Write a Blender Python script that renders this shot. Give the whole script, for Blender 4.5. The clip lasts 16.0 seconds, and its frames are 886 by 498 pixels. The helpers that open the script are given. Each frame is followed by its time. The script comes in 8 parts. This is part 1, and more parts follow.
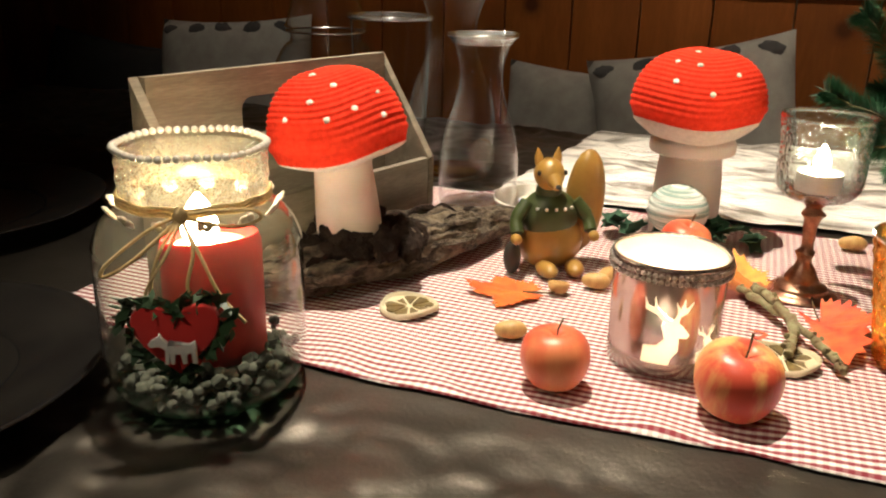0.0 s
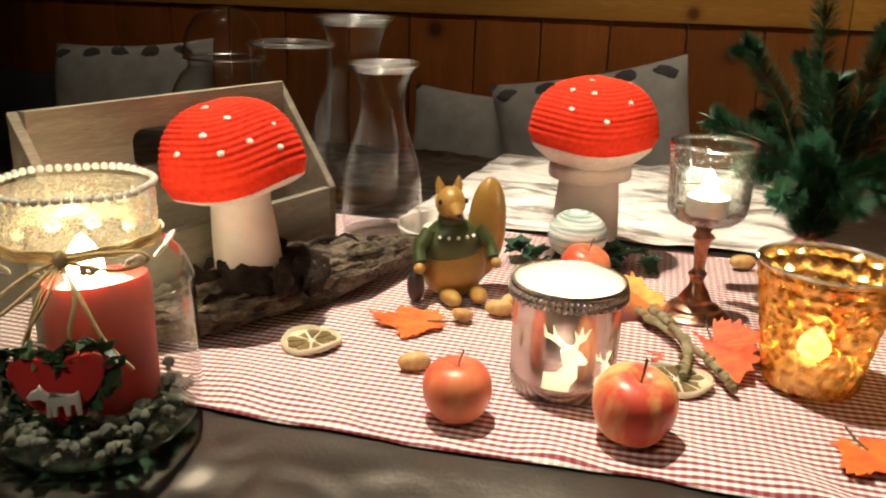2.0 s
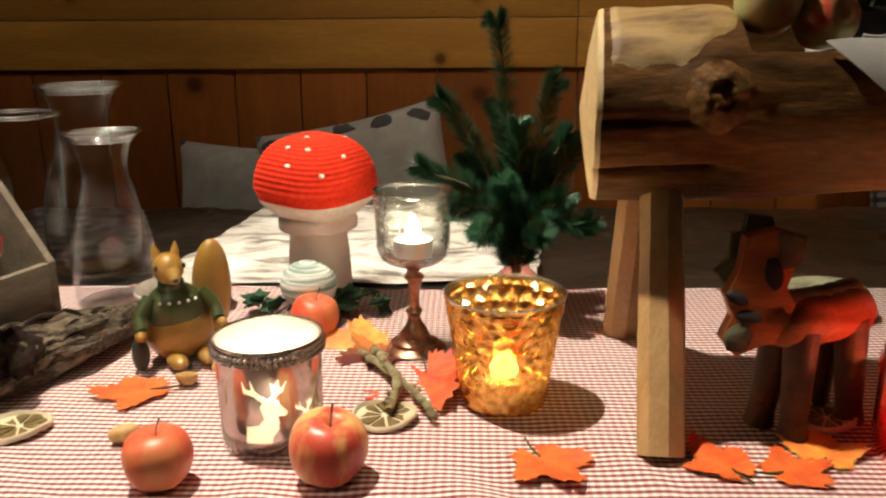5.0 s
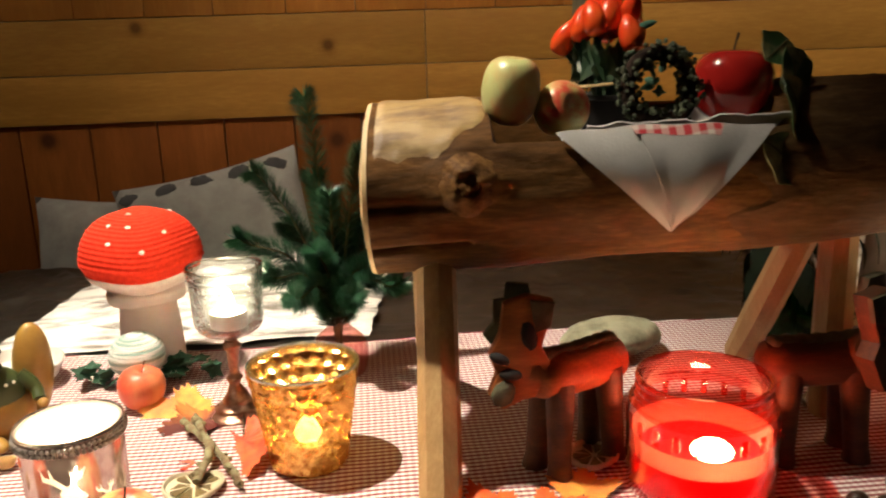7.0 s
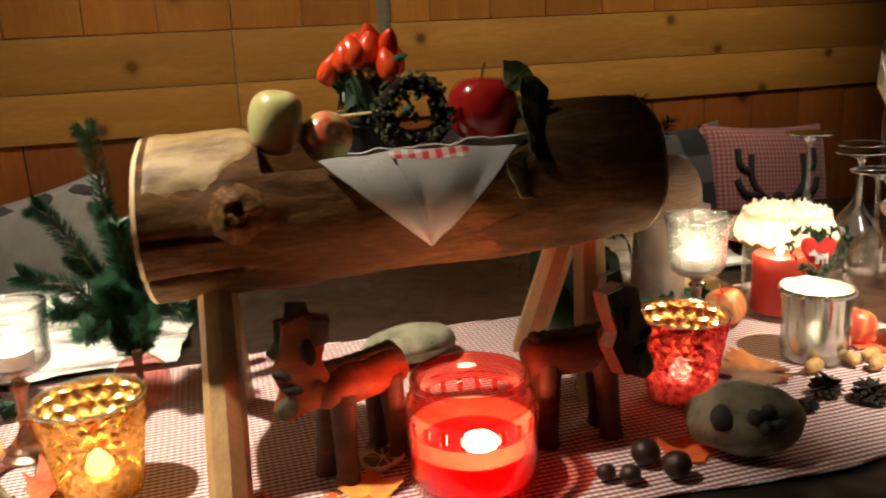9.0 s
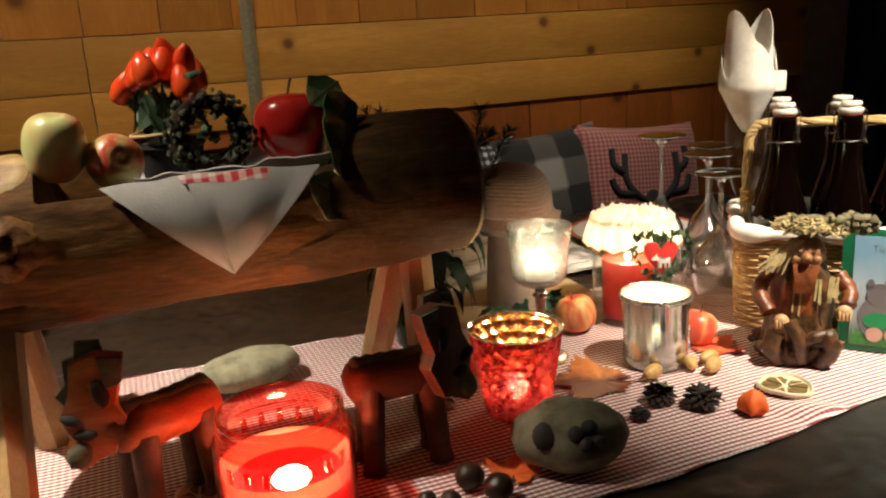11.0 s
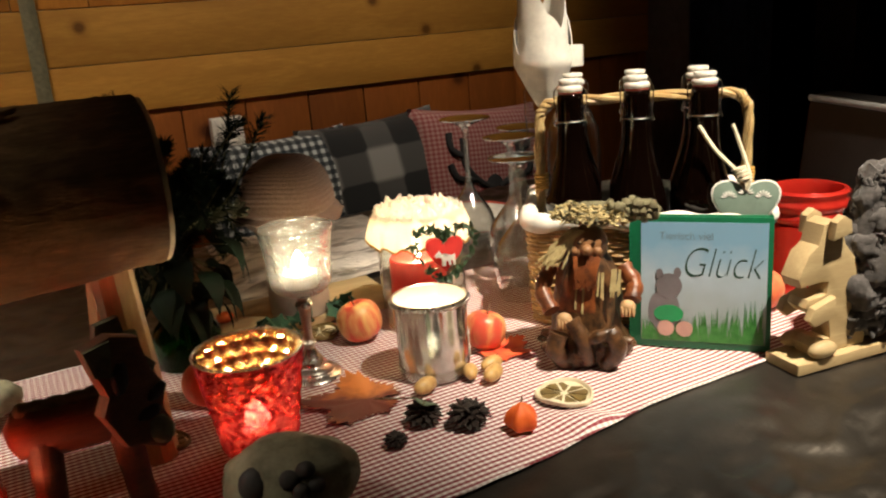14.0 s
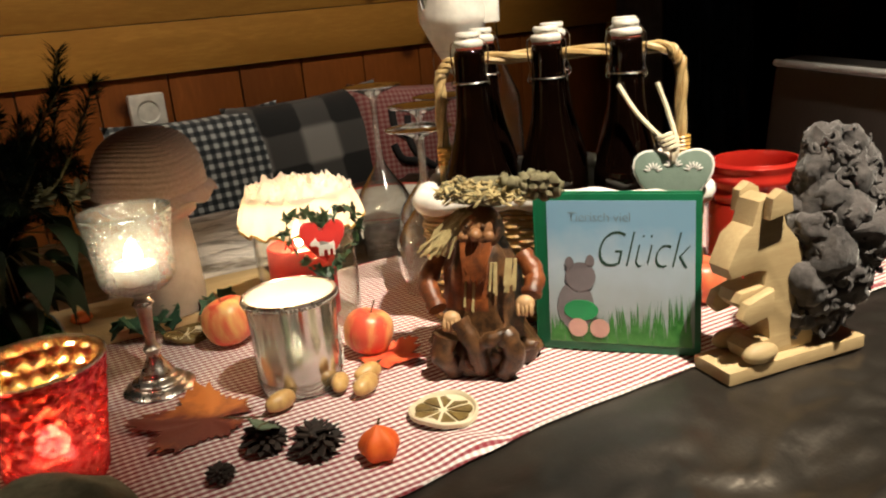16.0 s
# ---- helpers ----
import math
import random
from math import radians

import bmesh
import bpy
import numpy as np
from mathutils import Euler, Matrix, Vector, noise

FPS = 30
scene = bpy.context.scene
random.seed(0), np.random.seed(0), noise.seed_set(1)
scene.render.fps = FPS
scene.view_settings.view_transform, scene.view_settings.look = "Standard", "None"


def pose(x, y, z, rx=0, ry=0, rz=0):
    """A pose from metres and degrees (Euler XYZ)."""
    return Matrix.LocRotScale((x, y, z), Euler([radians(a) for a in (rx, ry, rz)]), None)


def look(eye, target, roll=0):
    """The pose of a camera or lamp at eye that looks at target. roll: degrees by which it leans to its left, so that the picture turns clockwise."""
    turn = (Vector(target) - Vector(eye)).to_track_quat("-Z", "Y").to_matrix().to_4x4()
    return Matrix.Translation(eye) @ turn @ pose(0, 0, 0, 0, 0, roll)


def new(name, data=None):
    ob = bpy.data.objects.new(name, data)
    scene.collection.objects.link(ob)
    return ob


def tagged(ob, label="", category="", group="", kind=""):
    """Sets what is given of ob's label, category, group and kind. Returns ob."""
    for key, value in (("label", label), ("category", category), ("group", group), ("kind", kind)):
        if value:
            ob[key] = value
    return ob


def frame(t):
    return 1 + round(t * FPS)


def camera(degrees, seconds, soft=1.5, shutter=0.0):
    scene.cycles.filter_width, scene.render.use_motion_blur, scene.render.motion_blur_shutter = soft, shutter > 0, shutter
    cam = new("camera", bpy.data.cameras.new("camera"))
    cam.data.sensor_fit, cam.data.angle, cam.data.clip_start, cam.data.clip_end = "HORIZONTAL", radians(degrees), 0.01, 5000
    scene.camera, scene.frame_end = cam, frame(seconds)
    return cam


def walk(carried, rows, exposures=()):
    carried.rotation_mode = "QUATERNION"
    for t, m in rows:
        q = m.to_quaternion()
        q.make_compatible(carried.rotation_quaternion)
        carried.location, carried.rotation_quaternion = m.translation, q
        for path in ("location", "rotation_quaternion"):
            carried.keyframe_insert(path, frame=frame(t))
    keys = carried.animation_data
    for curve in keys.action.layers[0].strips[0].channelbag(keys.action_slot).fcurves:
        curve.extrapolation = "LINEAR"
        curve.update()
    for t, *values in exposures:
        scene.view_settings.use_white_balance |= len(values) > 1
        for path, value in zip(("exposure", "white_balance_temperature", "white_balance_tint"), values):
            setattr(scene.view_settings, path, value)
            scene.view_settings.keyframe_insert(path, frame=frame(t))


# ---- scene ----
cam = camera(57.4, 16.0, soft=2.1, shutter=0.4)
PATH = [
    (0, (0.059, 0.114, 1.032), (-0.602, 1.877, 0.36), 1.3),
    (0.5, (0.061, 0.121, 1.031), (-0.58, 1.899, 0.375), 1.6),
    (1, (0.061, 0.122, 1.032), (-0.532, 1.922, 0.392), 2.0),
    (1.5, (0.059, 0.121, 1.036), (-0.467, 1.945, 0.406), 2.2),
    (2, (0.068, 0.123, 1.041), (-0.401, 1.965, 0.418), 1.8),
    (2.5, (0.08, 0.126, 1.044), (-0.334, 1.984, 0.429), 1.3),
    (3, (0.102, 0.13, 1.047), (-0.253, 2.003, 0.444), 0.6),
    (3.5, (0.119, 0.131, 1.047), (-0.176, 2.02, 0.459), 0.0),
    (4, (0.14, 0.132, 1.047), (-0.087, 2.035, 0.477), -0.7),
    (4.2, (0.145, 0.126, 1.051), (-0.042, 2.035, 0.485), -0.6),
    (6.3, (0.244, 0.084, 1.101), (0.321, 2.024, 0.621), -1.7),
    (6.5, (0.257, 0.075, 1.112), (0.347, 2.013, 0.623), -2.0),
    (7, (0.275, 0.056, 1.128), (0.447, 1.986, 0.632), -1.9),
    (7.5, (0.289, 0.037, 1.142), (0.543, 1.954, 0.634), -1.9),
    (8, (0.299, 0.016, 1.148), (0.665, 1.916, 0.641), -2.2),
    (8.5, (0.313, 0.008, 1.148), (0.765, 1.891, 0.647), -2.4),
    (9, (0.336, 0.0, 1.148), (0.865, 1.864, 0.654), -2.9),
    (9.2, (0.347, 0.001, 1.149), (0.899, 1.859, 0.655), -3.2),
    (11.3, (0.456, -0.001, 1.157), (1.195, 1.786, 0.649), -3.7),
    (11.5, (0.466, -0.004, 1.158), (1.222, 1.777, 0.65), -3.9),
    (12, (0.497, -0.01, 1.163), (1.289, 1.751, 0.643), -4.4),
    (12.5, (0.525, -0.008, 1.157), (1.356, 1.734, 0.634), -4.4),
    (13, (0.562, 0.004, 1.151), (1.43, 1.725, 0.617), -4.5),
    (13.5, (0.6, 0.015, 1.143), (1.49, 1.723, 0.601), -4.6),
    (14, (0.643, 0.035, 1.132), (1.558, 1.723, 0.574), -4.5),
    (14.5, (0.68, 0.056, 1.123), (1.619, 1.725, 0.547), -4.4),
    (15, (0.727, 0.073, 1.105), (1.678, 1.735, 0.526), -4.3),
    (15.5, (0.774, 0.081, 1.093), (1.701, 1.755, 0.511), -4.9),
    (16, (0.817, 0.099, 1.08), (1.725, 1.781, 0.491), -5.1),
]
walk(cam, [(t, look(eye, target, roll)) for t, eye, target, roll in PATH],
     exposures=[(0, -0.05), (2.0, -0.1), (3.0, -0.27), (4.2, -0.42), (6.4, 0.18), (9.2, 0.18), (11.5, 0.20), (12.7, 0.16), (14, -0.04), (16, -0.10)])

# ---- world and lamps ----
world = bpy.data.worlds.new("room_air")
scene.world = world
world.use_nodes = True
world.node_tree.nodes["Background"].inputs[0].default_value = (1.0, 0.72, 0.5, 1)
world.node_tree.nodes["Background"].inputs[1].default_value = 0.024

TZ, RZ = 0.75, 0.7535            # tablecloth and runner, top faces
# C, E and F are added fill spots for wall and cushions, fixtures unseen.
FILL_E, FILL_F = (1.40, 1.0, 2.42), (-0.68, 1.0, 2.42)
LAMP_A, LAMP_B, FILL_C, FILL_D = (-0.30, 0.82, 2.42), (1.38, -0.05, 2.42), (0.36, 1.0, 2.42), (-0.25, -0.45, 2.42)


def lamp(name, kind, place, watts, colour, size, target=None, cone=80, blend=0.7):
    data = bpy.data.lights.new(name, kind)
    data.energy, data.color, data.shadow_soft_size = watts, colour, size
    if kind == "SPOT":
        data.spot_size, data.spot_blend = radians(cone), blend
    ob = new(name, data)
    ob.matrix_world = look(place, target) if target else Matrix.Translation(place)
    return ob


WARM = (1.0, 0.875, 0.69)
CANDLE = (1.0, 0.66, 0.34)
lamp("spot_light", "SPOT", LAMP_A, 225, WARM, 0.03, (0.05, 0.89, TZ), 54, 0.9)
lamp("spot_light", "SPOT", LAMP_B, 345, WARM, 0.03, (1.45, 0.72, TZ), 39, 0.9)
# D is an added fill for the front faces, its fixture unseen.
lamp("spot_light", "SPOT", FILL_D, 34, WARM, 0.10, (-0.20, 0.62, TZ), 30, 0.95)
# Three added fills that brighten the wall and the bench cushions.
lamp("spot_light", "SPOT", FILL_C, 66, WARM, 0.05, (0.40, 1.85, 1.34), 58, 1.0)
lamp("spot_light", "SPOT", FILL_E, 66, WARM, 0.05, (1.42, 1.85, 1.34), 58, 1.0)
lamp("spot_light", "SPOT", FILL_F, 26, WARM, 0.05, (-0.72, 1.85, 0.86), 56, 1.0)

# ---- materials ----


def nodes_of(name):
    m = bpy.data.materials.new(name)
    m.use_nodes = True
    nt = m.node_tree
    return m, nt, nt.nodes["Principled BSDF"], nt.nodes["Material Output"]


def add(nt, kind, **values):
    n = nt.nodes.new(kind)
    for k, v in values.items():
        if k in n.inputs:
            n.inputs[k].default_value = v
        else:
            setattr(n, k, v)
    return n


def coords(nt, stretch=(1, 1, 1), rot=(0, 0, 0)):
    tc = add(nt, "ShaderNodeTexCoord")
    mp = add(nt, "ShaderNodeMapping")
    mp.inputs["Scale"].default_value = stretch
    mp.inputs["Rotation"].default_value = rot
    nt.links.new(tc.outputs["Object"], mp.inputs["Vector"])
    return mp.outputs["Vector"]


def ramp(nt, source, stops):
    r = add(nt, "ShaderNodeValToRGB")
    el = r.color_ramp.elements
    while len(el) > len(stops):
        el.remove(el[-1])
    while len(el) < len(stops):
        el.new(0.5)
    for e, (p, c) in zip(el, stops):
        e.position, e.color = p, (*c, 1)
    nt.links.new(source, r.inputs["Fac"])
    return r.outputs["Color"]


def set_bump(nt, bsdf, source, strength, distance=0.002):
    b = add(nt, "ShaderNodeBump", Strength=strength, Distance=distance)
    nt.links.new(source, b.inputs["Height"])
    nt.links.new(b.outputs["Normal"], bsdf.inputs["Normal"])


def mat(name, c1, c2=None, rough=0.5, metal=0.0, scale=30, stretch=(1, 1, 1), bump=0.2, fine=400, distance=0.001,
        spec=0.5, sheen=0.0, sub=0.0, coat=0.0, mix=(0.35, 0.65), trans=0.0):
    """A worn surface: two colours by a broad noise, and a fine noise for relief and roughness."""
    m, nt, b, out = nodes_of(name)
    v = coords(nt, stretch)
    n1 = add(nt, "ShaderNodeTexNoise", Scale=scale, Detail=6, Roughness=0.6)
    n2 = add(nt, "ShaderNodeTexNoise", Scale=fine, Detail=3)
    nt.links.new(v, n1.inputs["Vector"])
    nt.links.new(v, n2.inputs["Vector"])
    c2 = c2 or tuple(0.75 * k for k in c1)
    col = ramp(nt, n1.outputs["Fac"], [(mix[0], c1), (mix[1], c2)])
    nt.links.new(col, b.inputs["Base Color"])
    rr = add(nt, "ShaderNodeMapRange")
    rr.inputs["To Min"].default_value, rr.inputs["To Max"].default_value = max(0.02, rough - 0.08), min(1, rough + 0.08)
    nt.links.new(n1.outputs["Fac"], rr.inputs["Value"])
    nt.links.new(rr.outputs["Result"], b.inputs["Roughness"])
    b.inputs["Metallic"].default_value = metal
    b.inputs["Specular IOR Level"].default_value = spec
    b.inputs["Sheen Weight"].default_value = sheen
    b.inputs["Coat Weight"].default_value = coat
    b.inputs["Transmission Weight"].default_value = trans
    if sub:
        b.inputs["Subsurface Weight"].default_value = sub
        b.inputs["Subsurface Radius"].default_value = (0.02, 0.008, 0.004)
        b.inputs["Subsurface Scale"].default_value = 0.6
    if bump:
        set_bump(nt, b, n2.outputs["Fac"], bump, distance)
    return m


def glass(name, tint=(0.96, 0.98, 0.97), rough=0.02, crackle=0.0, cscale=120, gloss=1.0, ior=1.5, milk=0.0, milk_tint=(0.9, 0.9, 0.88)):
    """Clear thin glass: what is behind shows through, the surface mirrors by its angle."""
    m, nt, b, out = nodes_of(name)
    clear = add(nt, "ShaderNodeBsdfTransparent", Color=(*tint, 1))
    shine = add(nt, "ShaderNodeBsdfGlossy", Roughness=rough)
    lw = add(nt, "ShaderNodeLayerWeight", Blend=0.5)
    pw = add(nt, "ShaderNodeMath", operation="POWER")
    pw.inputs[1].default_value = 3.2
    nt.links.new(lw.outputs["Facing"], pw.inputs[0])
    fr = add(nt, "ShaderNodeMath", operation="MULTIPLY_ADD")
    fr.inputs[1].default_value, fr.inputs[2].default_value = 0.85, 0.014
    nt.links.new(pw.outputs[0], fr.inputs[0])
    v = coords(nt)
    wob = add(nt, "ShaderNodeTexNoise", Scale=cscale if crackle else 14, Detail=2)
    nt.links.new(v, wob.inputs["Vector"])
    height = wob.outputs["Fac"]
    if crackle:
        vo = add(nt, "ShaderNodeTexVoronoi", Scale=cscale)
        vo.feature = "DISTANCE_TO_EDGE"
        nt.links.new(v, vo.inputs["Vector"])
        height = vo.outputs["Distance"]
    bp = add(nt, "ShaderNodeBump", Strength=crackle or 0.05, Distance=0.002)
    nt.links.new(height, bp.inputs["Height"])
    nt.links.new(bp.outputs["Normal"], shine.inputs["Normal"])
    nt.links.new(bp.outputs["Normal"], lw.inputs["Normal"])
    mul = add(nt, "ShaderNodeMath", operation="MULTIPLY", use_clamp=True)
    mul.inputs[1].default_value = gloss
    nt.links.new(fr.outputs[0], mul.inputs[0])
    mx = add(nt, "ShaderNodeMixShader")
    nt.links.new(mul.outputs[0], mx.inputs[0])
    base = clear
    if milk:
        tr = add(nt, "ShaderNodeBsdfTranslucent", Color=(*milk_tint, 1))
        df = add(nt, "ShaderNodeBsdfDiffuse", Color=(*milk_tint, 1))
        half = add(nt, "ShaderNodeMixShader", Fac=0.5)
        nt.links.new(tr.outputs[0], half.inputs[1])
        nt.links.new(df.outputs[0], half.inputs[2])
        mm = add(nt, "ShaderNodeMixShader", Fac=milk)
        if crackle:
            nt.links.new(ramp(nt, height, [(0.0, (min(1, milk * 1.8),) * 3), (0.4, (milk * 0.4,) * 3)]), mm.inputs[0])
        nt.links.new(clear.outputs[0], mm.inputs[1])
        nt.links.new(half.outputs[0], mm.inputs[2])
        base = mm
    nt.links.new(base.outputs[0], mx.inputs[1])
    nt.links.new(shine.outputs[0], mx.inputs[2])
    nt.links.new(mx.outputs[0], out.inputs["Surface"])
    return m


def mercury(name, c1, c2, cell=130, translucent=0.45, rough=0.18, depth=0.9, speck=(0.03, 0.02, 0.01), clear=0.0):
    """Mottled silvered glass: a metal film with worn flecks that lets the candle through."""
    m, nt, b, out = nodes_of(name)
    v = coords(nt)
    vo = add(nt, "ShaderNodeTexVoronoi", Scale=cell)
    no = add(nt, "ShaderNodeTexNoise", Scale=cell * 2.2, Detail=6, Roughness=0.7)
    for n in (vo, no):
        nt.links.new(v, n.inputs["Vector"])
    col = ramp(nt, no.outputs["Fac"], [(0.30, speck), (0.43, c2), (0.58, c1)])
    metal = add(nt, "ShaderNodeBsdfGlossy", Roughness=rough)
    through_ = add(nt, "ShaderNodeBsdfTranslucent")
    nt.links.new(col, metal.inputs["Color"])
    nt.links.new(col, through_.inputs["Color"])
    bp = add(nt, "ShaderNodeBump", Strength=depth, Distance=0.003)
    ad = add(nt, "ShaderNodeMath", operation="MULTIPLY_ADD")
    ad.inputs[1].default_value = 0.35
    nt.links.new(no.outputs["Fac"], ad.inputs[0])
    nt.links.new(vo.outputs["Distance"], ad.inputs[2])
    nt.links.new(ad.outputs[0], bp.inputs["Height"])
    nt.links.new(bp.outputs["Normal"], metal.inputs["Normal"])
    mx = add(nt, "ShaderNodeMixShader", Fac=translucent)
    nt.links.new(metal.outputs[0], mx.inputs[1])
    nt.links.new(through_.outputs[0], mx.inputs[2])
    see = add(nt, "ShaderNodeBsdfTransparent")
    nt.links.new(col, see.inputs["Color"])
    my = add(nt, "ShaderNodeMixShader", Fac=clear)
    nt.links.new(mx.outputs[0], my.inputs[1])
    nt.links.new(see.outputs[0], my.inputs[2])
    nt.links.new(my.outputs[0], out.inputs["Surface"])
    return m


def glow(name, colour, strength):
    m, nt, b, out = nodes_of(name)
    e = add(nt, "ShaderNodeEmission", Color=(*colour, 1), Strength=strength)
    nt.links.new(e.outputs[0], out.inputs["Surface"])
    return m


def wood(name, light, dark, rings=9, stretch=(1, 8, 8), rough=0.4, bump=0.25, knots=0.0, coat=0.0, per_piece=True, spec=0.5):
    """Sawn wood: grain along local x, knots, a tone of its own for each piece."""
    m, nt, b, out = nodes_of(name)
    tc = add(nt, "ShaderNodeTexCoord")
    info = add(nt, "ShaderNodeObjectInfo")
    off = add(nt, "ShaderNodeVectorMath", operation="ADD")
    comb = add(nt, "ShaderNodeCombineXYZ")
    sc = add(nt, "ShaderNodeMath", operation="MULTIPLY")
    sc.inputs[1].default_value = 37.0
    nt.links.new(info.outputs["Random"], sc.inputs[0])
    for i in range(3):
        nt.links.new(sc.outputs[0], comb.inputs[i])
    nt.links.new(tc.outputs["Object"], off.inputs[0])
    nt.links.new(comb.outputs[0], off.inputs[1])
    mp = add(nt, "ShaderNodeMapping")
    mp.inputs["Scale"].default_value = stretch
    nt.links.new(off.outputs[0], mp.inputs["Vector"])
    n0 = add(nt, "ShaderNodeTexNoise", Scale=rings * 0.5, Detail=3, Distortion=0.6)
    n1 = add(nt, "ShaderNodeTexNoise", Scale=rings * 5, Detail=8, Roughness=0.65)
    for n in (n0, n1):
        nt.links.new(mp.outputs["Vector"], n.inputs["Vector"])
    w = add(nt, "ShaderNodeMath", operation="MULTIPLY_ADD")
    w.inputs[1].default_value = 0.55
    nt.links.new(n0.outputs["Fac"], w.inputs[0])
    half = add(nt, "ShaderNodeMath", operation="MULTIPLY")
    half.inputs[1].default_value = 0.45
    nt.links.new(n1.outputs["Fac"], half.inputs[0])
    nt.links.new(half.outputs[0], w.inputs[2])
    col = ramp(nt, w.outputs[0], [(0.36, light), (0.5, tuple((a + 2 * d) / 3 for a, d in zip(light, dark))), (0.64, dark)])
    hs = add(nt, "ShaderNodeHueSaturation")
    vr = add(nt, "ShaderNodeMapRange")
    vr.inputs["To Min"].default_value, vr.inputs["To Max"].default_value = (0.82, 1.15) if per_piece else (1, 1)
    nt.links.new(info.outputs["Random"], vr.inputs["Value"])
    nt.links.new(vr.outputs["Result"], hs.inputs["Value"])
    nt.links.new(col, hs.inputs["Color"])
    final = hs.outputs["Color"]
    if knots:
        vo = add(nt, "ShaderNodeTexVoronoi", Scale=knots)
        vo.voronoi_dimensions = "2D"
        flat = add(nt, "ShaderNodeSeparateXYZ")
        face = add(nt, "ShaderNodeCombineXYZ")
        nt.links.new(off.outputs[0], flat.inputs[0])
        nt.links.new(flat.outputs["X"], face.inputs["X"])
        nt.links.new(flat.outputs["Z"], face.inputs["Y"])
        nt.links.new(face.outputs[0], vo.inputs["Vector"])
        k = ramp(nt, vo.outputs["Distance"], [(0.022, (1, 1, 1)), (0.05, (0.25, 0.25, 0.25)), (0.085, (0, 0, 0))])
        mixc = add(nt, "ShaderNodeMix", data_type="RGBA")
        nt.links.new(k, mixc.inputs[0])
        nt.links.new(final, mixc.inputs[6])
        mixc.inputs[7].default_value = (dark[0] * 0.35, dark[1] * 0.3, dark[2] * 0.3, 1)
        final = mixc.outputs[2]
    nt.links.new(final, b.inputs["Base Color"])
    b.inputs["Roughness"].default_value = rough
    b.inputs["Coat Weight"].default_value = coat
    b.inputs["Coat Roughness"].default_value = 0.25
    b.inputs["Specular IOR Level"].default_value = spec
    set_bump(nt, b, n1.outputs["Fac"], bump, 0.0015)
    return m


def gingham(name, pitch, red, white, across=0.5, along=0.5, rough=0.9):
    """Woven check: threads of two colours in both directions."""
    m, nt, b, out = nodes_of(name)
    tc = add(nt, "ShaderNodeTexCoord")
    wn = add(nt, "ShaderNodeTexNoise", Scale=9, Detail=2)
    nt.links.new(tc.outputs["Object"], wn.inputs["Vector"])
    wv = add(nt, "ShaderNodeVectorMath", operation="MULTIPLY_ADD")
    wv.inputs[1].default_value = (0.004, 0.004, 0)
    nt.links.new(wn.outputs["Color"], wv.inputs[0])
    nt.links.new(tc.outputs["Object"], wv.inputs[2])
    sep = add(nt, "ShaderNodeSeparateXYZ")
    nt.links.new(wv.outputs[0], sep.inputs[0])
    parts_ = []
    for axis, weight in (("X", across), ("Y", along)):
        d = add(nt, "ShaderNodeMath", operation="DIVIDE")
        d.inputs[1].default_value = pitch
        nt.links.new(sep.outputs[axis], d.inputs[0])
        p = add(nt, "ShaderNodeMath", operation="PINGPONG")
        p.inputs[1].default_value = 0.5
        nt.links.new(d.outputs[0], p.inputs[0])
        s = add(nt, "ShaderNodeMapRange", interpolation_type="SMOOTHSTEP")
        s.inputs["From Min"].default_value, s.inputs["From Max"].default_value = 0.20, 0.30
        s.inputs["To Max"].default_value = weight
        nt.links.new(p.outputs[0], s.inputs["Value"])
        parts_.append(s.outputs["Result"])
    sm = add(nt, "ShaderNodeMath", operation="ADD", use_clamp=True)
    nt.links.new(parts_[0], sm.inputs[0])
    nt.links.new(parts_[1], sm.inputs[1])
    mx = add(nt, "ShaderNodeMix", data_type="RGBA")
    nt.links.new(sm.outputs[0], mx.inputs[0])
    mx.inputs[6].default_value, mx.inputs[7].default_value = (*white, 1), (*red, 1)
    nt.links.new(mx.outputs[2], b.inputs["Base Color"])
    b.inputs["Roughness"].default_value = rough
    b.inputs["Sheen Weight"].default_value = 0.2
    weave = add(nt, "ShaderNodeTexNoise", Scale=900, Detail=2)
    nt.links.new(tc.outputs["Object"], weave.inputs["Vector"])
    set_bump(nt, b, weave.outputs["Fac"], 0.35, 0.0008)
    return m


PINE = wood("lacquered_pine", (0.445, 0.222, 0.042), (0.32, 0.146, 0.025), rings=6, stretch=(1, 6, 6), rough=0.55, knots=3.1, bump=0.1, spec=0.2)
PINE_WARM = wood("warm_pine", (0.385, 0.160, 0.026), (0.29, 0.109, 0.018), rings=4, stretch=(1, 6, 6), rough=0.55, knots=2.2, bump=0.1, spec=0.2)
PINE_RED = wood("reddish_pine", (0.27, 0.082, 0.014), (0.19, 0.054, 0.009), rings=4, stretch=(1, 6, 6), rough=0.55, knots=2.2, bump=0.1, spec=0.2)
FLOORWOOD = wood("dark_floorboards", (0.12, 0.06, 0.03), (0.06, 0.03, 0.015), rough=0.4)
GREYWOOD = wood("weathered_grey_wood", (0.30, 0.26, 0.19), (0.17, 0.14, 0.10), rings=14, rough=0.8, bump=0.5)
LOGBARK = wood("oiled_log_wood", (0.17, 0.080, 0.024), (0.046, 0.021, 0.007), rings=7, stretch=(1.4, 7, 7), rough=0.65, bump=0.7, per_piece=False, spec=0.08)
PALEWOOD = wood("peeled_pale_wood", (0.50, 0.32, 0.14), (0.35, 0.20, 0.08), rings=10, stretch=(7, 7, 1), rough=0.6, bump=0.3)
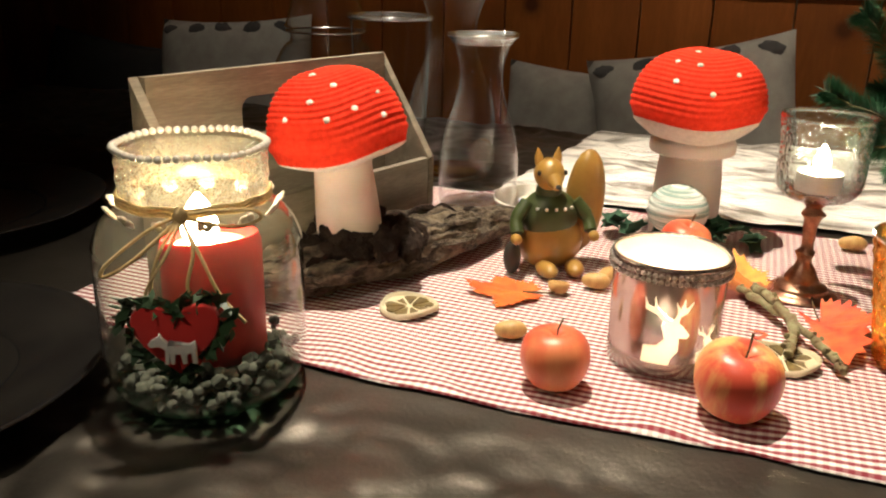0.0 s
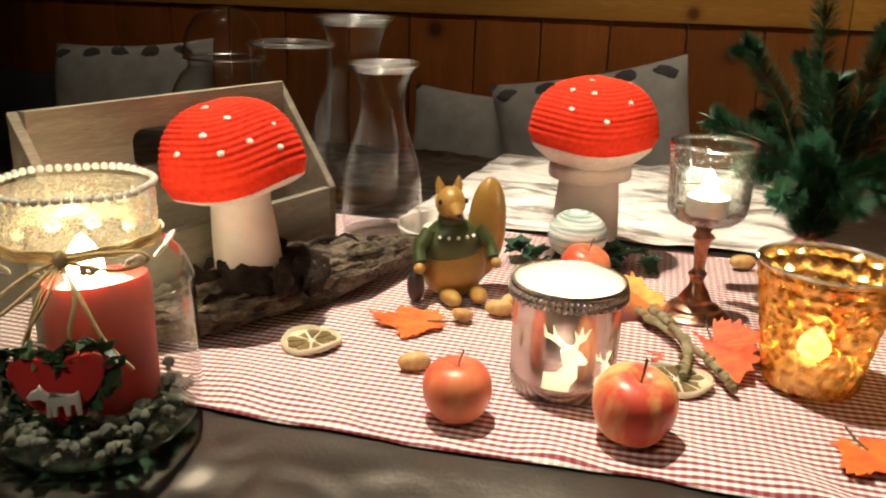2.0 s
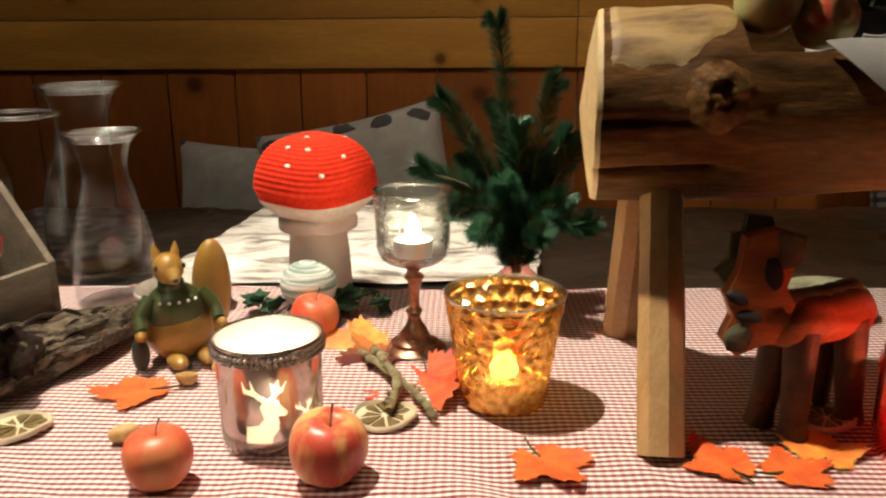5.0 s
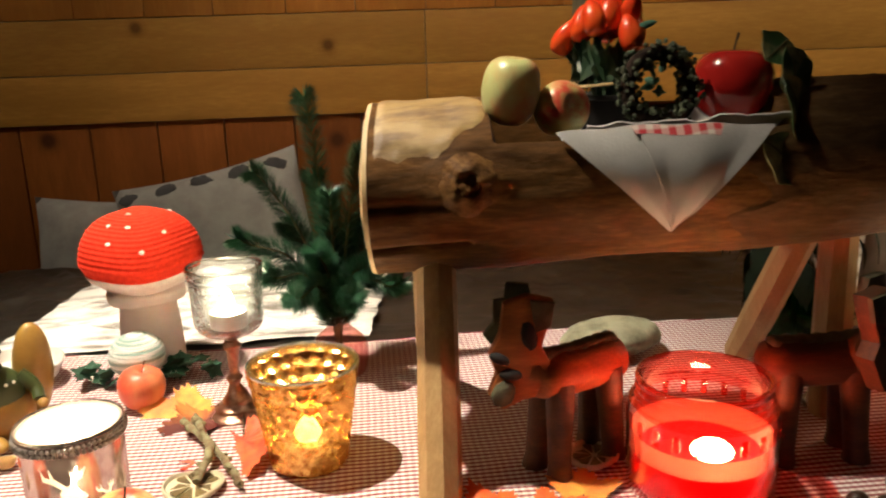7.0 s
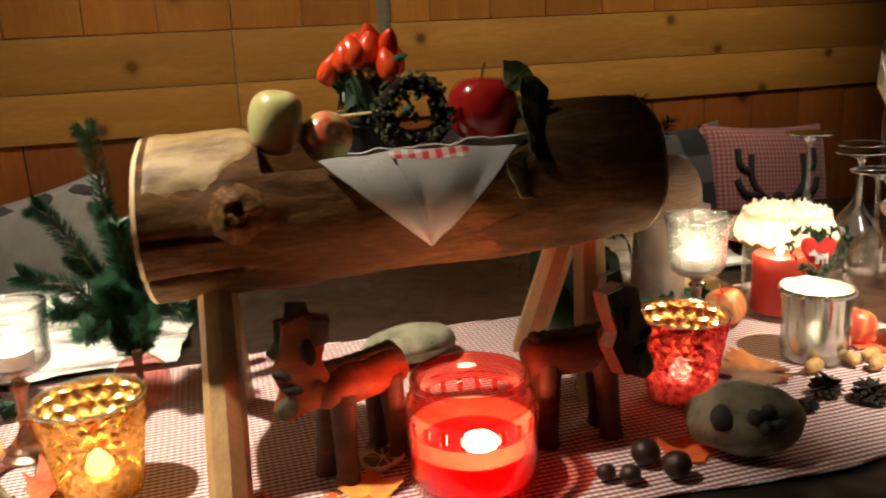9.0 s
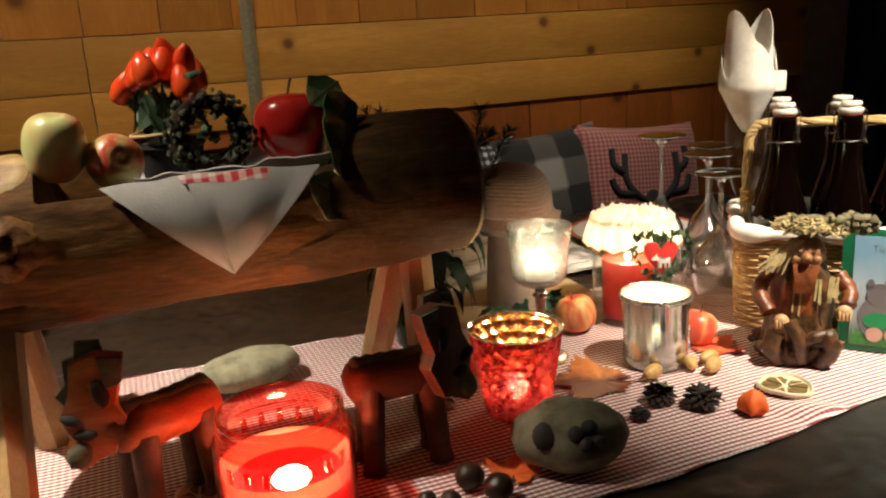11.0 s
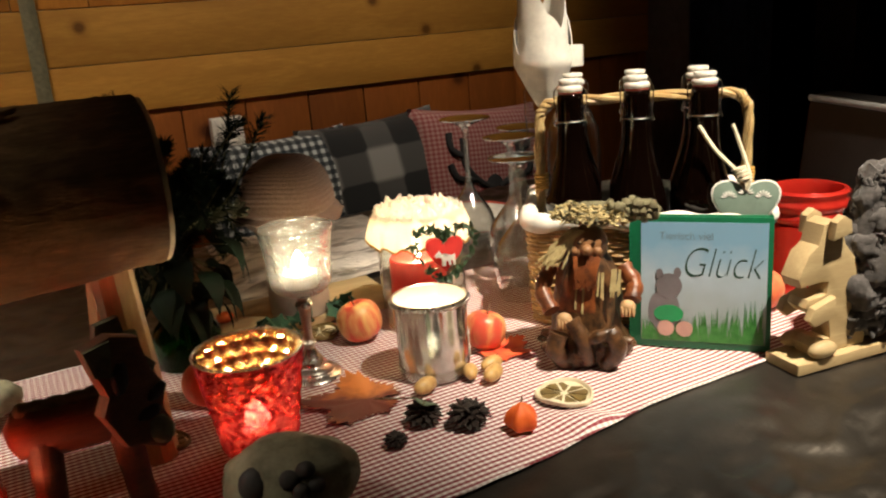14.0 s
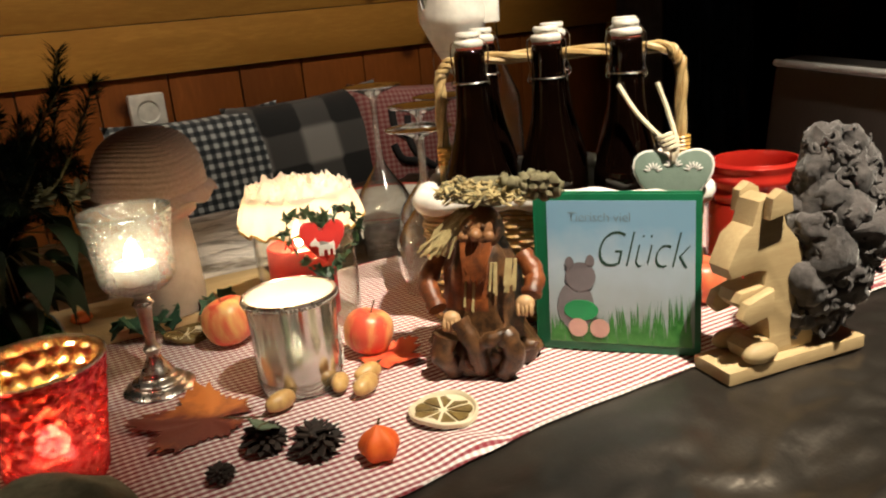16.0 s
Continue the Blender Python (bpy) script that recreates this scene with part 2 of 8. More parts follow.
PALEWOOD_X = wood("planed_pale_board", (0.56, 0.43, 0.23), (0.42, 0.30, 0.15), rings=12, rough=0.6, bump=0.2)
# Stained wood, its orange raised to make up for weak candle light.
DEERWOOD_LIT = wood("stained_deer_wood_lit", (0.46, 0.135, 0.030), (0.26, 0.070, 0.016), rings=14, rough=0.6)
BARKDARK = mat("dark_bark", (0.014, 0.009, 0.007), (0.034, 0.022, 0.016), spec=0.12, rough=0.9, scale=60, bump=1.0, fine=220, distance=0.004)
BARK = mat("grey_brown_bark", (0.22, 0.17, 0.115), (0.025, 0.017, 0.012), rough=0.92, scale=55, stretch=(1, 2.5, 2), bump=1.0, fine=200, distance=0.004)
SATIN = mat("taupe_satin", (0.150, 0.132, 0.110), (0.070, 0.061, 0.052), rough=0.37, metal=0.90, scale=5, bump=0.35, fine=300, distance=0.0008)
PLASTER = mat("dim_plaster", (0.30, 0.25, 0.20), rough=0.9)
GINGHAM = gingham("red_white_check", 0.0068, (0.25, 0.022, 0.036), (0.88, 0.85, 0.80), 0.30, 0.90)
YARN_RED = mat("red_yarn", (0.84, 0.05, 0.02), (0.70, 0.032, 0.013), rough=0.9, scale=200, bump=0.6, fine=900, distance=0.001, spec=0.15)
YARN_WHITE = mat("offwhite_yarn", (0.78, 0.66, 0.58), (0.66, 0.54, 0.48), rough=0.9, scale=200, bump=0.6, fine=900, distance=0.001, sheen=0.3)
YARN_BROWN = mat("beige_brown_yarn", (0.30, 0.18, 0.125), (0.23, 0.135, 0.09), rough=0.95, scale=260, bump=0.9, fine=900, distance=0.0015, sheen=0.3)
YARN_MINT = mat("white_mint_yarn", (0.80, 0.82, 0.77), (0.26, 0.38, 0.33), rough=0.9, scale=330, stretch=(0.03, 0.03, 1), mix=(0.44, 0.56), bump=0.9, fine=900, distance=0.0015)
LACE_SOFT = glass("soft_translucent_lace", (0.92, 0.90, 0.86), 0.5, 0, 20, 0.4, 1.5, 0.92, (0.92, 0.89, 0.82))
FELT_WHITE = mat("frosted_white_stem", (0.70, 0.58, 0.52), (0.62, 0.50, 0.44), rough=0.75, scale=20, bump=0.15, sub=0.15)
PEARL = mat("white_pearl", (0.82, 0.78, 0.70), (0.75, 0.70, 0.6), rough=0.2, bump=0.0, coat=0.5)
WAX_RED = mat("red_wax", (0.60, 0.018, 0.014), (0.50, 0.012, 0.010), rough=0.45, bump=0.1, sub=0.12)
# Molten red wax made pale, so the flame's glow is in the colour.
WAX_MOLTEN_GLOW = mat("molten_wax_pale_glow", (0.92, 0.60, 0.34), (0.86, 0.46, 0.22), rough=0.15, scale=60, bump=0.0)
# Darkened copy of the deer wood; puts the second deer's shade into colour.
DEERWOOD_DARKENED = wood("darkened_deer_wood", (0.13, 0.044, 0.013), (0.050, 0.018, 0.007), rings=14, rough=0.6)
WAX_WHITE = mat("white_wax", (0.85, 0.80, 0.70), rough=0.5, bump=0.05, sub=0.3)
ALU = mat("thin_aluminium", (0.75, 0.74, 0.72), rough=0.3, metal=1.0, bump=0.1)
SILVER = mat("tarnished_silver", (0.62, 0.57, 0.52), (0.40, 0.36, 0.32), rough=0.28, metal=1.0, scale=50, bump=0.15)
COPPER = mat("coppery_silver", (0.52, 0.30, 0.20), (0.30, 0.15, 0.10), rough=0.3, metal=1.0, scale=90, bump=0.3)
FLAME = glow("candle_flame", (1.0, 0.84, 0.55), 150.0)
FLAME_RED = glow("low_orange_flame", (1.0, 0.62, 0.34), 120.0)
GLASS = glass("clear_glass", (0.97, 0.98, 0.98), gloss=1.7, rough=0.045)
# Milky white in clear glass stands in for highlights along the edges.
GLASS_RIM = glass("milky_highlight_glass", gloss=6.0, rough=0.16, milk=0.18, milk_tint=(0.8, 0.82, 0.8))
GLASS_THICK = glass("clear_jar_glass", (0.95, 0.97, 0.93), gloss=1.8, milk=0.024, milk_tint=(0.8, 0.75, 0.6))
GLASS_GREEN = glass("bottle_green_base", (0.50, 0.72, 0.60), gloss=1.6, milk=0.05, milk_tint=(0.1, 0.4, 0.25))
GLASS_CRACKLE = glass("pressed_crackle_glass", (0.94, 0.96, 0.95), rough=0.06, crackle=1.0, cscale=170, gloss=3.2, milk=0.006)
GLASS_RED = glass("ruby_glass", (0.93, 0.40, 0.34), gloss=2.4, milk=0.05, milk_tint=(0.75, 0.05, 0.05))
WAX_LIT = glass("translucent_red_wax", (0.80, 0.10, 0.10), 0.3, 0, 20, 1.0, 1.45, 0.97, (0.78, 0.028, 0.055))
# Pale pink instead of red, to imitate the hot glow above the wax.
WAX_PINK_GLOW = glass("pink_glow_wax", (0.95, 0.70, 0.62), 0.1, 0, 20, 1.0, 1.45, 0.80, (0.98, 0.62, 0.50))
GLASS_PINK = glass("pink_glass", (0.95, 0.62, 0.58), gloss=1.2, milk=0.08, milk_tint=(0.9, 0.4, 0.35))
GLASS_DARK = mat("brown_black_bottle_glass", (0.0020, 0.0008, 0.0005), (0.0030, 0.0012, 0.0007), rough=0.035, bump=0.0, spec=0.55)
MERC_GOLD = mercury("amber_mercury_glass", (0.84, 0.52, 0.19), (0.52, 0.29, 0.09), 80, 0.05, 0.14, 0.24, (0.26, 0.10, 0.024), 0.28)
MERC_GOLD_IN = mercury("gold_film_lining", (1.0, 0.88, 0.60), (0.94, 0.78, 0.46), 30, 0.06, 0.16, 0.08, (0.84, 0.64, 0.34), 0.24)
MERC_PINK = mercury("pink_mercury_glass", (0.80, 0.13, 0.17), (0.50, 0.030, 0.055), 80, 0.08, 0.14, 0.20, (0.20, 0.010, 0.020), 0.24)
MERC_SILVER = mercury("rosy_silvered_glass", (0.52, 0.42, 0.42), (0.40, 0.31, 0.31), 12, translucent=0.02, rough=0.15, depth=0.05, speck=(0.22, 0.17, 0.17), clear=0.04)
MERC_STEEL = mercury("plain_silvered_glass", (0.56, 0.55, 0.55), (0.44, 0.43, 0.43), 12, translucent=0.01, rough=0.13, depth=0.05, speck=(0.26, 0.25, 0.25), clear=0.04)
WHITE_IN = glass("pale_frosted_lining", (0.96, 0.95, 0.92), 0.3, 0, 20, 1.0, 1.5, 0.62, (0.92, 0.90, 0.84))
DARKTRIM = mat("oxidised_bead_metal", (0.62, 0.59, 0.56), (0.22, 0.20, 0.19), rough=0.3, metal=1.0, scale=300)
WHITEPRINT = mat("white_print", (0.88, 0.86, 0.80), rough=0.5, bump=0.1)
TWINE = mat("jute_twine", (0.66, 0.50, 0.26), (0.50, 0.36, 0.16), rough=0.9, scale=300, bump=0.5)
LACE = mat("cream_lace", (0.85, 0.78, 0.66), (0.75, 0.66, 0.52), rough=0.9, scale=300, bump=0.6, trans=0.0)
# Green leaf nearly blackened: the unlit corner's shade is in the colour.
LEAF_SHADED = mat("shade_darkened_leaf", (0.004, 0.010, 0.005), (0.008, 0.018, 0.008), rough=0.7, scale=60, bump=0.3, spec=0.15)
LEAF_DARK = mat("dark_green_leaf", (0.018, 0.05, 0.022), (0.035, 0.08, 0.03), rough=0.5, scale=60, bump=0.3)
IVY = mat("ivy_green_felt", (0.03, 0.10, 0.05), (0.015, 0.055, 0.03), rough=0.8, scale=60, bump=0.4)
NEEDLE = mat("fir_needles", (0.026, 0.105, 0.046), (0.012, 0.054, 0.026), rough=0.42, scale=60, bump=0.1)
# Shaded copy of the fir needles, for the unlit bunch.
NEEDLE_SHADED = mat("shade_darkened_needles", (0.005, 0.012, 0.006), (0.003, 0.007, 0.004), rough=0.8, scale=60, bump=0.1, spec=0.1)
STEMGREEN = mat("fir_twig_bark", (0.16, 0.15, 0.06), (0.08, 0.06, 0.03), rough=0.8)
FELT_RED = mat("red_felt", (0.74, 0.03, 0.022), (0.62, 0.022, 0.018), rough=0.9, sheen=0.3)
APPLE_RED = mat("red_blushed_apple", (0.74, 0.10, 0.05), (0.80, 0.32, 0.13), rough=0.36, scale=26, stretch=(1, 1, 0.35), bump=0.05, fine=700, mix=(0.40, 0.70))
APPLE_STRIPE = mat("red_yellow_apple", (0.68, 0.09, 0.05), (0.80, 0.50, 0.18), rough=0.36, scale=34, stretch=(1.4, 1.4, 0.25), bump=0.05, mix=(0.44, 0.66))
APPLE_GREEN = mat("green_blushed_apple", (0.50, 0.52, 0.22), (0.62, 0.22, 0.09), rough=0.3, scale=14, bump=0.05, coat=0.3, mix=(0.44, 0.62))
APPLE_BLUSH = mat("half_red_green_apple", (0.52, 0.50, 0.20), (0.60, 0.07, 0.04), rough=0.3, scale=22, bump=0.05, coat=0.3, mix=(0.44, 0.56))
APPLE_DECO = mat("lacquered_red_apple", (0.52, 0.022, 0.018), (0.38, 0.014, 0.012), rough=0.18, scale=16, bump=0.05, coat=0.6)
STEM = mat("dry_stem", (0.12, 0.07, 0.03), rough=0.8)
LEAF_ORANGE = mat("orange_maple_leaf", (0.85, 0.20, 0.03), (0.72, 0.10, 0.02), rough=0.6, scale=50, bump=0.2)
LEAF_RED = mat("red_maple_leaf", (0.72, 0.06, 0.03), (0.80, 0.16, 0.05), rough=0.6, scale=50, bump=0.2)
LEAF_YELLOW = mat("yellow_orange_leaf", (0.85, 0.42, 0.06), (0.80, 0.22, 0.04), rough=0.6, scale=50, bump=0.2)
# Brown deepened in broad patches, to imitate the silvered glass's shadow.
LEAF_BROWN_SHADE = mat("brown_orange_leaf_with_shade", (0.13, 0.022, 0.014), (0.62, 0.20, 0.04), rough=0.6, scale=9, bump=0.2, mix=(0.48, 0.62))
PEEL = mat("dried_lime_peel", (0.72, 0.66, 0.48), (0.60, 0.52, 0.34), rough=0.7, bump=0.4)
PULP = mat("dried_lime_pulp", (0.20, 0.135, 0.036), (0.10, 0.065, 0.020), rough=0.55, scale=120, bump=0.5)
NUT = mat("acorn_shell", (0.62, 0.40, 0.15), (0.46, 0.26, 0.09), rough=0.35, scale=40, stretch=(3, 3, 1), bump=0.1)
TWIG = mat("lichen_twig", (0.20, 0.13, 0.07), (0.30, 0.30, 0.16), rough=0.9, scale=90, bump=0.8)
STONE = mat("smooth_grey_green_stone", (0.33, 0.32, 0.21), (0.15, 0.14, 0.085), rough=0.8, scale=34, bump=0.5, mix=(0.40, 0.66))
STONE_DARK = mat("dark_pebble", (0.045, 0.042, 0.038), rough=0.6)
CONE = mat("dark_cone_scale", (0.014, 0.009, 0.007), (0.034, 0.021, 0.014), rough=0.8, scale=80)
LINEN = mat("grey_linen", (0.40, 0.385, 0.345), (0.31, 0.29, 0.26), rough=0.95, scale=20, bump=0.5, fine=900)
LINEN_PRINT = mat("dark_grey_print", (0.09, 0.085, 0.085), rough=0.95)
NAPKIN = mat("pale_grey_paper_napkin", (0.46, 0.45, 0.43), (0.40, 0.39, 0.37), rough=0.9, bump=0.3)
NAPKIN_WHITE = mat("white_paper_napkin", (0.86, 0.82, 0.74), rough=0.9, bump=0.3)
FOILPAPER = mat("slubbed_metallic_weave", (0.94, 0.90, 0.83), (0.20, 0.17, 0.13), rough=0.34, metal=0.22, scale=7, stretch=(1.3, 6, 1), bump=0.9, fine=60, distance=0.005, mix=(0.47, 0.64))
BLACKCERAMIC = mat("black_glazed_ceramic", (0.012, 0.011, 0.011), (0.02, 0.018, 0.016), rough=0.18, bump=0.02)
RATTAN = mat("varnished_rattan", (0.40, 0.25, 0.09), (0.26, 0.14, 0.05), rough=0.4, scale=90, bump=0.4)
CERAMIC = mat("white_ceramic", (0.80, 0.76, 0.68), rough=0.25, bump=0.02)
RUBBER = mat("red_rubber_seal", (0.55, 0.10, 0.07), rough=0.6, bump=0.05)
WIRE = mat("steel_wire", (0.65, 0.62, 0.58), rough=0.25, metal=1.0, bump=0.0)
BLACK = mat("near_black_fabric", (0.012, 0.011, 0.011), (0.02, 0.018, 0.018), rough=0.8)
LEATHER = mat("black_leather", (0.020, 0.018, 0.017), (0.03, 0.027, 0.025), rough=0.42, bump=0.4, fine=260)
PIPING = mat("grey_piping", (0.40, 0.40, 0.39), rough=0.6)
CURTAIN = mat("dark_blue_curtain", (0.14, 0.20, 0.33), rough=0.9)
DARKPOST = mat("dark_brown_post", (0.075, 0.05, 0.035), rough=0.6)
WOOL = mat("grey_raw_wool", (0.095, 0.084, 0.080), (0.032, 0.028, 0.027), rough=1.0, scale=70, bump=0.6, fine=220, distance=0.002, sheen=0.3)

# ---- mesh helpers ----


def part(name, bm, material, parent=None, label="", smooth=50):
    """Links a bmesh as one mesh object, under a thing or part if one is given."""
    me = bpy.data.meshes.new(name)
    bmesh.ops.recalc_face_normals(bm, faces=bm.faces) if len(bm.faces) < 60000 else None
    bm.to_mesh(me)
    bm.free()
    for m in material if isinstance(material, (list, tuple)) else [material]:
        me.materials.append(m)
    if smooth:
        me.polygons.foreach_set("use_smooth", [True] * len(me.polygons))
        me.set_sharp_from_angle(angle=radians(smooth))
    ob = new(name, me)
    if parent:
        ob.parent = parent
    if label:
        ob["label"] = label
    return ob


def thing(name, m, label, category, group="", kind=""):
    """An empty at the base of a thing, to carry its parts."""
    ob = new(name)
    ob.empty_display_size = 0.02
    ob.matrix_world = m
    return tagged(ob, label, category, group, kind)


def at(x, y, z=RZ, rz=0, rx=0, ry=0):
    return pose(x, y, z, rx, ry, rz)


def lathe(profile, segs=32, bm=None, m=None, warp=None, mat_index=0):
    """Turns a profile of (radius, height) round z."""
    bm = bm or bmesh.new()
    rings = []
    for r, z in profile:
        if r < 1e-6:
            v = Vector((0, 0, z))
            rings.append([bm.verts.new(m @ v if m else v)])
            continue
        ring = []
        for i in range(segs):
            a = 2 * math.pi * i / segs
            rr, zz = warp(r, z, a) if warp else (r, z)
            v = Vector((rr * math.cos(a), rr * math.sin(a), zz))
            ring.append(bm.verts.new(m @ v if m else v))
        rings.append(ring)
    for a, b in zip(rings, rings[1:]):
        for i in range(segs):
            j = (i + 1) % segs
            q = [a[i % len(a)], a[j % len(a)], b[j % len(b)], b[i % len(b)]]
            q = list(dict.fromkeys(q))
            if len(q) > 2:
                f = bm.faces.new(q)
                f.material_index = mat_index
    return bm


def blob(bm, c, r, rot=(0, 0, 0), segs=16, rings=10, mat_index=0, rough=0.0, seed=0.0):
    """An ellipsoid, uneven if rough is given."""
    m = pose(*c, *rot)
    r = (r, r, r) if isinstance(r, (int, float)) else r
    old = len(bm.verts)
    prof = [(math.sin(math.pi * i / rings), -math.cos(math.pi * i / rings)) for i in range(rings + 1)]
    prof[0], prof[-1] = (0, -1), (0, 1)
    lathe(prof, segs, bm, mat_index=mat_index)
    bm.verts.ensure_lookup_table()
    for v in bm.verts[old:]:
        k = 1 + rough * noise.noise(v.co * 2.2 + Vector((seed, seed * 1.7, 3))) if rough else 1
        v.co = m @ Vector((v.co.x * r[0] * k, v.co.y * r[1] * k, v.co.z * r[2] * k))
    return bm


def tube(pts, radius, segs=8, bm=None, mat_index=0, cap=True):
    """A round bar along points; radius may be a list."""
    bm = bm or bmesh.new()
    pts = [Vector(p) for p in pts]
    rad = radius if isinstance(radius, (list, tuple)) else [radius] * len(pts)
    side = None
    rings = []
    for i, p in enumerate(pts):
        d = (pts[min(i + 1, len(pts) - 1)] - pts[max(i - 1, 0)]).normalized()
        if side is None:
            side = d.orthogonal().normalized()
        side = (side - d * side.dot(d)).normalized()
        up = d.cross(side)
        rings.append([bm.verts.new(p + rad[i] * (math.cos(2 * math.pi * k / segs) * side + math.sin(2 * math.pi * k / segs) * up)) for k in range(segs)])
    for a, b in zip(rings, rings[1:]):
        for k in range(segs):
            f = bm.faces.new((a[k], a[(k + 1) % segs], b[(k + 1) % segs], b[k]))
            f.material_index = mat_index
    if cap:
        for ring in (rings[0][::-1], rings[-1]):
            f = bm.faces.new(ring)
            f.material_index = mat_index
    return bm


def box(sx, sy, sz, c=(0, 0, 0), rot=(0, 0, 0), bevel=0.0, bm=None, mat_index=0):
    """A box about c with eased edges."""
    one = bmesh.new()
    bmesh.ops.create_cube(one, size=1, matrix=Matrix.Diagonal((sx, sy, sz, 1)))
    if bevel:
        bmesh.ops.bevel(one, geom=one.edges[:], offset=bevel, segments=2, affect="EDGES", profile=0.6)
    bmesh.ops.transform(one, matrix=pose(*c, *rot), verts=one.verts)
    for f in one.faces:
        f.material_index = mat_index
    if bm is None:
        return one
    return merge(bm, one)


def merge(bm, other):
    me = bpy.data.meshes.new("joining")
    other.to_mesh(me)
    other.free()
    bm.from_mesh(me)
    bpy.data.meshes.remove(me)
    return bm


def slab(outline, thick, bevel=0.0, m=None, bm=None, mat_index=0):
    """An outline in x, y given thickness upwards."""
    one = bmesh.new()
    f = one.faces.new([one.verts.new((x, y, 0)) for x, y in outline])
    res = bmesh.ops.extrude_face_region(one, geom=[f])
    bmesh.ops.translate(one, vec=(0, 0, thick), verts=[g for g in res["geom"] if isinstance(g, bmesh.types.BMVert)])
    if bevel:
        rim = [e for e in one.edges if abs(e.verts[0].co.z - e.verts[1].co.z) < 1e-6]
        bmesh.ops.bevel(one, geom=rim, offset=bevel, segments=2, affect="EDGES", profile=0.6)
    if m:
        bmesh.ops.transform(one, matrix=m, verts=one.verts)
    for g in one.faces:
        g.material_index = mat_index
    if bm is None:
        return one
    return merge(bm, one)


def spline(pts, n=8):
    """A smooth run through points (Catmull-Rom)."""
    pts = [Vector(p) for p in pts]
    out = []
    for i in range(len(pts) - 1):
        p0, p1, p2, p3 = pts[max(i - 1, 0)], pts[i], pts[i + 1], pts[min(i + 2, len(pts) - 1)]
        for k in range(n):
            t = k / n
            out.append(0.5 * (2 * p1 + (p2 - p0) * t + (2 * p0 - 5 * p1 + 4 * p2 - p3) * t * t + (3 * p1 - p0 - 3 * p2 + p3) * t ** 3))
    out.append(pts[-1])
    return out


def sheet(nx, ny, fn, thick=0.0):
    """A grid of nx by ny cells shaped by fn(u, v), with thickness downwards."""
    verts, faces = [], []
    for j in range(ny + 1):
        for i in range(nx + 1):
            verts.append(fn(i / nx, j / ny))
    for j in range(ny):
        for i in range(nx):
            a = j * (nx + 1) + i
            faces.append((a, a + 1, a + nx + 2, a + nx + 1))
    me = bpy.data.meshes.new("sheet")
    me.from_pydata(verts, [], faces)
    bm = bmesh.new()
    bm.from_mesh(me)
    bpy.data.meshes.remove(me)
    if thick:
        bmesh.ops.recalc_face_normals(bm, faces=bm.faces)
        bmesh.ops.solidify(bm, geom=bm.faces[:], thickness=thick)
    return bm


def fractal(x, y, z=0.0, octaves=4):
    return noise.fractal(Vector((x, y, z)), 1.0, 2.0, octaves)


def flame(parent, place, size=1.0, glow_m=None):
    size *= 1.5
    bm = lathe(spline_profile([(0, 0), (0.0022, 0.001), (0.0034, 0.006), (0.0031, 0.011), (0.0020, 0.016), (0.0008, 0.0195), (0, 0.021)], 2), 14)
    ob = part("flame", bm, glow_m or FLAME, parent, "burning yellow-white flame")
    ob.location = place
    ob.scale = (size, size, size)
    wick = part("wick", tube([(0, 0, -0.006), (0, 0, 0.002)], 0.0007, 6), BLACK, parent, "charred black wick")
    wick.location = place
    return ob

# ---- the room ----
WALL_Y = 1.90
wall = part("wall_north", box(5.2, 0.10, 2.5, (0.0, WALL_Y + 0.075, 1.25)), PLASTER)
tagged(wall, "pine-clad wall of a wooden parlour", "wall", kind="structure")


def plank(name, sx, sz, x, z, y, material, upright=False):
    """One board, its grain along local x."""
    if upright:
        ob = part(name, box(sz, 0.016, sx, bevel=0.002), material, wall, smooth=30)
        ob.matrix_world = pose(x, y, z, 0, 90, 0)
    else:
        ob = part(name, box(sx, 0.018, sz, bevel=0.0014), material, wall, smooth=30)
        ob.matrix_world = pose(x, y, z)
    return ob


RIGHT_END = 2.405
for z0, z1 in ((0.979, 1.0822), (1.0838, 1.197)):
    for x0, x1 in ((-2.58, -1.05), (-1.048, 0.415), (0.417, RIGHT_END)):
        plank("plank", x1 - x0, z1 - z0, (x0 + x1) / 2, (z0 + z1) / 2, WALL_Y + 0.010, PINE)
x = -2.58
while x < RIGHT_END - 0.03:
    w = min(random.choice((0.145, 0.15, 0.155)), RIGHT_END - x)
    plank("plank", w - 0.003, 0.977, x + w / 2, 0.4885, WALL_Y + 0.017, PINE_RED, True)
    plank("plank", w - 0.0015, 1.300, x + w / 2, 1.849, WALL_Y + 0.0165, PINE_WARM, True)
    x += w
tagged(part("wall_west", box(0.1, 5.2, 2.5, (-2.65, -0.65, 1.25)), PINE_RED), "reddish pine side wall", "wall", kind="structure")
tagged(part("wall_south", box(7.4, 0.1, 2.5, (0.95, -3.2, 1.25)), PINE_RED), "reddish pine back wall", "wall", kind="structure")
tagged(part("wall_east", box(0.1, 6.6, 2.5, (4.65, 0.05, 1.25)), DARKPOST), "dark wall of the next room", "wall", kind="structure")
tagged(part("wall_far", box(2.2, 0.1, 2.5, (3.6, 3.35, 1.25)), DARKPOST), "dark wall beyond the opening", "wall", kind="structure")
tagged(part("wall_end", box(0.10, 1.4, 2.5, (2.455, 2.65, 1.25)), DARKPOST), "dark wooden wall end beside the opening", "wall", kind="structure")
floor = tagged(part("floor", box(7.4, 6.7, 0.05, (1.0, 0.05, -0.025)), FLOORWOOD), "dark wooden floor", "floor", kind="structure")
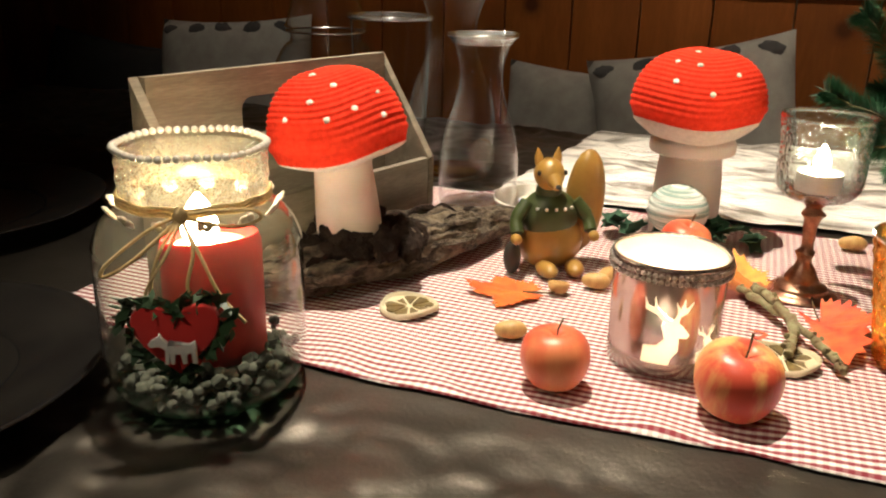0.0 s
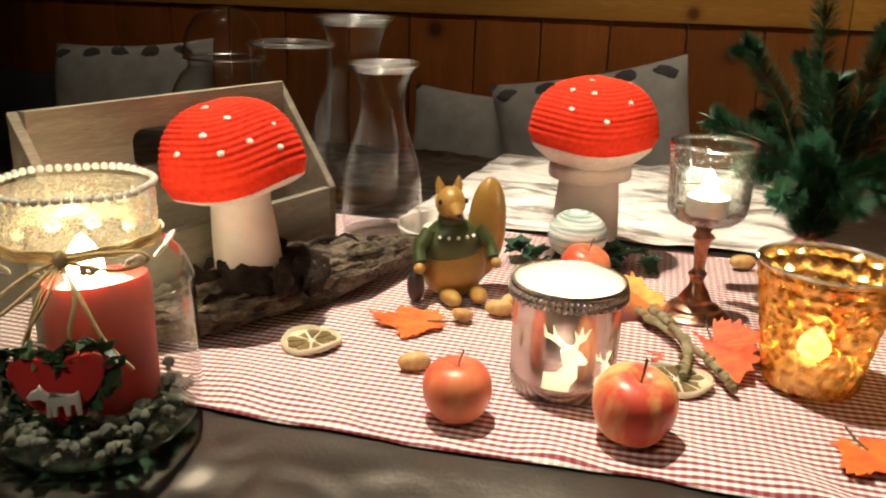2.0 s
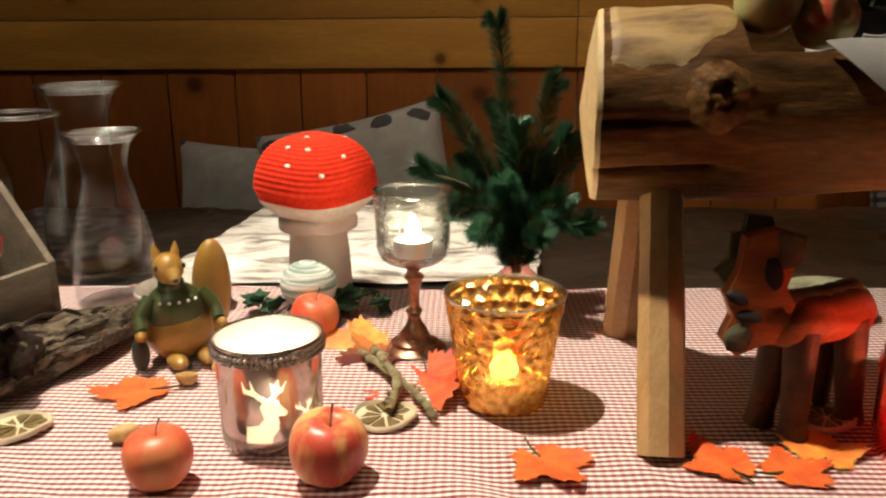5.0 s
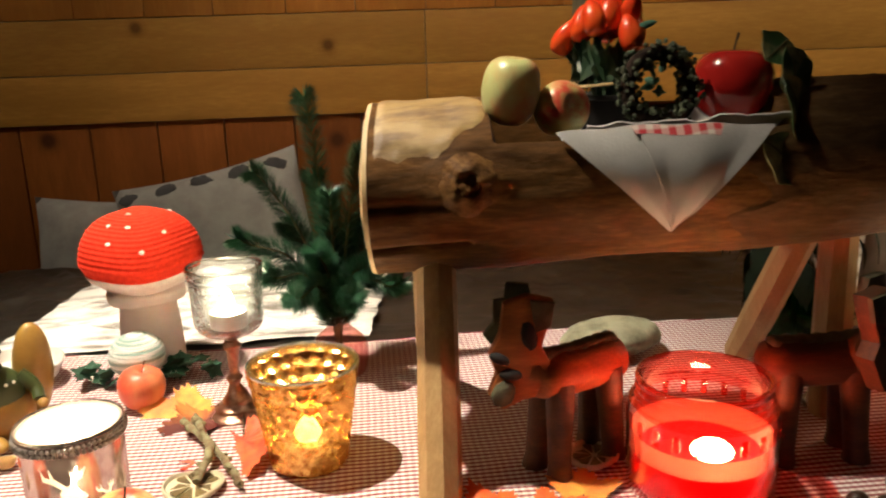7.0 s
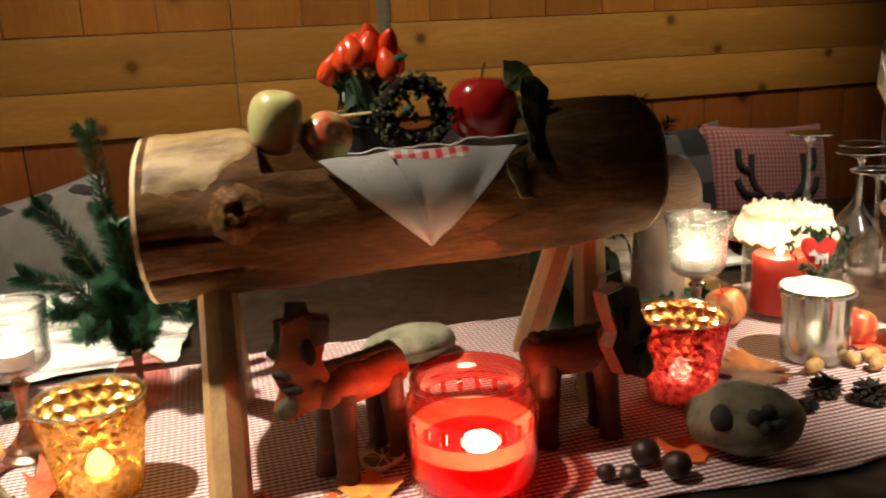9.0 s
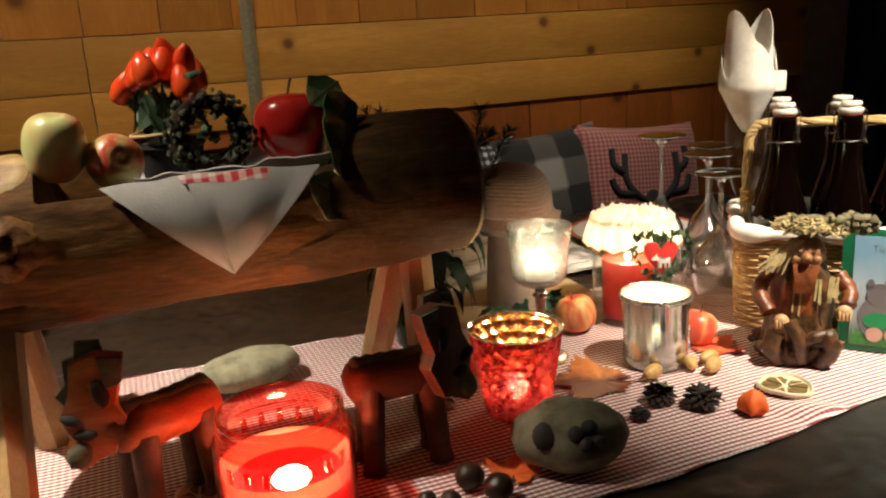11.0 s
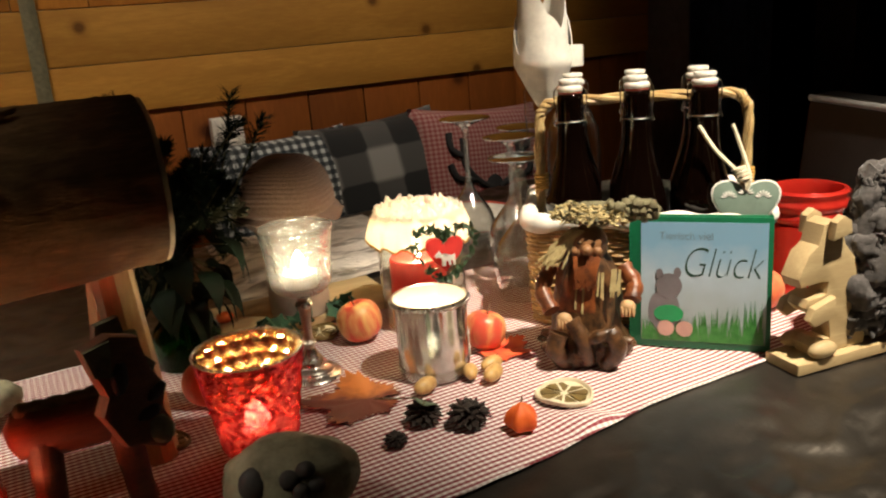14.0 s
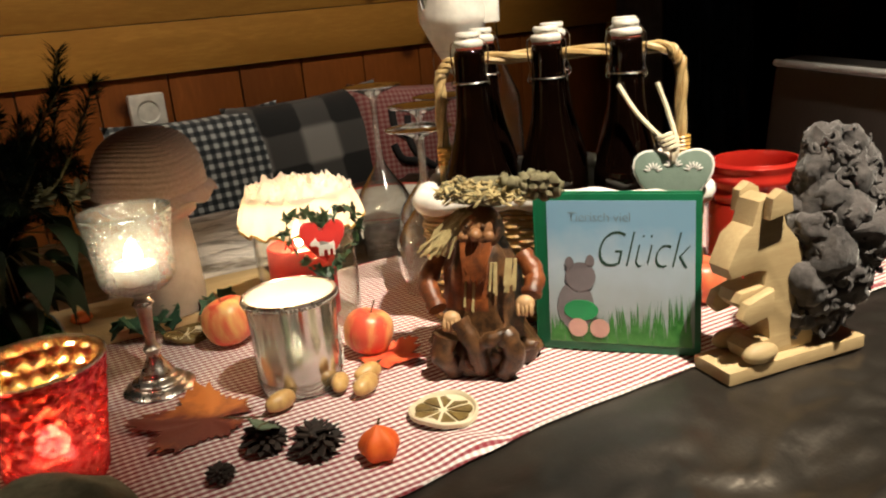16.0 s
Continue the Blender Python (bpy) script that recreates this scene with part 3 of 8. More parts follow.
tagged(part("ceiling", box(7.4, 6.7, 0.05, (1.0, 0.05, 2.525)), PINE_RED), "reddish wooden ceiling", "ceiling", kind="structure")


def ceiling_spot(place):
    t = thing("ceiling_spot", Matrix.Translation((place[0], place[1], 2.50)), "assumed small brass ceiling spot with a bright lamp, out of view", "spot lamp", "ceiling spots")
    part("housing", lathe([(0, 0), (0.05, 0), (0.05, -0.008), (0.042, -0.012), (0.040, -0.045), (0.046, -0.06), (0.043, -0.06), (0.036, -0.045), (0, -0.04)], 24), SILVER, t)
    part("lamp_disc", lathe([(0.034, -0.045), (0.03, -0.047), (0, -0.048)], 20), glow("lamp_glow", (1.0, 0.85, 0.62), 6.0), t, "glowing lamp")


# Fixtures are assumed, all out of view; C to F only carry added fill.
ceiling_spot(LAMP_A)
ceiling_spot(LAMP_B)
ceiling_spot(FILL_C)
ceiling_spot(FILL_D)
ceiling_spot(FILL_E)
ceiling_spot(FILL_F)

# bench along the wall
bench = thing("bench", Matrix.Translation((0.1, 1.67, 0)), "dark wooden bench along the pine wall", "bench")
part("seat", box(4.6, 0.42, 0.05, (0, 0, 0.42), bevel=0.006), DARKPOST, bench)
for x in (-2.1, -0.7, 0.7, 2.1):
    part("leg", box(0.06, 0.36, 0.395, (x, 0, 0.1975), bevel=0.005), DARKPOST, bench)

# table, cloth and runner
TX0, TX1, TY0, TY1 = -1.45, 1.80, 0.335, 1.555
table = thing("table", Matrix.Translation(((TX0 + TX1) / 2, (TY0 + TY1) / 2, 0)), "long wooden table under a dark cloth", "table")
part("tabletop", box(TX1 - TX0 - 0.01, TY1 - TY0 - 0.01, 0.03, (0, 0, TZ - 0.034), bevel=0.004), FLOORWOOD, table)
for sx in (-1, 1):
    for sy in (-1, 1):
        part("leg", box(0.07, 0.07, TZ - 0.05, (sx * 1.45, sy * 0.48, (TZ - 0.05) / 2), bevel=0.006), FLOORWOOD, table)


def cloth_point(u, v):
    drop = 0.22
    X, Y = TX0 - drop + u * (TX1 - TX0 + 2 * drop), TY0 - drop + v * (TY1 - TY0 + 2 * drop)
    cx, cy = min(max(X, TX0), TX1), min(max(Y, TY0), TY1)
    dx, dy = X - cx, Y - cy
    down = min(math.hypot(dx, dy), drop + 0.05)
    ridge = abs(fractal(X * 5.5 + 0.6 * Y, Y * 8.0, 1.0, 3))
    broad = abs(fractal(X * 1.9, Y * 2.6, 4.0, 2))
    near = max(0.0, 0.575 - Y, Y - 1.055)
    z = TZ - (0.008 * min(1, ridge * 1.5) + 0.005 * min(1, broad * 1.4) + 0.0080 * min(1, 1.6 * abs(fractal(X * 13 + Y * 7, Y * 11 - X * 4, 7.0, 2))) * min(1, max(0.12, 0.55 + 1.5 * fractal(X * 2.2, Y * 3, 11.0, 2))) + 0.0036 * min(1, 1.5 * abs(fractal(X * 27 + Y * 12, Y * 30 - X * 8, 13.0, 2))) * (1.0 if Y < 0.57 else 0.6)) * min(1, 0.06 + near / 0.10)
    z = max(z, TZ - 0.0180)
    if down > 0.0:
        n = Vector((dx, dy)).normalized() if down > 1e-5 else Vector((0, 0))
        k = 0.012 + 0.02 * down / drop * (1 + math.sin(32 * (X if abs(dy) > abs(dx) else Y) + 2 * fractal(X * 3, Y * 3)))
        e = 1 - math.exp(-down / 0.01)
        return (cx + n.x * k * e, cy + n.y * k * e, z - max(0, down - 0.006))
    return (X, Y, z)


cloth = part("tablecloth", sheet(560, 250, cloth_point), SATIN)
tagged(cloth, "dark taupe satin tablecloth with creases, draped over the table", "tablecloth")

RUN_X0, RUN_X1, RUN_Y0, RUN_Y1 = -0.47, 1.72, 0.575, 1.055


def runner_point(u, v):
    x = RUN_X0 + u * (RUN_X1 - RUN_X0)
    y0 = RUN_Y0 - 0.001 + 0.003 * math.sin(9 * x) - 0.034 * math.exp(-((x - 0.86) / 0.22) ** 2)
    y1 = RUN_Y1 + 0.006 * math.sin(3.0 * x) + 0.07 * max(0, 0.1 - x) * (1 if x > -0.25 else 0.6)
    y = y0 + v * (y1 - y0)
    w = fractal(x * 7 + 3 * y, y * 3 - 2 * x, 2.0, 3)
    near = math.exp(-((y - y0) / 0.09) ** 2)
    fold = max(0, fractal(x * 9 + 6 * y, y * 6, 6.0, 2)) * 0.0115 * (0.16 + 0.84 * near)
    return (x, y + 0.0065 * fractal(x * 7, y * 6, 9.0, 3), RZ - 0.0012 + 0.0010 * w + fold * (v > 0.004))


runner = part("table_runner", sheet(360, 80, runner_point, 0.0010), GINGHAM)
for side in (0.0, 1.0):
    hem = [Vector(runner_point(i / 240, side)) + Vector((0, 0.0012 * (1 - 2 * side), 0.0002)) for i in range(241)]
    part("hem", tube(hem, 0.0009, 5), GINGHAM, runner, "narrow stitched hem")
tagged(runner, "red and white checked cotton table runner lying along the table", "table runner")

# ---- shared kinds of things ----


def cushion(name, m, w, h, d, material, label, extra=None):
    """A stuffed cushion standing on its lower edge, w wide, h high, d thick."""
    t = thing(name, m, label, "cushion", "cushions on the bench")

    def face(side):
        def fn(u, v):
            a, b = 2 * u - 1, 2 * v - 1
            e = (max(0.0, (1 - a ** 4) * (1 - b ** 4))) ** 0.45
            pinch = 1 - 0.06 * (1 - abs(b) ** 2) * abs(a) ** 6
            return (a * w / 2 * pinch, side * d / 2 * e + 0.004 * fractal(a * 2, b * 2, side) * e,
                    h / 2 + b * h / 2 * (1 - 0.06 * (1 - a * a) * abs(b) ** 6))
        return fn
    bm = sheet(24, 24, face(-1))
    merge(bm, sheet(24, 24, face(1)))
    bmesh.ops.remove_doubles(bm, verts=bm.verts, dist=0.0005)
    part("cover", bm, material, t)
    return t


def on_cushion(w, h, d, a, b, off=0.003):
    """A place on the front face of a cushion."""
    e = (max(0.0, (1 - a ** 4) * (1 - b ** 4))) ** 0.45
    return (a * w / 2, -d / 2 * e - off, h / 2 + b * h / 2)


def apple(name, x, y, z, d, material, label, tilt=(0, 0, 0), stem=True):
    r = d / 2
    t = thing(name, Matrix.Translation((x, y, z + 0.88 * r)) @ pose(0, 0, 0, *tilt) @ Matrix.Translation((0, 0, -0.88 * r)), label, "apple", "apples")
    prof = [(0, 0.10), (0.12, 0.07), (0.25, 0.01), (0.42, 0.03), (0.68, 0.16), (0.88, 0.40), (0.99, 0.75), (1.0, 1.05), (0.92, 1.38), (0.74, 1.62), (0.48, 1.74), (0.27, 1.72), (0.12, 1.62), (0, 1.52)]
    seed = x * 13 + y * 7

    def warp(rr, zz, a):
        k = 1 + 0.025 * math.cos(5 * a + seed) * (1.1 - zz / r / 2) + 0.02 * math.cos(a + seed)
        return rr * k, zz
    part("flesh", lathe([(a * r, b * r) for a, b in spline_profile(prof, 3)], 32, warp=warp), material, t, smooth=0 or 80)
    if stem:
        part("stem", tube([(0, 0, 1.5 * r), (0.02 * r, 0, 1.8 * r), (0.14 * r, 0.05 * r, 2.15 * r)], [0.03 * r, 0.025 * r, 0.035 * r], 6), STEM, t)
    return t


def spline_profile(prof, n=4):
    return [(max(0.0, p.x), p.y) for p in spline([(a, b, 0) for a, b in prof], n)]


def maple(name, x, y, size, material, label, turn=0, curl=0.012, tilt=(0, 0), z=RZ):
    """A five-lobed maple leaf with toothed edges and a stalk."""
    size *= 1.55
    t = thing(name, at(x, y, z, turn, *tilt), label, "maple leaf", "autumn leaves")
    rnd = random.Random(round(x * 1000) + round(y * 777))
    lobes = [(-128, 0.55), (-62, 0.86), (0, 1.0), (62, 0.86), (128, 0.55)]
    n = 96
    bm = bmesh.new()
    rings = []
    outline = []
    for i in range(n):
        a = -180 + 360 * i / n
        best = 0.46
        for la, lr in lobes:
            d = abs((a - la + 180) % 360 - 180)
            if d < 40:
                best = max(best, lr * (1 - (d / 40) ** 0.75 * 0.50 + 0.07 * math.exp(-((d - 15) / 4) ** 2)))
        best *= 1 + 0.10 * math.sin(i * 2.3) * (best > 0.35) + rnd.uniform(-0.03, 0.03)
        if abs(abs(a) - 180) < 14:
            best = 0.16
        outline.append((radians(a), best))
    for k in (0.0, 0.3, 0.6, 0.85, 1.0):
        ring = []
        for a, r in outline:
            p = Vector((k * r * math.cos(a), k * r * math.sin(a), 0)) * size / 2
            rr = p.length / (size / 2)
            h = curl * (rr ** 2) * (0.5 + 0.5 * math.sin(3 * a + x * 40)) + 0.08 * curl * math.cos(10 * a) * rr
            ring.append(Vector((p.x, p.y, 0.0012 + max(0, h))))
        rings.append(ring)
    vs = [[bm.verts.new(p) for p in ring] for ring in rings[1:]]
    c = bm.verts.new((0, 0, 0.0012))
    for i in range(n):
        bm.faces.new((c, vs[0][i], vs[0][(i + 1) % n]))
        for a, b in zip(vs, vs[1:]):
            bm.faces.new((a[i], a[(i + 1) % n], b[(i + 1) % n], b[i]))
    bmesh.ops.recalc_face_normals(bm, faces=bm.faces)
    bmesh.ops.solidify(bm, geom=bm.faces[:], thickness=0.0006)
    part("blade", bm, material, t)
    part("stalk", tube([(-0.05 * size, 0, 0.002), (-0.2 * size, 0.02 * size, 0.002), (-0.34 * size, 0.05 * size, 0.004)], 0.0009, 6), STEM, t)
    return t


def citrus_slice(name, x, y, d, label, turn=0, tilt=(0, 0), z=RZ, peel=None):
    """A dried slice: peel ring, pale pith and dark segments."""
    t = thing(name, at(x, y, z, turn, *tilt), label, "dried citrus slice", "dried citrus slices")
    r = d / 2

    def warp(rr, zz, a):
        k = 1 + 0.03 * math.cos(2 * a + x * 9) + 0.012 * math.cos(7 * a)
        return rr * k, zz + 0.0022 * (rr / r) ** 2 * (0.6 + math.cos(2 * a + y * 20))
    prof = [(0.87, 0.0015), (0.89, 0.0045), (0.945, 0.0058), (1.0, 0.0045), (1.0, 0.0012), (0.95, 0.0), (0.89, 0.0), (0.87, 0.0015)]
    part("peel", lathe([(a * r, b) for a, b in prof], 48, warp=warp), peel or PEEL, t)
    part("pith", lathe([(0.885 * r, 0.0016), (0.885 * r, 0.0026), (0.10 * r, 0.0034), (0, 0.0034)], 48, warp=warp), PEEL, t)
    k = 9
    for i in range(k):
        a0, a1 = 2 * math.pi * (i + 0.08) / k, 2 * math.pi * (i + 0.92) / k
        pts = [(0.13 * r * math.cos((a0 + a1) / 2), 0.13 * r * math.sin((a0 + a1) / 2))]
        for s in range(6):
            a = a0 + (a1 - a0) * s / 5
            rr = 0.855 * r * (1 - 0.08 * abs(s - 2.5) / 2.5)
            pts.append((rr * math.cos(a), rr * math.sin(a)))
        seg = part("segment", slab(pts, 0.0016, 0.0004, Matrix.Translation((0, 0, 0.0030))), PULP, t)
    return t


def nut(name, x, y, length, turn, label="smooth tan acorn without its cup", z=RZ):
    t = thing(name, at(x, y, z, turn), label, "acorn", "acorns")
    r = length * 0.29
    prof = [(0, -0.5), (0.30, -0.49), (0.72, -0.36), (0.95, -0.12), (1.0, 0.10), (0.86, 0.30), (0.50, 0.44), (0.12, 0.49), (0, 0.52)]
    part("shell", lathe([(a * r, b * length) for a, b in spline_profile(prof, 3)], 20, m=pose(0, 0, r, 0, 90, 0)), NUT, t)
    return t


def mushroom(name, m, label, cap_r, cap_h, stem_r, stem_h, yarn, lean=0, dots=None, flange=True, dot_m=None, stem_m=None, brim=0.0, hang=1.0):
    """A knitted toadstool: ribbed domed cap, pale underside, padded stem."""
    t = thing(name, m, label, "decorative mushroom", "decorative mushrooms")
    lift = pose(0, 0, stem_h, 0, lean, 0)
    prof = [(cap_r * 0.93, -0.010), (cap_r * 0.985, 0.0)]
    rows = int(cap_h / 0.0036)
    for i in range(rows * 4 + 1):
        u = i / (rows * 4)
        a = u * math.pi / 2
        bump = 0.0015 * abs(math.sin(math.pi * u * rows))
        prof.append(((cap_r - 0.0005) * math.cos(a) ** 0.72 + bump * math.cos(a), cap_h * math.sin(a) ** 0.92 + bump * math.sin(a)))
    prof[-1] = (0, cap_h)

    def warp(r, z, a):
        k = 1 + 0.018 * math.cos(2 * a + cap_r * 90) + 0.012 * math.cos(5 * a)
        return r * k + 0.00035 * math.cos(52 * a + z * 300), z + 0.0025 * math.cos(3 * a + 1) * r / cap_r
    cap = part("cap", lathe(prof, 104, m=lift, warp=warp), yarn, t, "", 80)
    if brim:
        flare = [(cap_r * 0.95, 0.004), (cap_r * 1.02, -0.002), (cap_r + brim, -0.007), (cap_r + brim + 0.001, -0.009), (cap_r * 0.98, -0.008), (cap_r * 0.92, -0.009)]
        part("brim", lathe(flare, 120, m=lift, warp=lambda r, z, a: (r * (1 + 0.02 * math.cos(2 * a + 0.5)), z + (0.0035 * math.sin(9 * a) + 0.003 * math.cos(2 * a)) * max(0, r - cap_r) / brim)), yarn, t, "frilled knitted brim", 80)
    under = [(stem_r * 0.8, -0.031), (stem_r * 1.18, -0.030), (cap_r * 0.74, -0.024), (cap_r * 0.90, -0.015), (cap_r * 0.94, -0.0095)]
    under = [(a, -0.0095 + (b + 0.0095) * hang) for a, b in under]
    part("underside", lathe(spline_profile(under, 4), 64, m=lift, warp=warp), stem_m or YARN_WHITE, t, "pale knitted underside", 80)
    sp = [(0, 0), (stem_r * 0.92, 0.0), (stem_r * 1.06, 0.008), (stem_r * 1.03, stem_h * 0.4), (stem_r * 0.93, stem_h * 0.75)]
    if flange:
        sp = sp[:-1] + [(stem_r * 0.95, stem_h * 0.63), (stem_r * 1.0, stem_h * 0.655), (stem_r * 1.26, stem_h * 0.675), (stem_r * 1.30, stem_h * 0.70), (stem_r * 1.30, stem_h * 0.76), (stem_r * 1.15, stem_h * 0.80)]
    sp += [(stem_r * 0.9, stem_h - 0.012), (0, stem_h - 0.010)]
    part("stem", lathe(spline_profile(sp, 4), 48, warp=lambda r, z, a: (r * (1 + 0.015 * math.cos(3 * a)), z)), stem_m or FELT_WHITE, t, "padded pale stem")
    for az, u in dots or ():
        a = u * math.pi / 2
        r, z = cap_r * math.cos(a) ** 0.72, cap_h * math.sin(a) ** 0.92
        b = bmesh.new()
        blob(b, (0, 0, 0.0006), (0.0030, 0.0026, 0.0014), segs=10, rings=6, rough=0.3, seed=az)
        d = part("dot", b, WHITEPRINT, t, "small white yarn dot")
        ra = radians(az)
        normal = Vector((math.cos(ra) * math.cos(a), math.sin(ra) * math.cos(a), math.sin(a) * 1.2))
        q = normal.to_track_quat("Z", "Y").to_matrix().to_4x4()
        d.matrix_local = lift @ Matrix.Translation((r * math.cos(ra), r * math.sin(ra), z)) @ q
    return t


def tealight(parent_m, label="white tealight in a thin metal cup", lit=True, name="tealight", spread=1.3):
    t = thing(name, parent_m, label, "tealight", "tealights")
    part("cup", lathe([(0, 0), (0.0185, 0), (0.019, 0.001), (0.019, 0.016), (0.0186, 0.016), (0.0184, 0.002), (0, 0.002)], 28), ALU, t, "thin aluminium cup")
    part("wax", lathe([(0.0183, 0.0021), (0.0183, 0.0125), (0.012, 0.0115), (0, 0.011)], 28), WAX_WHITE, t)
    if lit:
        # spread widens the flame to imitate its blown-out glow.
        flame(t, (0, 0, 0.015), 0.9).scale = (1.5 * spread, 1.5 * spread, 1.2)
    return t


def candle_light(x, y, z, watts, colour=CANDLE):
    return lamp("candle_light", "POINT", (x, y, z), watts, colour, 0.006)


def beads(radius, z, size, n, bm=None, wob=0.0):
    bm = bm or bmesh.new()
    for i in range(n):
        a = 2 * math.pi * i / n
        blob(bm, (radius * math.cos(a), radius * math.sin(a), z + wob * math.sin(3 * a)), size, segs=8, rings=5)
    return bm


def votive(name, m, label, r0, r1, h, outer, inner, wall_t=0.003, base_m=None, quilt=0.0, rim_m=None):
    """A flared candle glass with a separate lining; quilted like a pine cone if wanted."""
    t = thing(name, m, label, "candle holder", "candle holders")

    def warp(r, z, a):
        if not quilt or z < 0.006 or z > h - 0.004:
            return r, z
        row = z / (h / 10)
        k = math.floor(row)
        u = (a * 22 / (2 * math.pi) + 0.5 * (k % 2)) % 1.0
        return r + 0.62 * quilt * (1 - min(1.0, abs(2 * u - 1) + abs(2 * (row - k) - 1))), z

    def facets(r, z, a):
        """Rows of four-sided dimples, each row shifted by half a step."""
        if not quilt or z < 0.010 or z > h - 0.003:
            return r, z
        row = z / (h / 7)
        k = math.floor(row)
        u = (a * 18 / (2 * math.pi) + 0.5 * (k % 2)) % 1.0
        d = abs(2 * u - 1) + abs(2 * (row - k) - 1)
        return r + 2.1 * quilt * max(0.0, 1 - d), z
    n = 64 if quilt else 24
    prof = [(0, 0), (r0 * 0.82, 0), (r0 * 0.95, 0.002)] + [(r0 + (r1 - r0) * (i / n) ** 1.1, 0.005 + (h - 0.005) * i / n) for i in range(n + 1)]
    part("glass", lathe(prof, 176 if quilt else 48, warp=warp), outer, t, "", 20 if quilt else 50)
    inn = [(r1 - 0.0005, h)] + [(r0 + (r1 - r0) * (i / n) ** 1.1 - wall_t, 0.005 + (h - 0.005) * i / n) for i in range(n, -1, -1)] + [(0, 0.006)]
    part("lining", lathe(inn, 144 if quilt else 48, warp=facets), inner, t, "", 20 if quilt else 50)
    if quilt:
        part("rim", lathe([(r1 - 0.0006, h - 0.0005), (r1 + 0.0006, h), (r1 + 0.0009, h + 0.0012), (r1 - 0.0002, h + 0.0022), (r1 - 0.0014, h + 0.0010), (r1 - 0.0006, h - 0.0005)], 64), GLASS_RIM, t, "pale smooth glass rim")
    return t


# ---- left end of the table: jar, toadstools, crate ----


def fir_garland(bm, radius, n, leaf, rnd, heart=False):
    """Many small leaves set round a ring or a heart."""
    for i in range(n):
        a = 2 * math.pi * i / n + rnd.uniform(-0.1, 0.1)
        if heart:
            x, y = radius * 1.05 * math.sin(a) ** 3, radius * (0.82 * math.cos(a) - 0.32 * math.cos(2 * a) - 0.13 * math.cos(3 * a))
        else:
            x, y = radius * math.cos(a), radius * math.sin(a)
        x, y = x + rnd.gauss(0, 0.0022), y + rnd.gauss(0, 0.0022)
        s = leaf * rnd.uniform(0.6, 1.2)
        m = pose(x, y, rnd.uniform(0, 0.006), rnd.uniform(-60, 60), rnd.uniform(-60, 60), rnd.uniform(0, 360))
        vs = [bm.verts.new(m @ Vector(p)) for p in ((-s, 0, 0), (-0.2 * s, 0.42 * s, 0.1 * s), (s, 0, 0.15 * s), (-0.2 * s, -0.42 * s, 0.1 * s))]
        low = bm.verts.new(m @ Vector((-0.1 * s, 0, -0.12 * s)))
        bm.faces.new(vs)
        for k in range(4):
            bm.faces.new((vs[k], low, vs[(k + 1) % 4]))
    return bm


def heart_outline(r, n=28):
    return [(r * math.sin(2 * math.pi * i / n) ** 3, r * (0.82 * math.cos(2 * math.pi * i / n) - 0.32 * math.cos(4 * math.pi * i / n) - 0.13 * math.cos(6 * math.pi * i / n))) for i in range(n)]


DEER = [(-0.5, 0.0), (-0.46, 0.5), (-0.62, 0.62), (-0.9, 0.60), (-0.98, 0.70), (-0.86, 0.86), (-0.7, 0.92), (-0.6, 1.08), (-0.52, 0.90), (-0.34, 0.70), (0.3, 0.68), (0.46, 0.78), (0.5, 0.62), (0.5, 0.0), (0.36, 0.0), (0.33, 0.36), (0.2, 0.34), (0.18, 0.0), (0.05, 0.0), (0.0, 0.34), (-0.16, 0.34), (-0.2, 0.0), (-0.32, 0.0), (-0.34, 0.3), (-0.36, 0.0)]


def wreath_sign(parent, place, radius, m_rot, rnd, heart=0.86):
    """The little heart wreath with its felt heart and reindeer, hung on a jar."""
    holder = part("wreath", fir_garland(bmesh.new(), radius, 170, 0.0068, rnd, True), LEAF_DARK, parent, "heart-shaped dark green leaf wreath")
    tagged(holder, kind="stuff")
    holder.matrix_local = place @ m_rot
    bm = slab(heart_outline(radius * heart), 0.008, 0.0026, Matrix.Translation((0, 0, -0.001)))
    part("heart", bm, FELT_RED, holder, "red felt heart")
    s = radius * 0.72 * heart
    part("reindeer_cutout", slab([(a * s, b * s - 0.9 * s) for a, b in DEER], 0.003, 0.0006, Matrix.Translation((0.15 * s, 0, 0.0085))), WHITEPRINT, holder, "small white wooden reindeer")
    return holder


JX, JY = -0.2700, 0.531
jar = thing("preserving_jar", at(JX, JY, TZ + 0.001) @ Matrix.Diagonal((0.995, 0.995, 1.01, 1)), "large glass jar with pearl rim, lace and twine bow, candle inside", "glass jar")
jp = [(0, 0.004), (0.050, 0.0), (0.058, 0.003), (0.0655, 0.012), (0.068, 0.030), (0.068, 0.095), (0.0665, 0.107), (0.061, 0.119), (0.052, 0.128), (0.0455, 0.133), (0.0445, 0.138), (0.0445, 0.163), (0.0460, 0.166), (0.0425, 0.166)]
part("glass", lathe(spline_profile(jp, 3), 64), GLASS_THICK, jar, "clear rounded glass")
part("base", lathe([(0, 0.0005), (0.050, -0.002), (0.060, 0.003), (0.062, 0.008), (0.05, 0.007), (0, 0.008)], 48), GLASS_GREEN, jar, "thick greenish glass bottom")
lace = lathe([(0.0462, 0.133), (0.0475, 0.137), (0.0465, 0.142), (0.0478, 0.147), (0.0466, 0.152), (0.0476, 0.157), (0.0465, 0.162)], 72, warp=lambda r, z, a: (r + 0.0006 * math.cos(36 * a), z + 0.0012 * math.cos(24 * a) * (z < 0.135)))
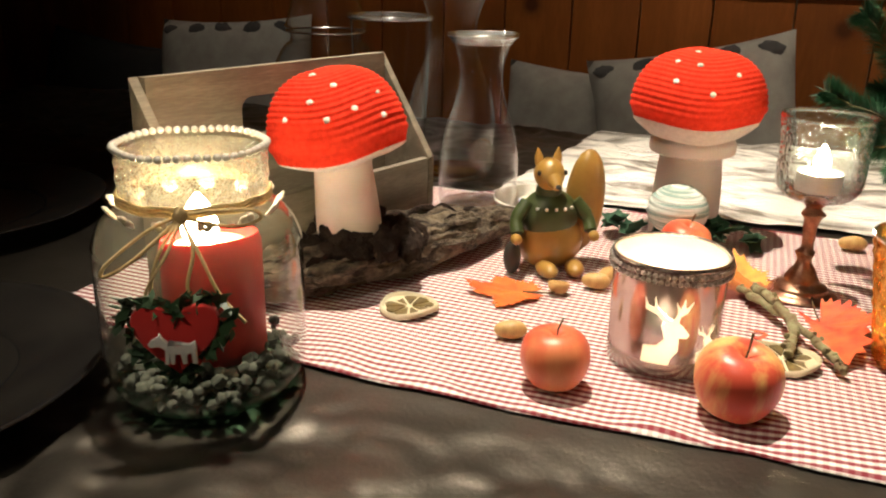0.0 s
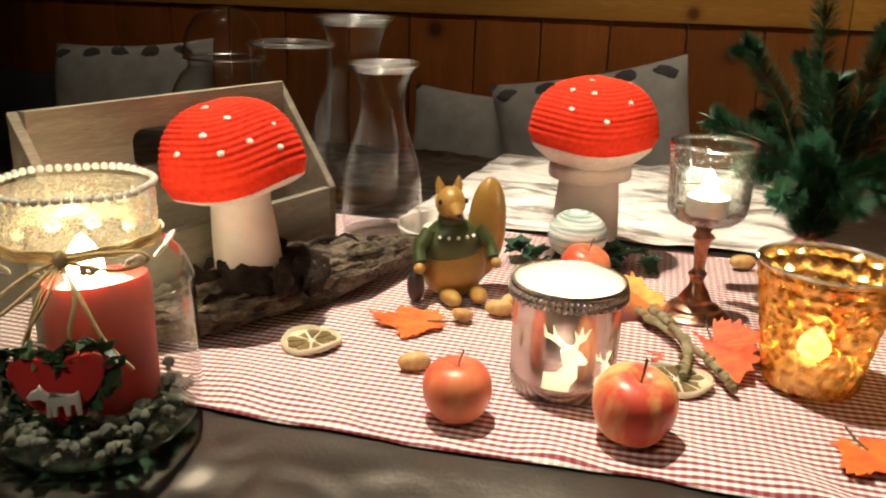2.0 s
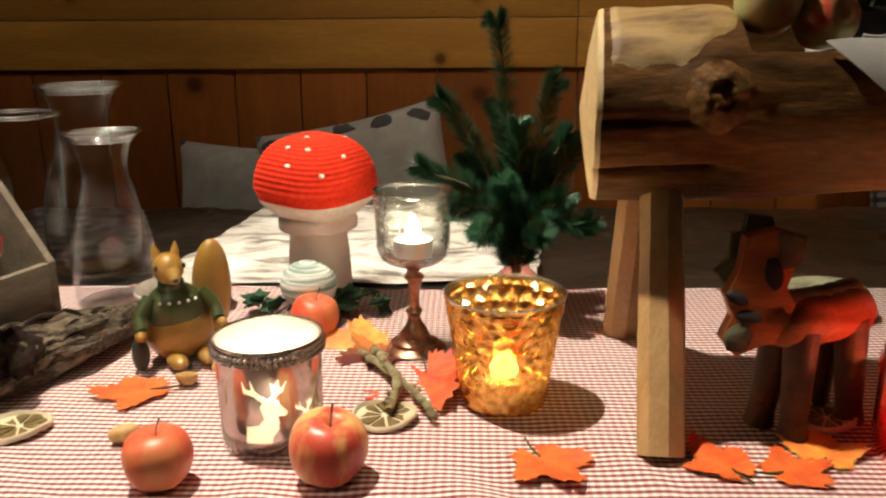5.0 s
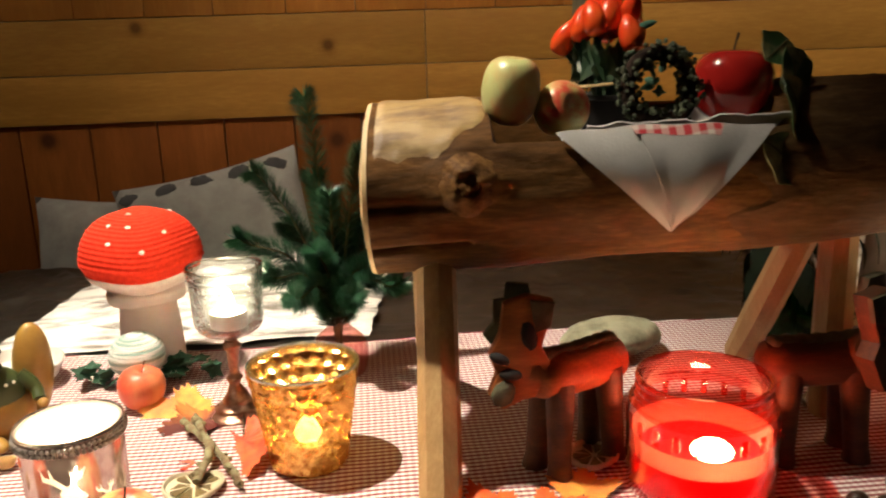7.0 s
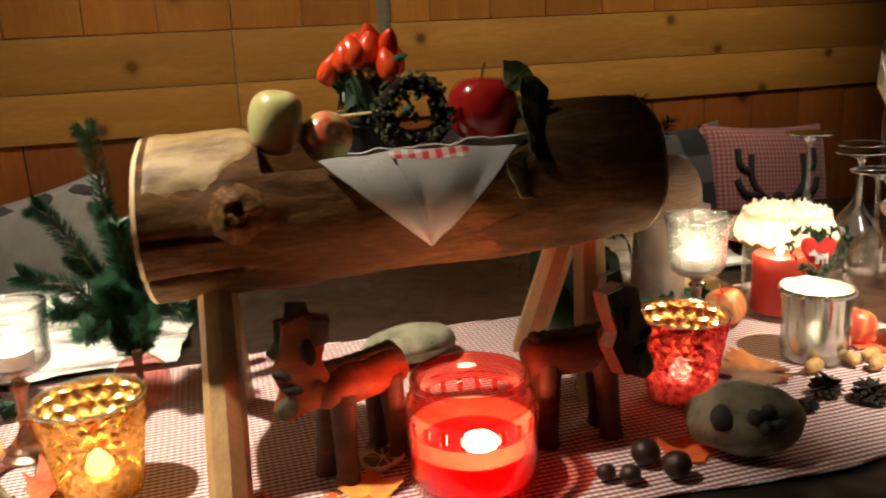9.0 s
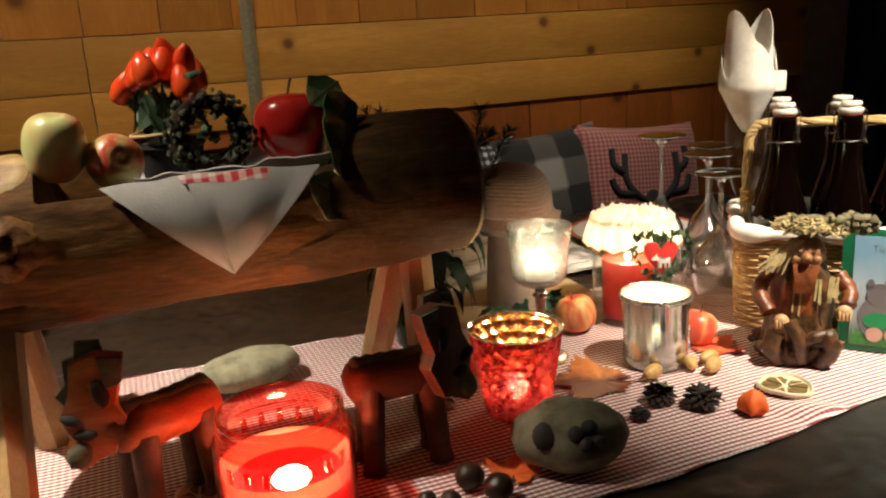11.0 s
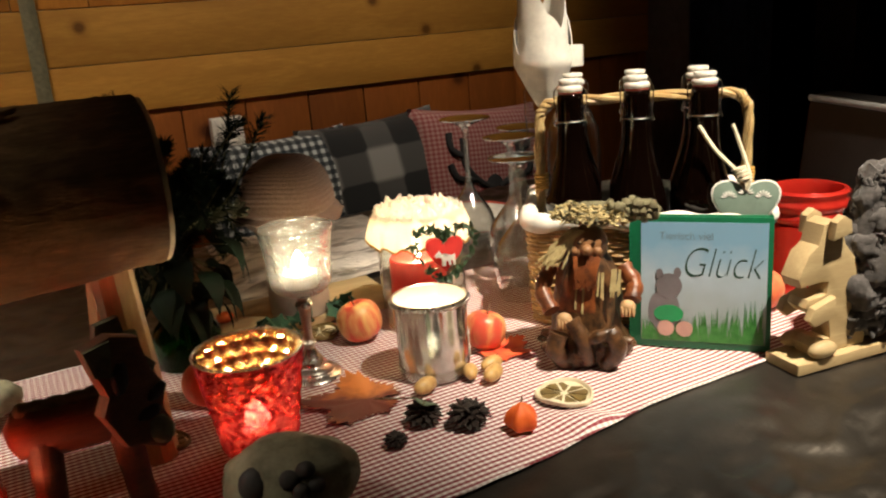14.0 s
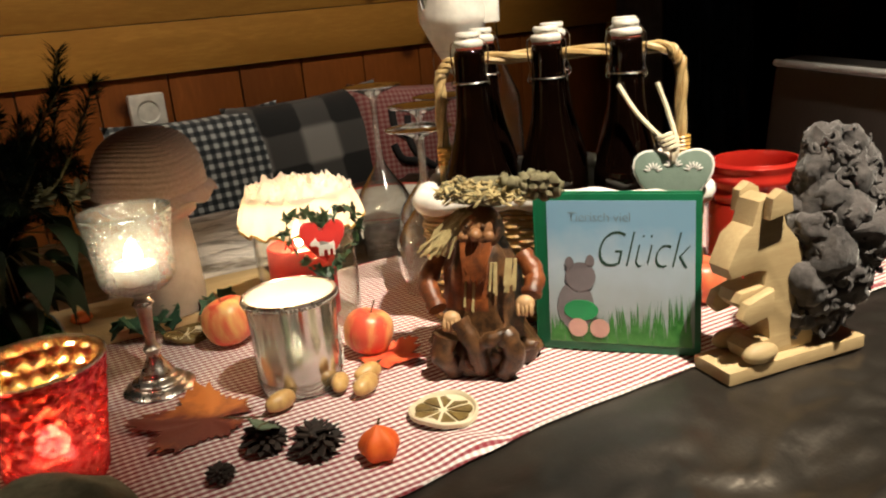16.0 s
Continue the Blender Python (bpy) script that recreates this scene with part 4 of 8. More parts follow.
part("lace_band", lace, glass("sparkling_lace", (0.9, 0.86, 0.78), 0.12, 1.0, 420, 2.6, 1.5, 0.20, (0.85, 0.78, 0.62)), jar, "sparkling cream lace band")
pm = None
for i in range(52):
    a = 2 * math.pi * i / 52
    if pm is None:
        b = bmesh.new()
        blob(b, (0, 0, 0), 0.0025, segs=12, rings=8)
        p = part("pearl", b, PEARL, jar, "white pearl bead")
        pm = p.data
    else:
        p = new("pearl", pm)
        p.parent = jar
        p["label"] = "white pearl bead"
    p.location = (0.0475 * math.cos(a), 0.0475 * math.sin(a), 0.1665 + 0.0006 * math.sin(5 * a))
for i in range(13):
    a = 2 * math.pi * (i + 0.3) / 13
    b = bmesh.new()
    for k in range(5):
        blob(b, (0.0035 * math.cos(k * 1.257), 0, 0.0035 * math.sin(k * 1.257)), (0.0028, 0.0014, 0.0028), segs=8, rings=5)
    p = part("lace_flower", b, LACE, jar, "white crochet flower")
    p.matrix_local = pose(0.0535 * math.cos(a), 0.0535 * math.sin(a), 0.1275, 40, 0, math.degrees(a) + 90)
bm = bmesh.new()
for k in range(3):
    tube([(0.0485 * math.cos(2 * math.pi * i / 48), 0.0485 * math.sin(2 * math.pi * i / 48), 0.1325 + 0.0022 * k + 0.0006 * math.sin(5 * i)) for i in range(49)], 0.0011, 6, bm)
part("twine", bm, TWINE, jar, "wound jute twine")
front = -62                                     # the side that carries bow and wreath
cf, sf = math.cos(radians(front)), math.sin(radians(front))


def jar_front(u, w, z):
    """u to the right along the glass, w out of it."""
    return Vector((cf * w - sf * u, sf * w + cf * u, z))


bow = bmesh.new()
for pts in (((0.0, 0.053, 0.135), (-0.018, 0.060, 0.128), (-0.040, 0.070, 0.112), (-0.043, 0.070, 0.104), (-0.026, 0.068, 0.113), (0, 0.054, 0.134)),
            ((0, 0.053, 0.135), (0.02, 0.058, 0.139), (0.042, 0.054, 0.138), (0.046, 0.053, 0.132), (0.03, 0.058, 0.129), (0, 0.054, 0.134)),
            ((0, 0.054, 0.134), (-0.012, 0.068, 0.115), (-0.018, 0.070, 0.09), (-0.014, 0.071, 0.075)),
            ((0, 0.054, 0.134), (-0.006, 0.068, 0.118), (-0.020, 0.071, 0.094), (-0.022, 0.071, 0.070)),
            ((0, 0.054, 0.134), (0.008, 0.067, 0.118), (0.004, 0.071, 0.096), (0.012, 0.072, 0.080)),
            ((0, 0.054, 0.134), (0.012, 0.068, 0.115), (0.022, 0.071, 0.092), (0.036, 0.072, 0.074))):
    tube([jar_front(*p) for p in spline(pts, 7)], 0.0011, 6, bow)
blob(bow, jar_front(0, 0.054, 0.135), (0.005, 0.004, 0.006), segs=10, rings=6, rough=0.4)
part("twine_bow", bow, TWINE, jar, "jute twine tied in a bow")
rot = pose(0, 0, 0, 90, 0, front + 90)
wreath_sign(jar, Matrix.Translation(jar_front(-0.004, 0.0715, 0.070)), 0.030, rot, random.Random(3))
gravel = bmesh.new()
rg = random.Random(5)
for i in range(330):
    a, r = rg.uniform(0, 6.28), 0.0625 * rg.random() ** 0.5
    s = rg.uniform(0.003, 0.006)
    blob(gravel, (r * math.cos(a), r * math.sin(a), 0.010 + rg.uniform(0, 0.014)), (s, s * 0.8, s * 0.7), (rg.uniform(0, 90), 0, rg.uniform(0, 180)), 6, 4, rough=0.5, seed=i)
tagged(part("moss_filling", gravel, mat("grey_moss", (0.12, 0.125, 0.10), (0.045, 0.05, 0.04), rough=0.95, scale=90), jar), kind="stuff")
pc = thing("pillar_candle", at(JX + 0.001, JY + 0.010, TZ + 0.020) @ Matrix.Scale(1.06, 4), "red pillar candle burning inside the jar", "candle", "pillar candles")
part("wax", lathe([(0, 0), (0.030, 0), (0.032, 0.002), (0.032, 0.074), (0.030, 0.080), (0.027, 0.079), (0.022, 0.071), (0, 0.070)], 40, warp=lambda r, z, a: (r, z + (0.004 * math.cos(a + 0.6) if z > 0.07 else 0))), WAX_RED, pc)
part("molten_wax", lathe([(0.0235, 0.0705), (0.0230, 0.0740), (0.014, 0.0728), (0, 0.0724)], 40), WAX_MOLTEN_GLOW, pc, "molten wax round the wick, coloured pale to imitate glow")
# Flame scaled wide to take in the bloom round it.
flame(pc, (-0.004, -0.004, 0.073), 1.0).scale = (3.4, 3.4, 1.7)
candle_light(JX - 0.003, JY + 0.006, TZ + 0.119, 3.6)

# plates in the dark
for x, y, k in ((-0.750, 0.720, 1.16), (-0.463, 0.428, 1.06)):
    t = thing("plate", at(x, y, TZ) @ Matrix.Scale(k, 4), "black glazed dinner plate on the dark cloth", "plate", "black plates")
    part("dish", lathe(spline_profile([(0, 0.004), (0.075, 0.003), (0.085, 0.006), (0.12, 0.014), (0.137, 0.019), (0.139, 0.021), (0.136, 0.0215), (0.118, 0.0175), (0.085, 0.011), (0.074, 0.008), (0, 0.008)], 3), 64), BLACKCERAMIC, t)
    part("foot_ring", lathe([(0.070, 0), (0.074, 0), (0.074, 0.005), (0.070, 0.005), (0.070, 0)], 48), BLACKCERAMIC, t)

# bark slab, root clump, first toadstool
bark = bmesh.new()
nx, ny = 90, 34


def bark_pt(u, v):
    a = v * 2 * math.pi
    env = max(0.02, math.sin(math.pi * min(1, max(0, u))) ** 0.45) * (1 - 0.35 * u)
    x = (u - 0.5) * 0.37
    wob = 1 + 0.30 * fractal(x * 14, math.cos(a) * 1.5, math.sin(a) * 1.5, 4)
    fur = 0.013 * (0.5 - abs(fractal(x * 26, math.cos(a) * 6, math.sin(a) * 6, 4)))
    y = math.cos(a) * 0.058 * env * wob
    z = 0.020 + math.sin(a) * 0.026 * env * wob + (fur if math.sin(a) > -0.2 else 0)
    return (x, y + 0.01 * math.sin(9 * x), max(0.0005, z))


bark_ob = thing("driftwood", at(-0.250, 0.772, RZ, 54), "rough grey-brown piece of bark lying on the runner", "driftwood")
part("bark_body", sheet(150, 80, bark_pt), BARK, bark_ob)
rb_ = random.Random(64)
for k in range(15):
    v0, u0 = 0.04 + 0.42 * k / 14, rb_.uniform(0.06, 0.40)
    u1 = u0 + rb_.uniform(0.25, 0.52)
    run = []
    for i in range(26):
        u = u0 + (min(u1, 0.95) - u0) * i / 25
        run.append(Vector(bark_pt(u, v0 + 0.02 * fractal(u * 9, k * 3.0))) + Vector((0, 0, 0.0008)))
    part("bark_ridge", tube(run, [0.0006 + 0.0032 * math.sin(math.pi * i / 25) ** 0.6 * (0.7 + 0.5 * rb_.random()) for i in range(26)], 7), BARK if k % 3 else BARKDARK, bark_ob, "raised strip of bark")
clump = bmesh.new()
rc = random.Random(8)
for i in range(150):
    a, r = rc.uniform(0, 6.28), 0.066 * rc.random() ** 0.6
    s = rc.uniform(0.007, 0.013)
    blob(clump, (r * math.cos(a), r * math.sin(a) * 0.8, rc.uniform(0.0, 0.036) * (1 - r / 0.085)), (s, s, s * 0.8), (rc.uniform(0, 90), 0, rc.uniform(0, 90)), 8, 5, rough=0.6, seed=i)
clump_ob = part("root_clump", clump, BARKDARK)
clump_ob.matrix_world = at(-0.268, 0.742, RZ + 0.033)
tagged(clump_ob, "dark brown mossy clump on the bark round the toadstool's foot", "moss clump", kind="stuff")
DOTS1 = [(-115, 0.30), (-88, 0.44), (-75, 0.25), (-50, 0.30), (-62, 0.58), (-95, 0.82), (-140, 0.55), (-155, 0.28), (-20, 0.40), (-25, 0.18), (40, 0.5), (110, 0.5), (160, 0.6), (75, 0.25)]
mushroom("toadstool", at(-0.262, 0.733, RZ + 0.031, 8, 0, -5), "red knitted toadstool with white dots on a pale stem", 0.0590, 0.062, 0.0275, 0.098, YARN_RED, lean=-7, dots=DOTS1, flange=False, hang=0.45)

# crate with a high handled back and sloping sides
crate = thing("wooden_crate", pose(-0.312, 0.912, RZ, 0, 0, 73) @ pose(0, 0, 0), "weathered grey wooden crate with a handle slot, beside the carafes", "crate")
CL, CD, HB, HF, TH = 0.300, 0.070, 0.1865, 0.084, 0.009


def crate_side(x):
    out = [(0, 0), (CD, 0), (CD, HF), (0, HB)]
    return slab(out, TH, 0.001, Matrix(((0, 0, 1, x), (-1, 0, 0, 0), (0, 1, 0, 0), (0, 0, 0, 1))))


def slotted_back():
    bm = bmesh.new()
    W, H = CL - 2 * TH, HB
    x0, x1, z0, z1 = 0.33 * W, 0.68 * W, 0.68 * H, 0.86 * H
    for (a, b, c, d) in ((0, W, 0, z0), (0, x0, z0, z1), (x1, W, z0, z1), (0, W, z1, H)):
        box(b - a, TH, d - c, ((a + b) / 2 - W - TH, -TH / 2, (c + d) / 2), bm=bm)
    for xx in (x0, x1):
        s = 1 if xx == x0 else -1
        for k, zz in ((1, z0), (-1, z1)):
            f = 0.011
            slab([(s * a, k * b) for a, b in ((0, 0), (f, 0), (0.62 * f, 0.08 * f), (0.3 * f, 0.3 * f), (0.08 * f, 0.62 * f), (0, f))], TH * 0.96, 0, Matrix(((1, 0, 0, xx - W - TH), (0, 0, -1, -0.0002), (0, 1, 0, zz), (0, 0, 0, 1))), bm)
    return bm


part("back_panel", slotted_back(), GREYWOOD, crate, "tall back panel with a handle slot", 30)
part("side_panel", crate_side(-TH), GREYWOOD, crate, smooth=30)
part("side_panel", crate_side(-CL), GREYWOOD, crate, smooth=30)
part("front_panel", box(CL - 2 * TH - 0.001, TH, HF, (-CL / 2, -CD + TH / 2, HF / 2), bevel=0.001), GREYWOOD, crate, smooth=30)
part("bottom_panel", box(CL - 2 * TH - 0.001, CD - 2 * TH - 0.001, TH, (-CL / 2, -CD / 2, TH / 2 + 0.002)), GREYWOOD, crate, smooth=30)

# glassware behind
def carafe(name, x, y, h, label, seal=False, wide=1.0):
    t = thing(name, at(x, y, TZ + 0.001 if y > 1.08 else RZ, 60), label, "carafe", "glass carafes")
    k = h / 0.19
    prof = [(0, 0.003), (0.036, 0.0), (0.043, 0.004), (0.046, 0.02), (0.0455, 0.06), (0.040, 0.09), (0.030, 0.118), (0.0245, 0.14), (0.025, 0.16), (0.031, 0.18), (0.036, 0.188), (0.0375, 0.19), (0.0355, 0.1895)]

    def warp(r, z, a):
        lip = max(0, (z - 0.165 * k) / (0.025 * k)) * max(0, math.cos(a)) ** 14
        return r + 0.012 * lip, z
    part("glass", lathe([(a * wide, b * k) for a, b in spline_profile(prof, 3)], 56, warp=warp), GLASS, t)
    part("base", lathe([(0, 0.003), (0.036, 0.001), (0.043, 0.005), (0.043, 0.009), (0, 0.012)], 40), GLASS, t, "thick glass bottom")
    part("rim", tube([((0.0375 * wide + 0.0115 * max(0, math.cos(i * 0.10472)) ** 14) * math.cos(i * 0.10472), (0.0375 * wide + 0.0115 * max(0, math.cos(i * 0.10472)) ** 14) * math.sin(i * 0.10472), 0.19 * k) for i in range(61)], 0.0026, 10), GLASS_RIM, t, "thick rim whitened to imitate highlights")
    # Rings added below the rim to imitate its stacked highlights.
    for rr, zz in ((0.0352, 0.1868), (0.0330, 0.1836)):
        part("lip_ring", tube([(rr * wide * math.cos(i * 0.1257), rr * wide * math.sin(i * 0.1257), zz * k) for i in range(51)], 0.0017, 8), GLASS_RIM, t, "added lip ring imitating a highlight under the rim")
    if seal:
        medal = lathe([(0, 0.0012), (0.0105, 0.0016), (0.0115, 0.0032), (0.0150, 0.0034), (0.0155, 0.0008), (0.0150, 0.0), (0, 0.0)], 32)
        for kx in (-1, 0, 1):
            box(0.004, 0.010, 0.0012, (0.005 * kx, 0.0, 0.0022), bm=medal)
        s = part("seal", medal, glass("raised_glass_seal", (0.9, 0.9, 0.88), 0.10, 0, 100, 4.0, 1.5, 0.05, (0.7, 0.68, 0.62)), t, "raised oval glass seal")
        s.matrix_local = pose(0.0458 * math.cos(radians(-128)), 0.0458 * math.sin(radians(-128)), 0.0765, 90, 0, -128 + 90) @ Matrix.Diagonal((0.95, 1.2, 1, 1))
    return t


carafe("carafe", -0.229, 0.993, 0.201, "clear glass carafe with a raised oval seal", True)
carafe("carafe", -0.322, 1.150, 0.245, "tall wide-mouthed clear glass carafe behind the crate", wide=1.32)
t = thing("glass_vase", at(-0.412, 1.15, TZ), "wide clear glass vase with a thick rim", "vase")
part("glass", lathe(spline_profile([(0, 0.004), (0.042, 0.0), (0.048, 0.004), (0.049, 0.05), (0.052, 0.13), (0.055, 0.205), (0.0575, 0.209), (0.0545, 0.210), (0.0525, 0.205)], 3), 56), GLASS, t)
part("rim", tube([(0.056 * math.cos(i * 0.10472), 0.056 * math.sin(i * 0.10472), 0.209) for i in range(61)], 0.0034, 10), GLASS_RIM, t, "thick rim whitened to imitate highlights")
t = thing("lidded_jar", at(-0.512, 1.15, TZ) @ Matrix.Scale(1.09, 4), "round glass jar with a domed glass lid", "glass jar")
part("glass", lathe(spline_profile([(0, 0.003), (0.055, 0.0), (0.066, 0.01), (0.070, 0.06), (0.069, 0.12), (0.055, 0.15), (0.046, 0.158), (0.047, 0.172)], 3), 56), GLASS, t)
part("lid", lathe(spline_profile([(0.050, 0.172), (0.053, 0.176), (0.050, 0.182), (0.044, 0.205), (0.030, 0.224), (0.012, 0.231), (0, 0.232)], 3), 48), GLASS, t, "domed glass lid")
part("rim_wire", tube([(0.0505 * math.cos(2 * math.pi * i / 40), 0.0505 * math.sin(2 * math.pi * i / 40), 0.170) for i in range(41)], 0.0014, 6), WIRE, t, "steel wire clasp")
tl = thing("white_dish", at(-0.150, 0.985, RZ), "small white candle dish behind the squirrel", "candle dish")
part("dish", lathe([(0, 0.002), (0.032, 0), (0.046, 0.008), (0.0545, 0.026), (0.0530, 0.0275), (0.044, 0.012), (0.030, 0.006), (0, 0.006)], 36), CERAMIC, tl)
part("wax", lathe([(0.026, 0.0065), (0.026, 0.022), (0, 0.0215)], 32), WAX_WHITE, tl, "white candle wax")

# squirrel figurine, one mesh
SQ_AMBER = mat("amber_glazed_resin", (0.40, 0.23, 0.05), (0.30, 0.16, 0.035), rough=0.32, scale=30, bump=0.1, coat=0.2)
SQ_GREEN = mat("olive_green_glaze", (0.055, 0.075, 0.02), (0.035, 0.05, 0.015), rough=0.4, scale=30, bump=0.15)
SQ_DARK = mat("dark_boot_glaze", (0.03, 0.028, 0.022), rough=0.45)
sq = bmesh.new()
blob(sq, (0.003, 0.004, 0.027), (0.031, 0.027, 0.029), segs=20, rings=14)
blob(sq, (0, 0.000, 0.050), (0.027, 0.021, 0.025), segs=20, rings=14, mat_index=1)
blob(sq, (-0.002, -0.002, 0.074), (0.012, 0.011, 0.010), mat_index=1)
blob(sq, (-0.004, -0.006, 0.090), (0.0135, 0.0155, 0.0145), (8, 0, 0), segs=18, rings=12)
tube(spline([(-0.004, -0.010, 0.090), (-0.003, -0.020, 0.086), (-0.003, -0.027, 0.083)], 4), [0.0115, 0.0105, 0.0092, 0.0080, 0.0068, 0.0058, 0.0050, 0.0044, 0.0036], 12, sq)
blob(sq, (-0.003, -0.0295, 0.084), (0.0026, 0.0022, 0.0022), mat_index=2)
for s in (-1, 1):
    tube([(-0.004 + s * 0.0075, -0.001, 0.098), (-0.004 + s * 0.0088, 0.0, 0.105), (-0.004 + s * 0.0096, 0.001, 0.1125)], [0.0046, 0.0038, 0.0006], 10, sq)
    blob(sq, (-0.004 + s * 0.012, -0.014, 0.093), (0.002, 0.002, 0.0025), mat_index=2, segs=8, rings=6)
    tube(spline([(s * 0.022, -0.004, 0.064), (s * 0.033, -0.010, 0.050), (s * 0.034, -0.018, 0.040)], 5), [0.0068] * 5 + [0.0058] * 6, 10, sq, 1)
    blob(sq, (s * 0.036, -0.022, 0.036), (0.005, 0.006, 0.005))
    blob(sq, (0.006 + s * 0.013, -0.024, 0.007), (0.0085, 0.015, 0.007), (0, 0, s * -10))
blob(sq, (0.037, 0.010, 0.060), (0.0185, 0.015, 0.048), (0, 3, 0), 18, 14)
tube(spline([(0.010, 0.016, 0.010), (0.026, 0.018, 0.012), (0.036, 0.012, 0.026)], 5), 0.011, 12, sq)
for k in range(5):
    a = -2.3 + k * 0.36
    blob(sq, (0.024 * math.cos(a), 0.0205 * math.sin(a), 0.061), 0.0016, segs=8, rings=5, mat_index=3)
blob(sq, (-0.036, -0.012, 0.016), (0.008, 0.008, 0.016), mat_index=2)
sq_ob = part("squirrel_figurine", sq, [SQ_AMBER, SQ_GREEN, SQ_DARK, WHITEPRINT])
sq_ob.matrix_world = at(-0.106, 0.838, RZ, 32) @ Matrix.Scale(1.05, 4)
tagged(sq_ob, "glazed amber squirrel figurine in a green jumper", "figurine")

# second toadstool with yarn ball and ivy
DOTS2 = [(-150, 0.12), (-108, 0.36), (-74, 0.24), (-88, 0.60), (-118, 0.62), (-46, 0.46), (-140, 0.36), (-100, 0.88), (-150, 0.55), (10, 0.4), (60, 0.35), (110, 0.45), (170, 0.3), (30, 0.7), (140, 0.7)]
MX, MY = 0.006, 1.0
mushroom("toadstool", at(MX, MY, RZ, 0), "red knitted toadstool with white dots on a flanged pale stem", 0.0670, 0.060, 0.034, 0.138, YARN_RED, dots=DOTS2)
b = bmesh.new()
prof = []
for i in range(61):
    a = -math.pi / 2 + math.pi * i / 60
    prof.append((0.030 * math.cos(a) + 0.0007 * abs(math.sin(a * 14)), 0.026 * math.sin(a) + 0.026))
prof[0], prof[-1] = (0, 0), (0, 0.052)
ball = part("yarn_ball", lathe(prof, 60, warp=lambda r, z, a: (r + 0.0005 * math.cos(30 * a + z * 400), z)), YARN_MINT)
ball.matrix_world = at(0.004, 0.940, RZ + 0.018, 0)
tagged(ball, "small white and mint crocheted ball at the toadstool's foot", "yarn ball")
ri = random.Random(12)


def ivy(x, y, n, spread, seed):
    rnd = random.Random(seed)
    bm = bmesh.new()
    for i in range(n):
        m = pose(rnd.uniform(-spread, spread), rnd.uniform(-0.012, 0.012), 0.006 + rnd.uniform(0, 0.016), rnd.uniform(-50, 50), rnd.uniform(-50, 50), rnd.uniform(0, 360))
        s = rnd.uniform(0.011, 0.016)
        pts = []
        for k in range(10):
            a = 2 * math.pi * k / 10
            r = s * (1.0 if k % 2 == 0 else 0.62)
            pts.append((r * math.cos(a), r * math.sin(a)))
        slab(pts, 0.0012, 0, m, bm)
    ob = part("ivy_leaves", bm, IVY)
    ob.matrix_world = at(x, y, RZ)
    tagged(ob, "dark green felt ivy leaves on the runner", "ivy", kind="stuff")
    low = min(v.co.z for v in ob.data.vertices)
    ob.location.z += 0.0005 - low


ivy(-0.045, 0.965, 9, 0.022, 1)
ivy(0.004, 0.945, 14, 0.018, 5)
ivy(0.055, 0.955, 12, 0.028, 2)
apple("apple", 0.017, 0.897, RZ, 0.050, APPLE_RED, "small orange-red apple in front of the crocheted ball", (8, 5, 40))


def paper(x0, y0, w, d, n, label):
    """A crumpled sheet with long ridges, lying on the cloth."""
    def fn(u, v):
        x, y = x0 + w * u + 0.05 * v, y0 + d * v
        c = abs(fractal(x * 5 + y * 4, y * 13 - x * 2, 1.0, 3)) * 0.020 + abs(fractal(x * 8 + y * 5, y * 55, 5.0, 2)) * 0.0040
        edge = min(1, 8 * min(u, 1 - u, v, 1 - v) + 0.2)
        return (x + 0.01 * fractal(y * 9, 1.0), y + 0.012 * fractal(x * 9, 2.0), TZ + 0.002 + c * edge)
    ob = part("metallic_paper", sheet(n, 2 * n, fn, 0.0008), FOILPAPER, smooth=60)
    return tagged(ob, label, "wrapping paper", "sheets of shiny paper")


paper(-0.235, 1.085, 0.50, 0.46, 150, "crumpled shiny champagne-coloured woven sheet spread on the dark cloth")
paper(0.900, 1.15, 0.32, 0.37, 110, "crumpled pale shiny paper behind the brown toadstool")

# ---- front of the runner ----
apple("apple", -0.043, 0.612, RZ, 0.048, APPLE_RED, "small shiny red apple with a long stem", (0, 0, 0))
apple("apple", 0.076, 0.621, RZ, 0.056, APPLE_STRIPE, "red apple streaked with yellow", (10, -6, 70))
citrus_slice("lime_slice", -0.186, 0.690, 0.049, "dried lime slice with a pale peel", 10)
citrus_slice("lime_slice", 0.107, 0.713, 0.052, "dried lime slice under the twigs", 40)
maple("maple_leaf", -0.112, 0.762, 0.062, LEAF_ORANGE, "bright orange maple leaf on the runner", 200, 0.010)
maple("maple_leaf", 0.140, 0.794, 0.098, LEAF_RED, "red maple leaf propped against the goblet", 285, 0.030, (20, 0))
maple("maple_leaf", 0.092, 0.846, 0.062, LEAF_BROWN_SHADE, "curled brownish-orange leaf under the twigs", 205, 0.024, (-8, 6))
maple("maple_leaf", 0.231, 0.646, 0.060, LEAF_ORANGE, "orange maple leaf near the gold candle glass", 300, 0.010)
maple("maple_leaf", 0.364, 0.638, 0.052, LEAF_ORANGE, "orange maple leaf under the log", 120, 0.010)
maple("maple_leaf", 0.070, 0.865, 0.075, LEAF_YELLOW, "yellow-orange maple leaf behind the deer candle glass", 160, 0.014, (-20, 0))
nut("acorn", -0.092, 0.672, 0.026, 20)
nut("acorn", -0.050, 0.802, 0.026, 5)
nut("acorn", -0.044, 0.824, 0.024, 70, "upright tan acorn among others")
nut("acorn", 0.179, 1.018, 0.028, 8)
t = thing("acorn_cup", at(-0.079, 0.777, RZ, 0, -12), "small round acorn cup", "acorn cup")
